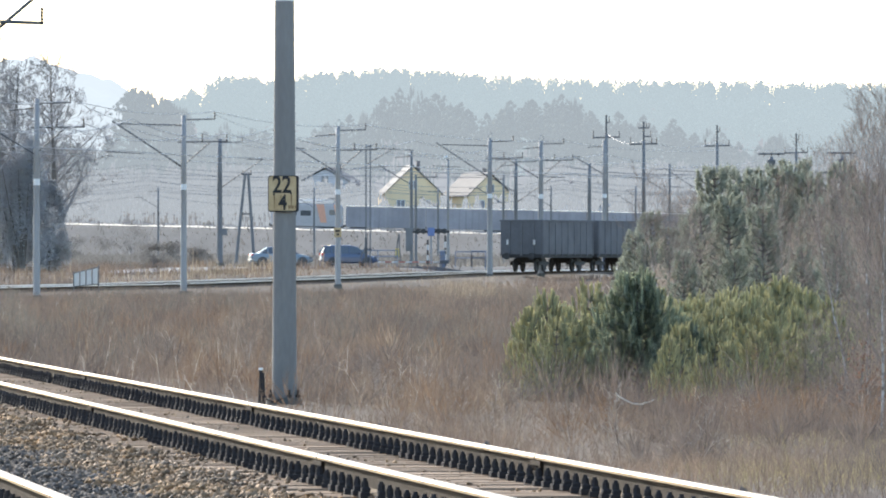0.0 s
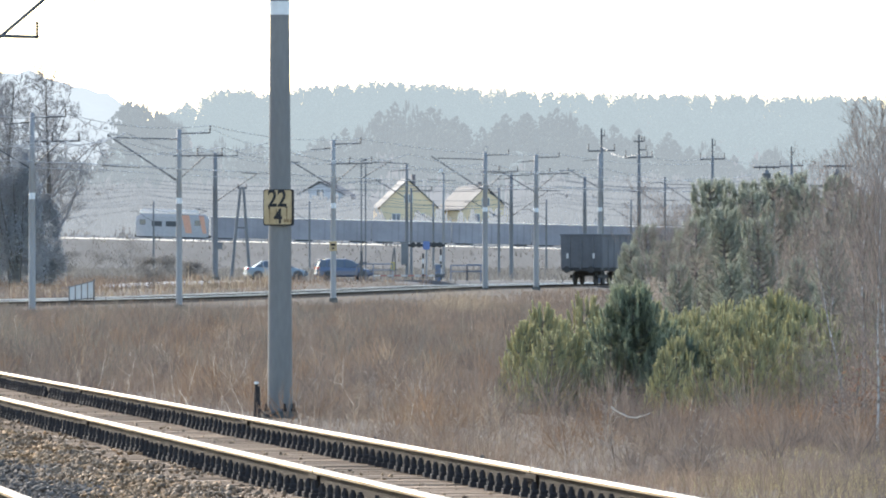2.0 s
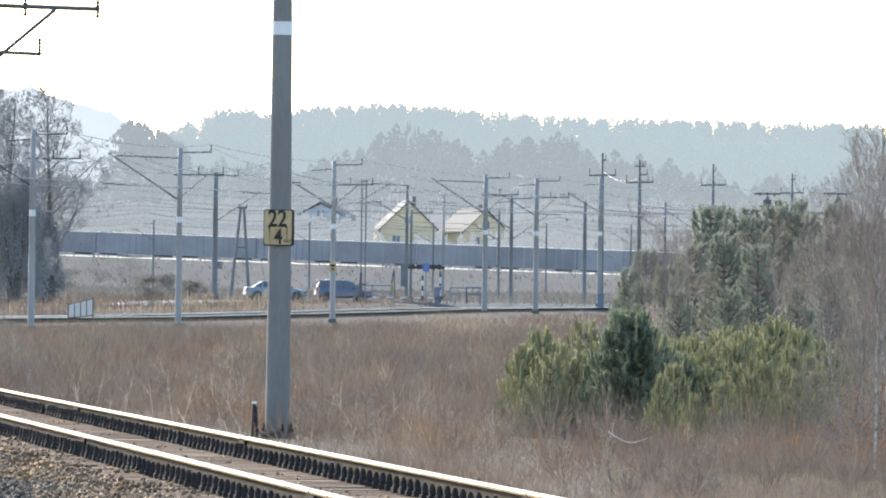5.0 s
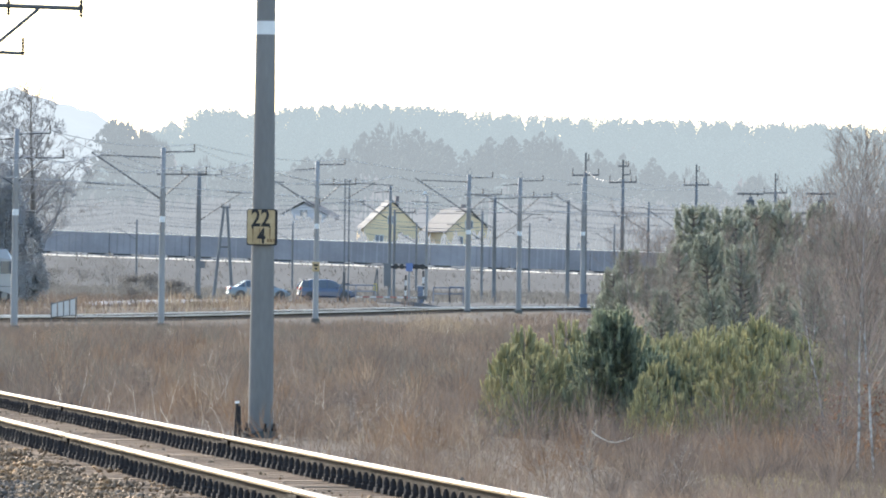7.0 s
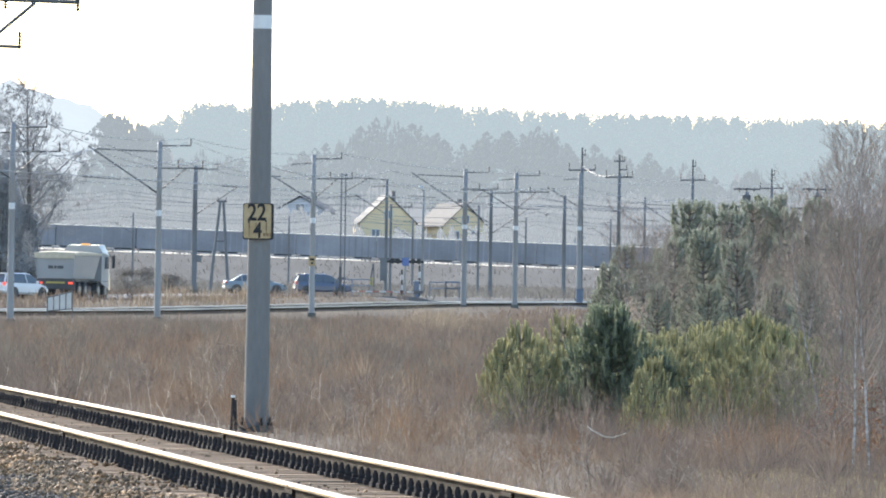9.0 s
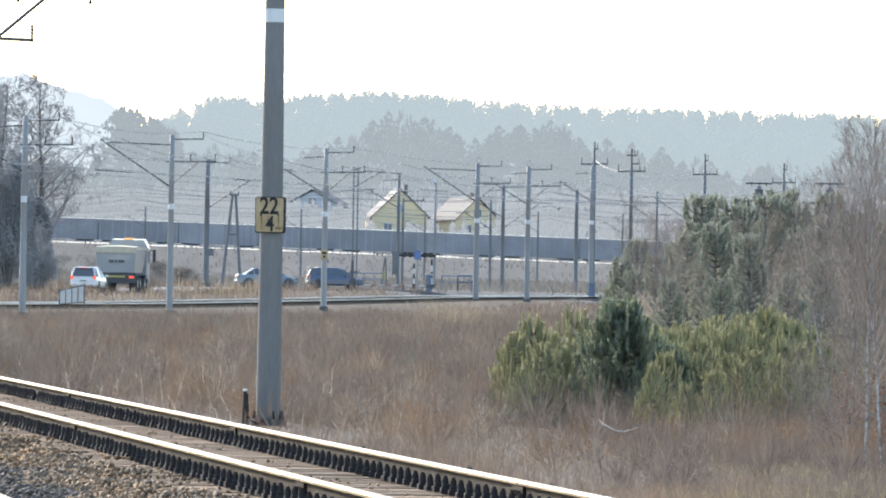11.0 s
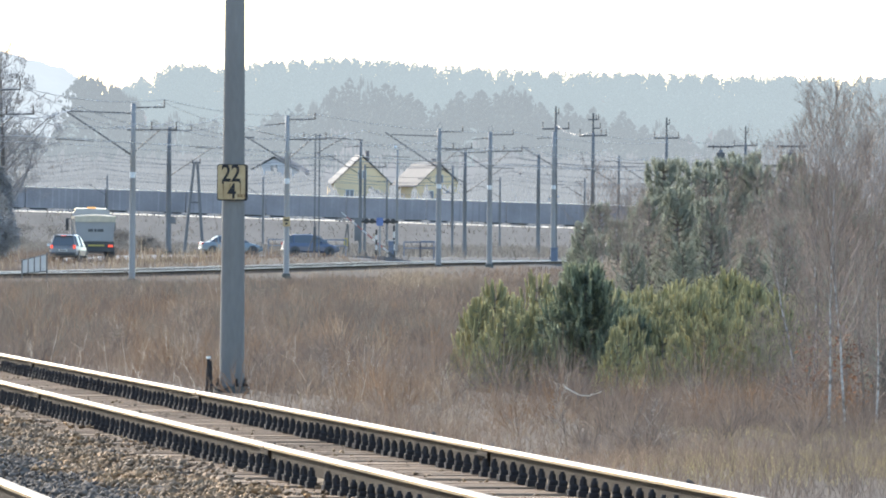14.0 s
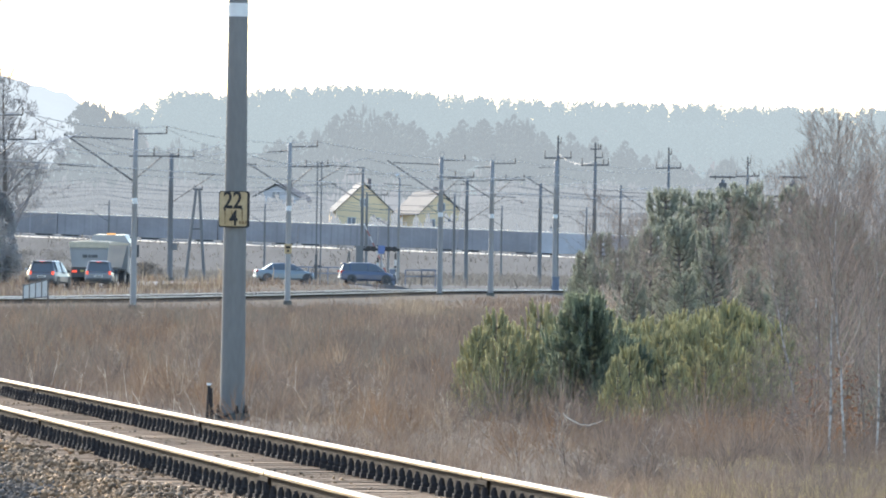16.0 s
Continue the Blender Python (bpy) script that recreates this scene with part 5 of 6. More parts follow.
for k, (u, wide, tall_m, s) in enumerate([(40, 2.1, 8.2, 95), (-40, 3.0, 9.0, 96), (85, 1.4, 5.6, 97), (-140, 3.2, 9.5, 98), (5, 2.4, 7.0, 99)]):
    d = 580 + 5 * k
    x = (u - 784) / 16000 * d
    leaf_cloud("evergreen_shrub", M_IVY, (x, d, float(ground_z(x, d))), (wide, wide * 0.8, tall_m), 24000, 0.075, s, "tall dark evergreen shrub under bare trees", "shrub")
# mixed low growth between the far line and the road
weeds("dry_weeds", 30000, 492, 648, 1.0, 0.35, 0.85, 0.011, M_DRY, 29, "brown dead weeds between the far line and the road", where=lambda x, y, r: (x < far_track_x(y) - 8.4) & (road_gap(x, y) > 3.4))
weeds("dry_weeds", 22000, 400, 640, 1.0, 0.3, 0.7, 0.011, M_DRY, 30, "brown dead weeds along the far track bed", where=lambda x, y, r: (x > far_track_x(y) + 2.2) & (x < far_track_x(y) + 18))
# low scrub on the waste ground beyond the road
for k, (u, d, wide, tall_m) in enumerate([(270, 640, 1.6, 1.7), (300, 660, 1.8, 2.0), (350, 650, 1.4, 1.5), (240, 1000, 4.0, 4.0), (180, 900, 3.0, 2.6), (130, 880, 2.5, 2.5)]):
    x = (u - 784) / 16000 * d
    leaf_cloud("dry_scrub", M_GREYGRASS, (x, d, float(ground_z(x, d)) - 0.1), (wide, wide, tall_m), 2600, 0.11, 110 + k, "low brown leafless scrub on waste ground", "scrub", 0.2)


# branch colour is raised to near white to show it in sunlight
M_LIT_BRANCH = material("painted_sunlit_wood", (0.72, 0.67, 0.58), 0.6, vary=0.2, scale=6, fine=30)


def fallen_branch():
    t = thing("fallen_branch", 2.33, 109.0, 0.06, "fallen birch branch coloured pale as if sunlit, in the weeds", "branch")
    p = Pile()
    pts = [(-0.25, 0, 0.12), (-0.21, 0, 0.075), (-0.12, 0, 0.025), (-0.04, 0, -0.012), (0.07, 0, -0.02), (0.1, -0.02, 0.0), (0.15, 0, 0.005), (0.22, 0, 0.04)]
    for a, b in zip(pts, pts[1:]):
        p.add(*tube_arrays(np.array(a), np.array(b), 0.010, 0.008, 6))
    p.link("stick", M_LIT_BRANCH, t)
    q = Pile()
    q.add(*tube_arrays(np.array((0.04, 0.0, -0.03)), np.array((0.06, 0.02, -0.3)), 0.012, 0.02, 5))
    q.link("stem", M_BARK, t)


fallen_branch()

fz = random.Random(3)
for k in range(18):
    u = 1120 + 460 * (k + 0.5) / 18 + fz.uniform(-10, 10)
    top = (455 - (u - 1110) * 0.75 if u < 1240 else 365) + fz.uniform(10, 95)
    d = fz.uniform(178, 203)
    x = (u - 784) / 16000 * d
    z = float(ground_z(x, d))
    h = CAM_HEIGHT + (459 - top) / 16000 * d - z
    leaf_cloud("leafless_bush", M_FUZZ, (x, d, z), (0.62, 0.6, h), 3600, 0.05, 140 + k, "olive-brown leafless bush in the thicket", "bush", 0.13)

M_DARKTWIG = material("dark_shrub_twigs", (0.07, 0.058, 0.05), 0.9, vary=0.3, bump=0, spec=0.1)
shrub, _ = bare_tree(171, 1.0, 0.008, 2, 0.8, M_DARKTWIG, "small dark leafless shrub among the weeds", "shrub", "bare_shrub", (1, 2), 0.0022, 0.12, 0.1, "dark bare shrubs", 10)
shrub.children[1].data.materials[0] = M_DARKTWIG
for k, (u, d, h) in enumerate([(655, 116, 0.75), (865, 98, 0.8), (920, 100, 0.7), (820, 104, 0.65), (1100, 92, 0.9), (700, 112, 0.6), (1010, 96, 0.6), (560, 122, 0.6), (430, 135, 0.8), (1240, 88, 0.7), (300, 150, 0.8), (980, 128, 0.9), (1330, 100, 0.8)]):
    x = (u - 784) / 16000 * d
    (place_first(shrub, x, d, h) if k == 0 else stand(shrub, x, d, 47.0 * k, h))


# ---------------------------------------------------------------- road and level crossing
M_ASPHALT = material("worn_asphalt", (0.16, 0.16, 0.165), 0.75, vary=0.2, scale=0.3, fine=6)
M_WHITE = material("white_paint", (0.60, 0.59, 0.57), 0.5, vary=0.08, fine=10)
M_BLACK = material("black_paint", (0.03, 0.03, 0.032), 0.5, vary=0.2)
M_BLUE = material("blue_enamel", (0.13, 0.20, 0.42), 0.4, vary=0.1)
M_FENCE = material("blue_grey_rail_paint", (0.15, 0.19, 0.26), 0.6, vary=0.15)
M_FADED_RED = material("faded_red_paint", (0.36, 0.13, 0.11), 0.6, vary=0.15)
M_YPOLE = material("yellow_paint", (0.50, 0.40, 0.12), 0.6, vary=0.15)


def strip(name, pts, half, lift, mat, label):
    """Road ribbon with thickness, laid along pts."""
    v, f = [], []
    for i, (x, y) in enumerate(pts):
        a, b = pts[max(i - 1, 0)], pts[min(i + 1, len(pts) - 1)]
        d = math.hypot(b[0] - a[0], b[1] - a[1])
        nx, ny = (b[1] - a[1]) / d, -(b[0] - a[0]) / d
        for s in (-1, 1):
            px, py = x + s * nx * half, y + s * ny * half
            v.append((px, py, float(ground_z(x, y)) + lift))
            v.append((px, py, float(ground_z(px, py)) - 0.3))
    for i in range(len(pts) - 1):
        k = 4 * i
        f += [(k, k + 2, k + 6, k + 4), (k + 1, k, k + 4, k + 5), (k + 2, k + 3, k + 7, k + 6)]
    ob = raw(name, v, f, mat)
    return tagged(ob, label, "road", kind="structure")


def curve_pts(ctrl, n=40):
    ctrl = [Vector((*c, 0)) for c in ctrl]
    out = []
    full = [ctrl[0]] + ctrl + [ctrl[-1]]
    for i in range(1, len(full) - 2):
        p0, p1, p2, p3 = full[i - 1:i + 3]
        for k in range(n // (len(ctrl) - 1)):
            t = k / (n // (len(ctrl) - 1))
            q = 0.5 * ((2 * p1) + (p2 - p0) * t + (2 * p0 - 5 * p1 + 4 * p2 - p3) * t * t + (3 * p1 - p0 - 3 * p2 + p3) * t ** 3)
            out.append((q.x, q.y))
    out.append((ctrl[-1].x, ctrl[-1].y))
    return out


strip("road", curve_pts(ROAD, 64), 3.6, 0.07, M_ASPHALT, "grey worn asphalt road leading to the level crossing")


def barrier_post(x, y, z, label):
    b = thing("barrier_stand", x, y, z, label, "barrier stand")
    bm = bmesh.new()
    box(bm, -0.2, 0.2, -0.2, 0.2, -0.3, 1.05, 0.03)
    part("cabinet", bm, M_FENCE, b)
    bm = bmesh.new()
    box(bm, -0.28, 0.28, -0.24, 0.24, 1.05, 1.12, 0.02)
    part("cap", bm, M_WHITE, b, "white cap")
    return b


barrier_post(-0.04, 664.0, 1.33, "grey level-crossing barrier cabinet with a white cap")
crossing_barrier = thing("crossing_barrier", -0.25, 662.0, 1.58, "white and faded red striped level-crossing barrier arm", "barrier")
for k in range(9):
    bm = bmesh.new()
    box(bm, -0.5 * (k + 1), -0.5 * k, -0.03, 0.03, -0.06 + 0.002 * k, 0.06 - 0.002 * k, 0.008)
    part("stripe", bm, M_WHITE if k % 2 == 0 else M_FADED_RED, crossing_barrier)
bm = bmesh.new()
box(bm, 0.0, 0.7, -0.09, 0.09, -0.12, 0.12, 0.02)
part("counterweight", bm, M_STEEL, crossing_barrier)


def striped_post(x, y, z, h):
    b = thing("striped_post", x, y, z, "short black and white striped marker post", "marker post", "striped posts")
    n = 5
    for k in range(n):
        bm = bmesh.new()
        rod(bm, (0, 0, h * k / n), (0, 0, h * (k + 1) / n), 0.075, seg=10)
        part("stripe", bm, M_WHITE if k % 2 else M_BLACK, b)


striped_post(-1.11, 655.0, 1.34, 1.85)
striped_post(0.17, 668.0, 1.25, 2.3)


def crossing_signal(x, y, z):
    b = thing("crossing_signal", x, y, z, "level-crossing signal with dark crossed boards and a blue sign", "crossing signal")
    bm = bmesh.new()
    rod(bm, (0, 0, -0.3), (0, 0, 2.75), 0.07, seg=10)
    part("post", bm, M_MAST, b)
    bm = bmesh.new()
    box(bm, -0.25, 0.25, -0.14, -0.08, 2.15, 2.75, 0.05)
    part("blue_board", bm, M_BLUE, b, "blue sign board")
    for s in (-1, 1):
        for k in range(2):
            bm = bmesh.new()
            rod(bm, (s * (0.55 + 0.42 * k), -0.06, 2.45), (s * (0.55 + 0.42 * k), 0.08, 2.45), 0.16, seg=12)
            rod(bm, (s * (0.55 + 0.42 * k), -0.25, 2.52), (s * (0.55 + 0.42 * k), -0.05, 2.52), 0.17, 0.15, seg=12)
            part("lamp_hood", bm, M_BLACK, b)
        bm = bmesh.new()
        box(bm, min(0, s * 1.35), max(0, s * 1.35), -0.02, 0.04, 2.36, 2.54, 0.01)
        part("crossbar", bm, M_BLACK, b)


crossing_signal(-0.87, 660.0, 1.34)


def relay_cabinet(x, y, z, w, h, mat, label):
    b = thing("relay_cabinet", x, y, z, label, "cabinet")
    bm = bmesh.new()
    box(bm, -w / 2, w / 2, -0.3, 0.3, -0.2, h, 0.02)
    part("body", bm, mat, b)
    bm = bmesh.new()
    box(bm, -w / 2 - 0.06, w / 2 + 0.06, -0.36, 0.36, h, h + 0.08, 0.02)
    part("roof", bm, mat, b)
    for s in (-1, 1):
        bm = bmesh.new()
        box(bm, s * w / 4 - w * 0.21, s * w / 4 + w * 0.21, -0.315, -0.3, 0.1, h - 0.1, 0.004)
        part("door", bm, mat, b)


relay_cabinet(-2.62, 700.0, 2.62, 0.55, 1.5, M_DARKPOLE, "dark upright equipment cabinet on a pole foot")
relay_cabinet(11.70, 650.0, 1.22, 0.5, 0.7, M_FENCE, "small blue equipment box by the far masts")


def rail_fence(x, y, z, length, h, n, label):
    fnc = thing("guard_rail", x, y, z, label, "fence", "guard rails by the crossing")
    for k in range(n + 1):
        bm = bmesh.new()
        px = length * k / n
        box(bm, px - 0.04, px + 0.04, -0.04, 0.04, -0.3, h, 0.008)
        part("post", bm, M_FENCE, fnc)
    for zz in (h, h * 0.55):
        bm = bmesh.new()
        box(bm, -0.04, length + 0.04, -0.03, 0.03, zz - 0.04, zz + 0.04, 0.008)
        part("rail", bm, M_FENCE, fnc)


rail_fence(-9.21, 676.0, 1.45, 5.8, 1.0, 4, "blue-grey steel guard rail beside the road")
rail_fence(0.92, 668.0, 1.33, 2.4, 1.0, 2, "blue-grey steel guard rail beside the road")
rail_fence(2.13, 668.0, 1.33, 1.0, 1.05, 1, "blue-grey steel guard rail beside the road")


def slanted_board(x, y, z):
    b = thing("track_board", x, y, z, "slanted white four-panel trackside board in a dark frame", "trackside board")
    for px, top in ((-0.6, 0.78), (0.58, 1.1)):
        bm = bmesh.new()
        box(bm, px - 0.03, px + 0.03, -0.03, 0.03, -0.5 if px < 0 else -0.75, top + 0.12, 0.005)
        part("post", bm, M_STEEL, b)
    for k in range(4):
        x0, x1 = -0.57 + 0.29 * k, -0.57 + 0.29 * (k + 1) - 0.06
        for nm, e, mt, yy in (("panel", 0.0, M_WHITE, -0.02),):
            bm = bmesh.new()
            z0a, z0b = 0.22 + (x0 + 0.6) * 0.1, 0.22 + (x1 + 0.6) * 0.1
            z1a, z1b = 0.80 + (x0 + 0.6) * 0.25, 0.80 + (x1 + 0.6) * 0.25
            for yq in (yy - 0.012, yy + 0.012):
                for a, c in ((x0, z0a), (x1, z0b), (x1, z1b), (x0, z1a)):
                    bm.verts.new((a, yq, c))
            bmesh.ops.convex_hull(bm, input=bm.verts[:])
            part(nm, bm, mt, b)
    for pts in (((-0.6, 0.2), (0.58, 0.32)), ((-0.6, 0.82), (0.58, 1.13)), ((-0.31, 0.22), (-0.27, 0.9)), ((-0.02, 0.25), (0.02, 0.97)), ((0.27, 0.28), (0.31, 1.05))):
        bm = bmesh.new()
        rod(bm, (pts[0][0], 0, pts[0][1]), (pts[1][0], 0, pts[1][1]), 0.03, seg=6)
        part("frame_bar", bm, M_STEEL, b)


slanted_board(-16.88, 428.0, 0.30)


def yellow_signal(x, y, z):
    b = thing("signal_stub", x, y, z, "leaning yellow and grey trackside signal post", "signal post")
    arm(b, (-0.25, 0, -0.2), (0.12, 0, 2.3), 0.06, "leg")
    arm(b, (0.25, 0, -0.2), (0.15, 0, 2.3), 0.05, "leg")
    bm = bmesh.new()
    box(bm, -0.14, 0.14, -0.12, 0.0, 0.6, 1.2, 0.02)
    part("yellow_box", bm, M_YPOLE, b, "yellow box")


yellow_signal(-3.49, 690.0, 1.40)

# ---------------------------------------------------------------- vehicles
M_TYRE = material("tyre_rubber", (0.06, 0.06, 0.063), 0.9, vary=0.2)
M_RIM = material("alloy_rim", (0.24, 0.245, 0.25), 0.4, 0.7, vary=0.1)
M_CARGLASS = material("car_glass", (0.11, 0.13, 0.15), 0.08, vary=0.05, bump=0, spec=0.8)
M_TRIM = material("dark_plastic", (0.075, 0.078, 0.082), 0.6, vary=0.15)
M_PLATE = material("plate_white", (0.7, 0.7, 0.68), 0.5, vary=0.05)
M_TAIL = material("red_tail_lens", (0.45, 0.02, 0.02), 0.25, vary=0.05, bump=0)
M_BRAKE = glow("lit_brake_lamp", (0.9, 0.10, 0.05), 0.4)
M_AMBER = glow("amber_beacon", (0.9, 0.42, 0.12), 0.35)


def paint(name, colour, rough=0.3):
    return material(name, colour, rough, 0.0, vary=0.06, scale=1.0, fine=8, bump=0.01, coat=0.6)


P_BLUE = paint("blue_car_paint", (0.065, 0.095, 0.165))
P_SILVER = paint("silver_blue_car_paint", (0.20, 0.26, 0.30))
P_WHITE = paint("white_car_paint", (0.80, 0.80, 0.80))
P_GREY = paint("grey_blue_car_paint", (0.20, 0.225, 0.255))
P_DARK = paint("dark_car_paint", (0.13, 0.15, 0.18))
P_TRUCK = paint("truck_white_paint", (0.36, 0.365, 0.37), 0.5)


def loft(name, rings, mat, parent, label="", smooth=True, mats=None, face_mat=None):
    n = len(rings[0])
    v = [p for r in rings for p in r]
    f, mi = [], []
    for i in range(len(rings) - 1):
        for k in range(n):
            j = (k + 1) % n
            f.append((i * n + k, i * n + j, (i + 1) * n + j, (i + 1) * n + k))
            mi.append(face_mat(i, k) if face_mat else 0)
    f.append(tuple(range(n - 1, -1, -1)))
    f.append(tuple(range((len(rings) - 1) * n, len(rings) * n)))
    mi += [0, 0]
    ob = raw(name, v, f, mats or mat, parent, mi)
    if label:
        tagged(ob, label)
    return ob


def wheel(parent, x, y, r, w):
    """Tyre with its rim as a sub-part, axle along x."""
    t = new("wheel")
    t.parent = parent
    t.matrix_basis = pose(x, y, r)
    bm = bmesh.new()
    rod(bm, (-w / 2, 0, 0), (w / 2, 0, 0), r, seg=20)
    bmesh.ops.bevel(bm, geom=[e for e in bm.edges if abs(e.verts[0].co.x - e.verts[1].co.x) < 1e-5], offset=0.03, segments=1, affect='EDGES')
    part("tyre", bm, M_TYRE, t)
    bm = bmesh.new()
    s = 1 if x > 0 else -1
    rod(bm, (s * w * 0.42, 0, 0), (s * w * 0.54, 0, 0), r * 0.62, r * 0.5, seg=14)
    part("rim", bm, M_RIM, t)
    return t


def car(style, body_paint, label, brake=False, group=""):
    """Front faces +y; origin under the middle."""
    c = thing("car", 0, 0, 0, label, "car", group)
    hatch = style != "sedan"
    L, W = (4.1, 1.72) if hatch else (4.5, 1.76)
    H = 1.52 if hatch else 1.43
    if style == "suv":
        H = 1.6
    h2 = L / 2
    # lower body: y, half width, bottom, shoulder
    st = [(-h2, 0.70, 0.42, 0.80), (-h2 + 0.1, 0.82, 0.3, 0.92), (-h2 + 0.5, 0.86, 0.24, 0.95), (0, 0.86, 0.22, 0.92), (h2 - 1.0, 0.86, 0.22, 0.9), (h2 - 0.35, 0.80, 0.24, 0.74), (h2 - 0.05, 0.66, 0.32, 0.6), (h2, 0.55, 0.4, 0.52)]
    if not hatch:
        st[0], st[1], st[2] = (-h2, 0.68, 0.42, 0.82), (-h2 + 0.1, 0.8, 0.3, 0.93), (-h2 + 0.7, 0.86, 0.24, 0.95)
    rings = []
    for y, w, b, s in st:
        m = (b + s) / 2
        rings.append([(-w * 0.86, y, b), (w * 0.86, y, b), (w, y, b + 0.12), (w, y, m + 0.08), (w * 0.94, y, s - 0.02), (w * 0.8, y, s), (-w * 0.8, y, s), (-w * 0.94, y, s - 0.02), (-w, y, m + 0.08), (-w, y, b + 0.12)])
    loft("body", rings, body_paint, c)
    # cabin: y, half width at the waist, z waist, half width at roof, z roof
    if hatch:
        cb = [(-h2 + 0.06, 0.70, 0.92, 0.66, 0.94), (-h2 + 0.30, 0.76, 0.92, 0.60, H - 0.06), (-h2 + 0.75, 0.80, 0.92, 0.58, H), (0.1, 0.80, 0.91, 0.58, H), (0.55, 0.80, 0.9, 0.60, H - 0.1), (1.25, 0.76, 0.88, 0.74, 0.9)]
    else:
        cb = [(-h2 + 0.55, 0.72, 0.93, 0.70, 0.95), (-h2 + 1.25, 0.78, 0.93, 0.56, H - 0.04), (-0.4, 0.80, 0.92, 0.56, H), (0.25, 0.80, 0.92, 0.56, H - 0.02), (0.6, 0.80, 0.9, 0.60, H - 0.14), (1.3, 0.76, 0.86, 0.74, 0.88)]
    rings = [[(-w, y, z), (w, y, z), (u, y, t - 0.04), (u * 0.86, y, t), (-u * 0.86, y, t), (-u, y, t - 0.04)] for y, w, z, u, t in cb]
    last = len(cb) - 2

    def which(i, k):
        if k in (1, 5):
            return 1
        if k in (2, 3, 4):
            return 1 if i in (0, last) else 0
        return 0
    loft("cabin", rings, None, c, mats=[body_paint, M_CARGLASS], face_mat=which, smooth=False)
    roof_rails = [(-0.05, "pillar", 0.03), (-h2 + (0.7 if hatch else 1.2), "pillar", 0.05)]
    for y, nm, w in roof_rails:
        for s in (-1, 1):
            bm = bmesh.new()
            rod(bm, (s * 0.815, y, 0.9), (s * 0.605, y, H - 0.05), w, seg=6)
            part(nm, bm, body_paint, c)
    if hatch:
        for s in (-1, 1):
            bm = bmesh.new()
            rod(bm, (s * 0.735, -h2 + 0.06, 0.93), (s * 0.6, -h2 + 0.3, H - 0.06), 0.055, seg=6)
            part("pillar", bm, body_paint, c)
        bm = bmesh.new()
        box(bm, -0.58, 0.58, -h2 + 0.16, -h2 + 0.42, H - 0.07, H - 0.02, 0.015)
        part("spoiler", bm, body_paint, c)
        bm = bmesh.new()
        box(bm, -0.16, 0.16, -h2 + 0.13, -h2 + 0.17, H - 0.065, H - 0.035)
        part("high_brake_lamp", bm, M_BRAKE if brake else M_TAIL, c, "red high-level brake lamp")
    for s in (-1, 1):
        bm = bmesh.new()
        box(bm, s * 0.7 - 0.075, s * 0.7 + 0.075, -h2 - 0.02, -h2 + 0.2, 0.76, 0.9 if not hatch else 0.98, 0.02)
        part("tail_lamp", bm, M_TAIL if not brake else M_BRAKE, c, "red tail lamp")
        bm = bmesh.new()
        box(bm, s * 0.6 - 0.16, s * 0.6 + 0.16, h2 - 0.28, h2 - 0.08, 0.56, 0.7, 0.03)
        part("headlamp", bm, M_CARGLASS, c, "clear headlamp")
        bm = bmesh.new()
        box(bm, s * 0.95 - 0.1, s * 0.95 + 0.1, 0.62, 0.74, 0.9, 1.05, 0.03)
        part("mirror", bm, body_paint if style != "suv" else M_TRIM, c)
        for y in (-h2 + 0.8, h2 - 0.8):
            wheel(c, s * 0.76, y, 0.315, 0.2)
            bm = bmesh.new()
            rod(bm, (s * 0.80, y, 0.33), (s * 0.868, y, 0.33), 0.37, seg=18)
            part("wheel_arch", bm, M_TRIM, c)
    bm = bmesh.new()
    box(bm, -0.26, 0.26, -h2 - 0.03, -h2 + 0.02, 0.6, 0.72, 0.005)
    part("registration_plate", bm, M_PLATE, c, "white plate with a dark bar")
    bm = bmesh.new()
    box(bm, -0.2, 0.2, -h2 - 0.036, -h2 - 0.03, 0.63, 0.69)
    part("plate_bar", bm, M_TRIM, c)
    bm = bmesh.new()
    box(bm, -0.78, 0.78, -h2 - 0.04, -h2 + 0.12, 0.36, 0.54, 0.04)
    part("bumper", bm, M_TRIM if style == "suv" else body_paint, c)
    return c


blue_car = car("hatch", P_BLUE, "blue hatchback waiting then driving on the road")
silver_car = car("sedan", P_SILVER, "silver-blue saloon car following on the road")
white_car = car("hatch", P_WHITE, "white hatchback with glowing brake lamps", True)
grey_car = car("suv", P_GREY, "grey-blue hatchback with a glare-whitened roof and brake lamps", True)
dark_car = car("suv", P_DARK, "dark hatchback with a glare-whitened roof arriving on the road", True)
# added white panels paint the sky's glare on these roofs
for c in (grey_car, dark_car, blue_car):
    bm = bmesh.new()
    box(bm, -0.5, 0.5, -1.3, 0.1, 1.515, 1.61 if c is not blue_car else 1.545, 0.02)
    part("roof_panel", bm, P_WHITE, c, "roof coloured near-white for sun glare")


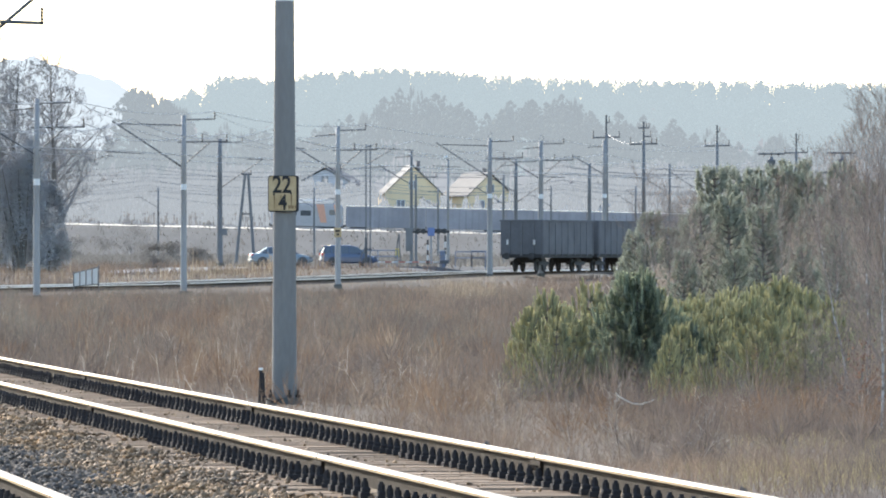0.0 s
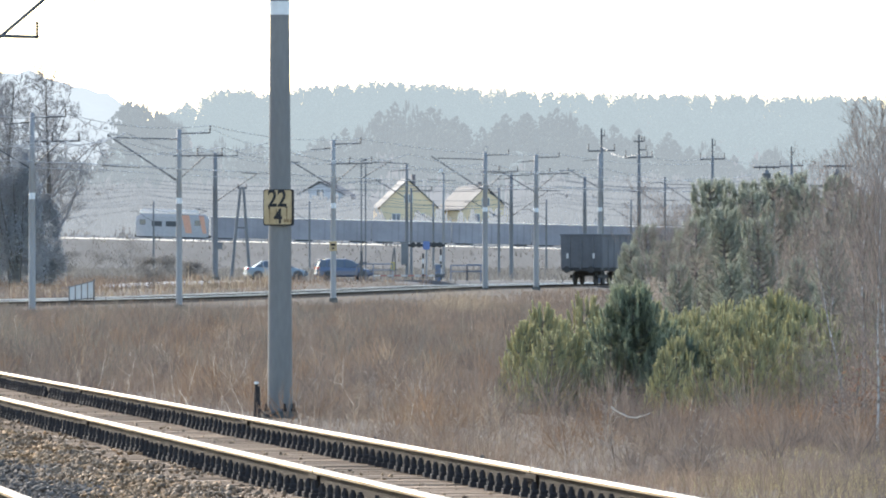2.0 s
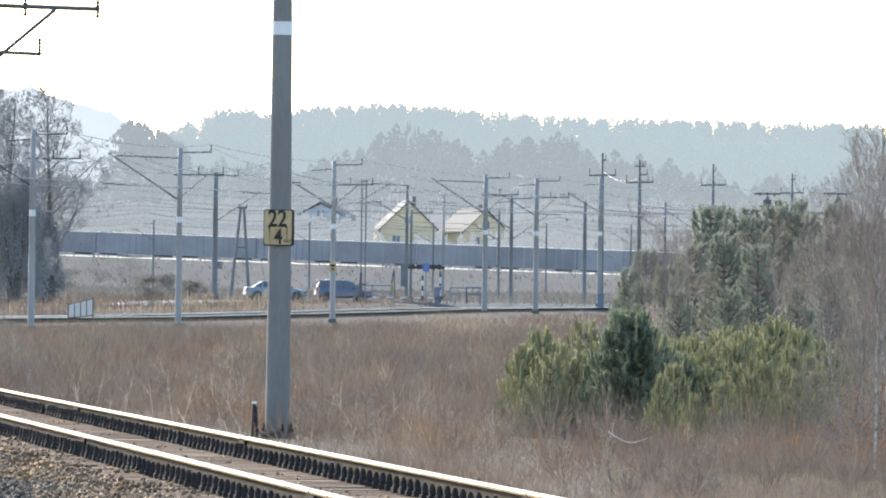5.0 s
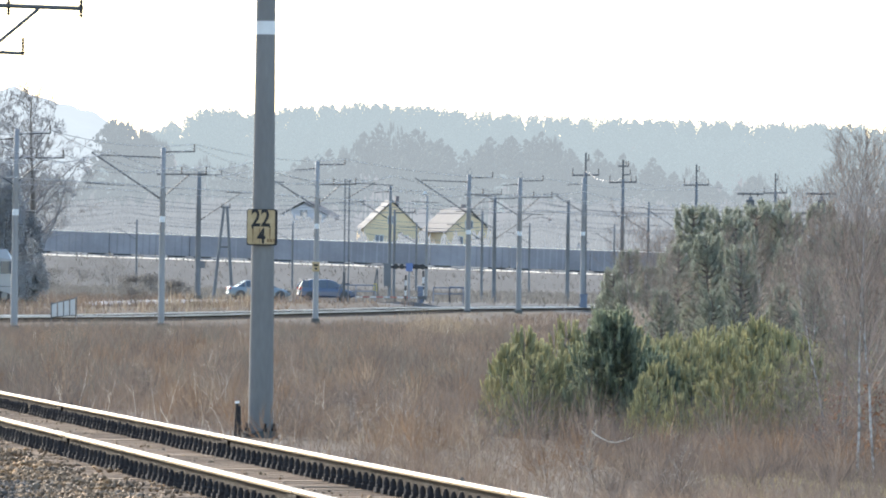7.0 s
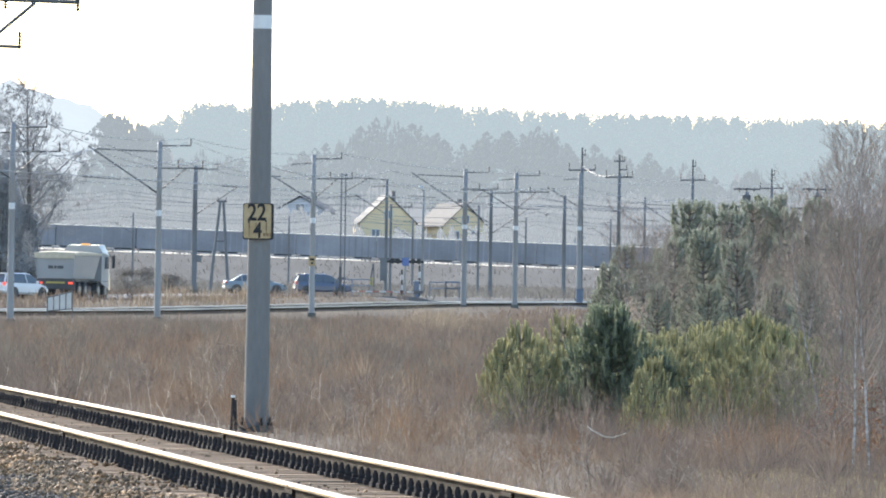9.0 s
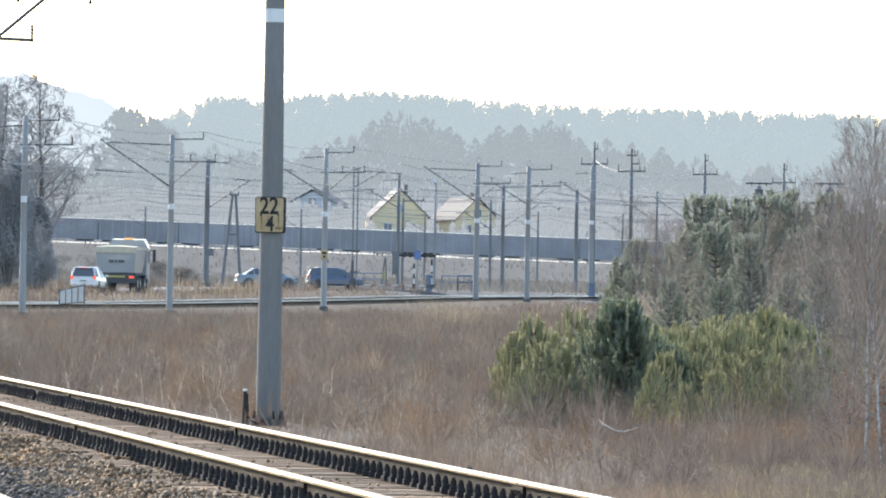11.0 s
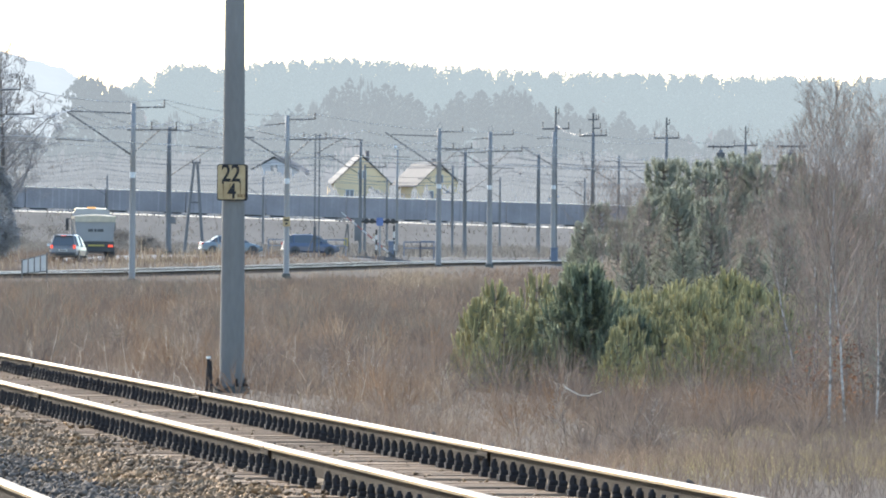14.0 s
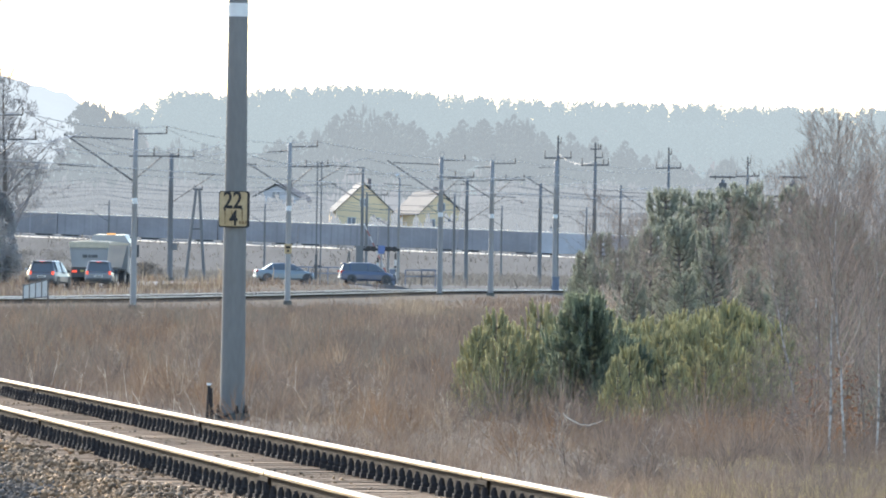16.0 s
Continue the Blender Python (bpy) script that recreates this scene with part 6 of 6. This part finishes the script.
def dump_truck():
    t = thing("dump_truck", 0, 0, 0, "white dump truck with a covered tipper body and amber beacon", "truck")
    bm = bmesh.new()
    for s in (-1, 1):
        box(bm, s * 0.42 - 0.07, s * 0.42 + 0.07, -3.7, 3.7, 0.75, 1.0, 0.01)
    part("chassis", bm, M_TRIM, t)
    # tipper: tub narrower at the bottom
    rings = [[(-1.08, -4.0, 1.22), (1.08, -4.0, 1.22), (1.25, -4.2, 2.72), (-1.25, -4.2, 2.72)], [(-1.08, 0.9, 1.22), (1.08, 0.9, 1.22), (1.25, 1.75, 2.72), (-1.25, 1.75, 2.72)]]
    loft("tipper_body", rings, P_TRUCK, t, "pale grey-white tipper body")
    for x in (-1.25, 1.25):
        bm = bmesh.new()
        box(bm, x - 0.04, x + 0.04, -4.22, 1.8, 2.68, 2.78, 0.02)
        part("top_rail", bm, P_TRUCK, t)
    for s in (-1, 1):
        bm = bmesh.new()
        rod(bm, (s * 1.1, -4.04, 1.22), (s * 1.26, -4.23, 2.72), 0.05, seg=4)
        part("rib", bm, P_TRUCK, t)
    bm = bmesh.new()
    for y, dz in ((-4.25, -0.03), (-3.2, 0.05), (-0.8, 0.04), (1.8, 0.0)):
        for px, pz in ((-1.31, 2.66), (1.31, 2.66), (-1.3, 2.79), (-0.7, 2.85), (0, 2.88), (0.7, 2.85), (1.3, 2.79)):
            bm.verts.new((px, y, pz + dz))
    bmesh.ops.convex_hull(bm, input=bm.verts[:])
    M_TARP = material("cream_tarpaulin", (0.62, 0.55, 0.42), 0.8, vary=0.15)
    part("tarpaulin", bm, M_TARP, t, "cream tarpaulin cover")
    bm = bmesh.new()
    for px, pz in ((-1.3, 2.8), (1.3, 2.8), (-1.28, 2.45), (1.28, 2.45), (-0.8, 2.62), (0.8, 2.62)):
        for y in (-4.27, -4.31):
            bm.verts.new((px, y + (2.8 - pz) * 0.12, pz))
    bmesh.ops.convex_hull(bm, input=bm.verts[:])
    part("tarpaulin_flap", bm, M_TARP, t, "cream flap over the tailgate")
    for k, (x, w) in enumerate(((-0.28, 0.3), (0.02, 0.14), (0.34, 0.38))):
        bm = bmesh.new()
        box(bm, x - w / 2, x + w / 2, -4.14, -4.08, 1.82, 2.0)
        part("writing_bar", bm, M_STEEL, t)
    bm = bmesh.new()
    box(bm, -1.22, 1.22, -3.95, -3.75, 0.55, 1.2, 0.03)
    part("rear_beam", bm, M_TRIM, t)
    bm = bmesh.new()
    box(bm, -0.6, 0.6, -4.02, -3.96, 0.9, 1.02, 0.01)
    part("reflector_board", bm, M_YPOLE, t, "yellow reflector board")
    for s in (-1, 1):
        bm = bmesh.new()
        box(bm, s * 0.98 - 0.15, s * 0.98 + 0.15, -4.02, -3.95, 0.86, 1.0, 0.01)
        part("tail_lamp", bm, M_BRAKE, t, "red tail lamp")
        for y, r in ((-3.0, 0.5), (-1.65, 0.5), (1.5, 0.5), (3.1, 0.5)):
            wheel(t, s * 1.02, y, r, 0.34 if y > 0 else 0.5)
            bm = bmesh.new()
            box(bm, s * 1.0 - 0.24, s * 1.0 + 0.24, y - 0.55, y + 0.55, 1.04, 1.1, 0.02)
            part("mudguard", bm, M_TRIM, t)
    rings = [[(-1.22, 2.0, 0.95), (1.22, 2.0, 0.95), (1.24, 2.0, 2.9), (1.0, 2.0, 3.3), (-1.0, 2.0, 3.3), (-1.24, 2.0, 2.9)], [(-1.24, 3.6, 0.6), (1.24, 3.6, 0.6), (1.24, 3.6, 2.7), (1.0, 3.4, 3.35), (-1.0, 3.4, 3.35), (-1.24, 3.6, 2.7)],
             [(-1.2, 4.05, 0.45), (1.2, 4.05, 0.45), (1.16, 3.95, 2.5), (0.95, 3.8, 3.0), (-0.95, 3.8, 3.0), (-1.16, 3.95, 2.5)]]
    loft("cab", rings, P_TRUCK, t, "white cab", smooth=False)
    for s in (-1, 1):
        bm = bmesh.new()
        box(bm, s * 1.25 - 0.012, s * 1.25 + 0.012, 2.7, 3.6, 1.85, 2.6, 0.004)
        part("side_window", bm, M_CARGLASS, t)
        bm = bmesh.new()
        box(bm, s * 1.5 - 0.1, s * 1.5 + 0.1, 3.7, 3.8, 1.9, 2.7, 0.03)
        rod(bm, (s * 1.2, 3.75, 2.65), (s * 1.5, 3.75, 2.65), 0.025, seg=6)
        part("mirror", bm, M_TRIM, t)
    bm = bmesh.new()
    box(bm, -1.05, 1.05, 3.98, 4.03, 1.7, 2.5, 0.01)
    part("windscreen", bm, M_CARGLASS, t)
    bm = bmesh.new()
    box(bm, -0.28, 0.28, 2.5, 2.75, 3.3, 3.42, 0.03)
    part("beacon", bm, M_AMBER, t, "amber beacon bar")
    return t


truck = dump_truck()

# ---------------------------------------------------------------- coal wagons on the far line
# wagon black is lightened in its colour to suggest haze
M_WAGON = material("sooty_wagon_steel", (0.135, 0.138, 0.148), 0.8, vary=0.25, scale=0.6, fine=5)
M_BOGIE = material("bogie_steel", (0.05, 0.048, 0.047), 0.8, vary=0.25)


def bogie(parent, y, z=0.0):
    b = new("bogie")
    b.parent = parent
    b.matrix_basis = pose(0, y, z)
    for s in (-1, 1):
        bm = bmesh.new()
        box(bm, s * 1.0 - 0.06, s * 1.0 + 0.06, -1.25, 1.25, 0.45, 0.7, 0.02)
        box(bm, s * 1.0 - 0.09, s * 1.0 + 0.09, -0.35, 0.35, 0.25, 0.5, 0.03)
        part("side_frame", bm, M_BOGIE, b)
        for yy in (-0.9, 0.9):
            bm = bmesh.new()
            rod(bm, (s * 0.68, yy, 0.46), (s * 0.82, yy, 0.46), 0.46, seg=18)
            part("rail_wheel", bm, M_BOGIE, b)
    bm = bmesh.new()
    box(bm, -0.95, 0.95, -0.3, 0.3, 0.6, 0.95, 0.02)
    part("bolster", bm, M_BOGIE, b)


def open_wagon(label):
    w = thing("coal_wagon", 0, 0, 0, label, "freight wagon", "coal wagons")
    L, h0, h1 = 12.8, 1.2, 3.45
    t = 0.06
    for s in (-1, 1):
        bm = bmesh.new()
        box(bm, s * 1.45 - t / 2, s * 1.45 + t / 2, -L / 2, L / 2, h0, h1, 0.01)
        part("side_wall", bm, M_WAGON, w)
        bm = bmesh.new()
        box(bm, -1.42, 1.42, s * (L / 2) - t / 2, s * (L / 2) + t / 2, h0, h1, 0.01)
        part("end_wall", bm, M_WAGON, w)
        bm = bmesh.new()
        box(bm, s * 1.45 - 0.09, s * 1.45 + 0.09, -L / 2 - 0.05, L / 2 + 0.05, h1 - 0.02, h1 + 0.1, 0.02)
        part("top_rail", bm, M_WAGON, w)
        bm = bmesh.new()
        box(bm, -1.5, 1.5, s * L / 2 - 0.09, s * L / 2 + 0.09, h1 - 0.02, h1 + 0.1, 0.02)
        part("top_rail", bm, M_WAGON, w)
        for k in range(9):
            y = -L / 2 + 0.2 + (L - 0.4) * k / 8
            bm = bmesh.new()
            box(bm, s * 1.49 - 0.03, s * 1.49 + 0.03, y - 0.08, y + 0.08, h0 - 0.1, h1, 0.01)
            part("rib", bm, M_WAGON, w)
        for x in (-0.85, 0, 0.85):
            bm = bmesh.new()
            box(bm, x - 0.07, x + 0.07, s * (L / 2 + 0.08) - 0.06, s * (L / 2 + 0.08) + 0.06, h0 - 0.1, h1, 0.01)
            part("rib", bm, M_WAGON, w)
        for x in (-0.88, 0.88):
            bm = bmesh.new()
            rod(bm, (x, s * L / 2, 1.06), (x, s * (L / 2 + 0.55), 1.06), 0.09, seg=10)
            rod(bm, (x, s * (L / 2 + 0.52), 1.06), (x, s * (L / 2 + 0.6), 1.06), 0.24, seg=14)
            part("buffer", bm, M_BOGIE, w)
        bogie(w, s * 4.4)
    bm = bmesh.new()
    box(bm, -1.4, 1.4, -L / 2, L / 2, h0 - 0.25, h0, 0.02)
    part("underframe", bm, M_BOGIE, w)
    return w


coal = [open_wagon("sooty black open coal wagon rolling on the far line")]
for k in range(2):
    coal.append(copy_thing(coal[0], pose(0, 0, 0)))
for s in (-1, 1):
    bm = bmesh.new()
    box(bm, s * 0.95 - 0.07, s * 0.95 + 0.07, -6.58, -6.5, 1.85, 2.2, 0.01)
    part("tail_board", bm, M_WHITE, coal[0], "small pale end-of-train board")

# ---------------------------------------------------------------- freight train on the embankment
# hopper steel is paled, with the haze of distance put into its colour
M_HOPPER = material("haze_lightened_hopper_steel", (0.34, 0.325, 0.34), 0.85, vary=0.18, scale=0.3, fine=3, per_piece=0.12)
M_HOPPER_LIGHT = material("pale_hopper_steel", (0.50, 0.50, 0.53), 0.8, vary=0.15, scale=0.3, fine=3)
# near-white and translucent: sunlight on wagon tops and loco roof, put into colour
M_SUN_EDGE = leafy(material("painted_sunlit_edge", (0.85, 0.84, 0.81), 0.45, 0.0, vary=0.08), 0.6)
M_ORANGE = material("orange_paint", (0.70, 0.36, 0.24), 0.5, vary=0.1)
M_LOCO = material("loco_grey_cream", (0.44, 0.42, 0.42), 0.5, vary=0.12)
WAGON_LEN = 12.4


def hopper(mat, label):
    """Length along x."""
    w = thing("hopper_wagon", 0, 0, 0, label, "freight wagon", "hopper wagons on the embankment")
    L = WAGON_LEN - 0.14
    for s in (-1, 1):
        bm = bmesh.new()
        box(bm, -L / 2, L / 2, s * 1.42 - 0.04, s * 1.42 + 0.04, 0.7, 3.9, 0.01)
        part("side_wall", bm, mat, w)
        bm = bmesh.new()
        box(bm, s * L / 2 - 0.04, s * L / 2 + 0.04, -1.4, 1.4, 1.0, 3.9, 0.01)
        part("end_wall", bm, mat, w)
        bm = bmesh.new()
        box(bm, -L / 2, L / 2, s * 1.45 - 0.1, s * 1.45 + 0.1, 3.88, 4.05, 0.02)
        part("top_rail", bm, M_SUN_EDGE, w, "top edge coloured near-white as if sunlit")
    for k in range(13):
        x = -L / 2 + 0.15 + (L - 0.3) * k / 12
        bm = bmesh.new()
        box(bm, x - 0.12, x + 0.12, -1.5, -1.45, 0.75, 3.88, 0.01)
        part("rib", bm, mat, w)
    bm = bmesh.new()
    box(bm, -L / 2 - 0.3, L / 2 + 0.3, -1.3, 1.3, 0.75, 1.0, 0.02)
    part("underframe", bm, M_BOGIE, w)
    for s in (-1, 1):
        b = new("bogie")
        b.parent = w
        b.matrix_basis = pose(s * 4.2, 0, 0)
        for xx in (-0.9, 0.9):
            bm = bmesh.new()
            rod(bm, (xx, -0.85, 0.46), (xx, 0.85, 0.46), 0.46, seg=14)
            part("wheelset", bm, M_BOGIE, b)
        bm = bmesh.new()
        box(bm, -1.3, 1.3, -1.1, -0.95, 0.4, 0.7, 0.02)
        part("side_frame", bm, M_BOGIE, b)
    return w


def locomotive():
    w = thing("locomotive", 0, 0, 0, "grey-blue locomotive with an orange band and roof coloured as sunlit", "locomotive")
    L = 11.2
    rings = []
    for x, lo, hi, e in ((-L / 2, 0.8, 3.6, 1.35), (-L / 2 + 0.7, 0.7, 4.25, 1.42), (L / 2 - 0.5, 0.7, 4.25, 1.42), (L / 2, 0.8, 3.6, 1.35)):
        rings.append([(x, -e, lo), (x, -e, hi - 0.4), (x, -e * 0.8, hi), (x, e * 0.8, hi), (x, e, hi - 0.4), (x, e, lo)])
    loft("body", rings, M_LOCO, w, smooth=False)
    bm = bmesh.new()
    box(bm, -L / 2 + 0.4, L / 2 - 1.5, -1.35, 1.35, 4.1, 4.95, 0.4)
    part("roof", bm, M_SUN_EDGE, w, "roof coloured near-white for sun glare")
    for x0, x1 in ((2.1, 3.1), (4.75, 5.35)):
        bm = bmesh.new()
        vs = []
        for y in (-1.47, -1.43):
            for a, b in ((x0, 1.3), (x1, 1.3), (x1 - 0.5, 4.1), (x0 - 0.7, 4.1)):
                vs.append(bm.verts.new((a, y, b)))
        bmesh.ops.convex_hull(bm, input=bm.verts[:])
        part("orange_band", bm, M_ORANGE, w, "orange slanting band")
    for x in (-4.6, 3.9):
        bm = bmesh.new()
        box(bm, x - 0.45, x + 0.45, -1.46, -1.42, 2.5, 3.3, 0.02)
        part("cab_window", bm, M_CARGLASS, w)
    for k in range(2):
        bm = bmesh.new()
        box(bm, -3.2 + k * 2.2, -1.6 + k * 2.2, -1.46, -1.42, 2.3, 3.1, 0.02)
        part("grille", bm, M_TRIM, w)
    bm = bmesh.new()
    box(bm, -L / 2 - 0.2, L / 2 + 0.2, -1.3, 1.3, 0.6, 1.0, 0.03)
    part("underframe", bm, M_BOGIE, w)
    for s in (-1, 1):
        b = new("bogie")
        b.parent = w
        b.matrix_basis = pose(s * 3.3, 0, 0)
        for xx in (-1.1, 1.1):
            bm = bmesh.new()
            rod(bm, (xx, -0.85, 0.55), (xx, 0.85, 0.55), 0.55, seg=14)
            part("wheelset", bm, M_BOGIE, b)
        bm = bmesh.new()
        box(bm, -1.7, 1.7, -1.15, -0.95, 0.45, 0.8, 0.02)
        part("side_frame", bm, M_BOGIE, b)
    bm = bmesh.new()
    for a, b in (((3.6, 0, 4.3), (5.3, 0, 4.8)), ((5.3, 0, 4.8), (3.8, 0, 5.05)), ((3.8, -0.8, 5.07), (3.8, 0.8, 5.07)), ((3.4, 0, 5.07), (4.3, 0, 5.07))):
        rod(bm, a, b, 0.05, seg=6)
    part("pantograph", bm, M_STEEL, w)
    return w


BANK_Y = 1400.0
loco = locomotive()
hoppers = [hopper(M_HOPPER, "dark hopper wagon paled for haze with a painted bright top edge")]
for k in range(15):
    hoppers.append(copy_thing(hoppers[0], pose(0, 0, 0)))
pale = hopper(M_HOPPER_LIGHT, "pale grey hopper wagon at the train's tail")
hoppers.append(pale)
for k in range(3):
    hoppers.append(copy_thing(pale, pose(0, 0, 0)))

bank = thing("railway_track", 0, 0, 0, "shining track on the high embankment", "railway track")
tagged(bank, kind="structure")
for s in (-0.75, 0.75):
    rail_mesh("rail", [(float(x), BANK_Y + s, bank_z(float(x))) for x in np.linspace(-140, 140, 40)], bank)
bm = bmesh.new()
v = []
for x in (-200, 200):
    for y, z in ((BANK_Y - 5.3, 0.2), (BANK_Y - 4.7, 0.5), (BANK_Y - 3.6, 0.5), (BANK_Y - 1.9, -0.1), (BANK_Y + 1.9, -0.1), (BANK_Y + 3.6, -0.42)):
        v.append((x, y, bank_z(x) + z))
ob = raw("ballast_bed", v, [(i, i + 6, i + 7, i + 1) for i in range(5)], material("embankment_ballast", (0.30, 0.29, 0.275), 0.9, vary=0.2, scale=0.3, fine=3), bank)
bm.free()


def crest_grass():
    """Added grass strip; its near-white colour draws the embankment's bright edge line."""
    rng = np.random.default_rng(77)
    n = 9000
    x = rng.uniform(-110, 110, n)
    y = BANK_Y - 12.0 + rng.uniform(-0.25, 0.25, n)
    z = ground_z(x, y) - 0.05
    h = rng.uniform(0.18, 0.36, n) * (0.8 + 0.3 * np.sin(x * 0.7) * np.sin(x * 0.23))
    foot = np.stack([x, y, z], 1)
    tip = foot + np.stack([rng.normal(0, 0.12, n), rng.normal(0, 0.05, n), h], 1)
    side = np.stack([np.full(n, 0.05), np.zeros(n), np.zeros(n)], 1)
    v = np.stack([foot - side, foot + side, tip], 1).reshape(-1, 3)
    tagged(big_mesh("dry_grass", v, np.arange(len(v)).reshape(-1, 3), M_CREST), "near-white grass added as the bright line edging the embankment", "dry grass", kind="stuff")


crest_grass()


# ---------------------------------------------------------------- what moves
def motions():
    road = 1.27
    seat = lambda x, y: float(ground_z(x, y)) + 0.07
    # slow freight on the far line: the tail end rolls away towards the thicket
    way = Vector((0.29, 0.957))
    for k, w in enumerate(coal):
        rows = []
        for t in (0, 2, 4, 6, 8, 10, 12, 14, 16):
            s = 8.0 * t + 6.6 + 14.0 * k
            x, y = 4.0 + 1.3 + way.x * s, 618 + way.y * s
            rows.append((t, pose(x, y, 0.93 + 0.0006 * s, 0, 0, -math.degrees(math.atan2(way.x, way.y)))))
        walk(w, rows)
    # freight train on the embankment, running left at 10 m/s
    speed = 10.06
    rear = -15.5                     # tail of the locomotive at the start
    for w, mid in [(loco, rear - 5.6)] + [(h, rear + 0.4 + WAGON_LEN * (i + 0.5)) for i, h in enumerate(hoppers)]:
        rows = []
        for t in (0, 2, 4, 6, 8, 10, 12, 14, 16):
            x = mid - speed * t
            rows.append((t, pose(x, BANK_Y, bank_z(x), 0, math.degrees(math.atan(0.0235)), 0)))
        walk(w, rows)
    # vehicles: time, x, y, heading in degrees to the right of straight away
    def drive(ob, rows, z=None):
        walk(ob, [(t, pose(x, y, seat(x, y) if z is None else z, 0, 0, -h)) for t, x, y, h in rows])
    drive(blue_car, [(0, -6.84, 655.0, 82), (6, -6.84, 655.0, 82), (12.5, -6.84, 655.0, 82), (13, -6.59, 655.0, 82), (13.5, -6.30, 655.0, 82), (14, -5.85, 655.0, 82), (14.5, -5.12, 655.0, 82), (15, -4.13, 655.0, 82), (15.5, -3.03, 655.0, 82), (16, -1.84, 655.0, 82)])
    drive(silver_car, [(0, -11.70, 652.0, 80), (7, -11.70, 652.0, 80), (13.5, -11.70, 652.0, 80), (14, -11.57, 652.0, 80), (14.5, -11.00, 652.0, 80), (15, -10.23, 652.0, 80), (15.5, -9.01, 652.0, 80), (16, -7.74, 652.0, 80)])
    drive(truck, [(0, -60.77, 545.0, 75), (3, -47.32, 547.0, 75), (5, -38.22, 549.0, 70), (6, -33.65, 550.0, 60), (6.8, -29.48, 551.0, 48), (7, -28.47, 551.5, 44), (7.4, -26.13, 553.0, 36), (8, -23.97, 555.0, 26), (8.6, -22.04, 558.0, 18), (9, -21.32, 561.0, 14), (10, -19.99, 565.0, 9), (11.3, -19.09, 570.0, 3), (12, -18.91, 573.0, -2), (13, -18.94, 574.0, -4), (14, -19.01, 575.0, -4), (14.5, -18.96, 575.5, -3), (15, -18.90, 576.0, 0), (15.5, -18.79, 577.0, 5), (16, -18.60, 579.0, 10)])
    drive(white_car, [(0, -64.17, 545.0, 75), (6, -36.99, 546.0, 75), (8, -28.68, 547.0, 60), (9, -24.22, 549.0, 40), (10, -21.91, 553.0, 22), (11.3, -20.65, 558.0, 6), (12, -20.13, 562.0, 2), (12.5, -20.09, 564.0, 0), (13, -20.23, 566.0, -2), (13.5, -20.38, 568.0, -4), (14, -20.66, 571.0, -6), (14.5, -21.27, 575.0, -9), (15, -21.75, 580.0, -11), (15.5, -22.23, 585.0, -12), (16, -22.90, 591.0, -12)])
    drive(grey_car, [(0, -77.51, 543.0, 75), (9, -36.11, 543.0, 75), (11, -28.53, 544.0, 62), (11.5, -26.20, 544.5, 54), (12, -23.84, 545.0, 43), (12.5, -22.43, 547.0, 33), (13, -21.24, 549.0, 20), (13.5, -20.39, 551.0, 13), (14, -19.70, 553.0, 9), (14.5, -19.01, 555.0, 8), (15, -18.56, 557.0, 5), (15.5, -18.34, 559.0, 2), (16, -18.16, 561.0, 1)])
    drive(dark_car, [(0, -90.75, 541.0, 75), (12, -33.95, 541.0, 75), (14, -26.85, 541.0, 60), (15, -23.44, 542.0, 40), (15.5, -21.79, 543.0, 22), (16, -20.64, 545.0, 13)])
    # barrier opens
    bx, by, bz = crossing_barrier.matrix_basis.translation
    walk(crossing_barrier, [(t, pose(bx, by, bz, 0, a, 0)) for t, a in ((0, 0), (6, 0), (11.5, 0), (12.3, 6), (13, 22), (13.5, 32), (14, 40), (15, 52), (16, 65))])


motions()
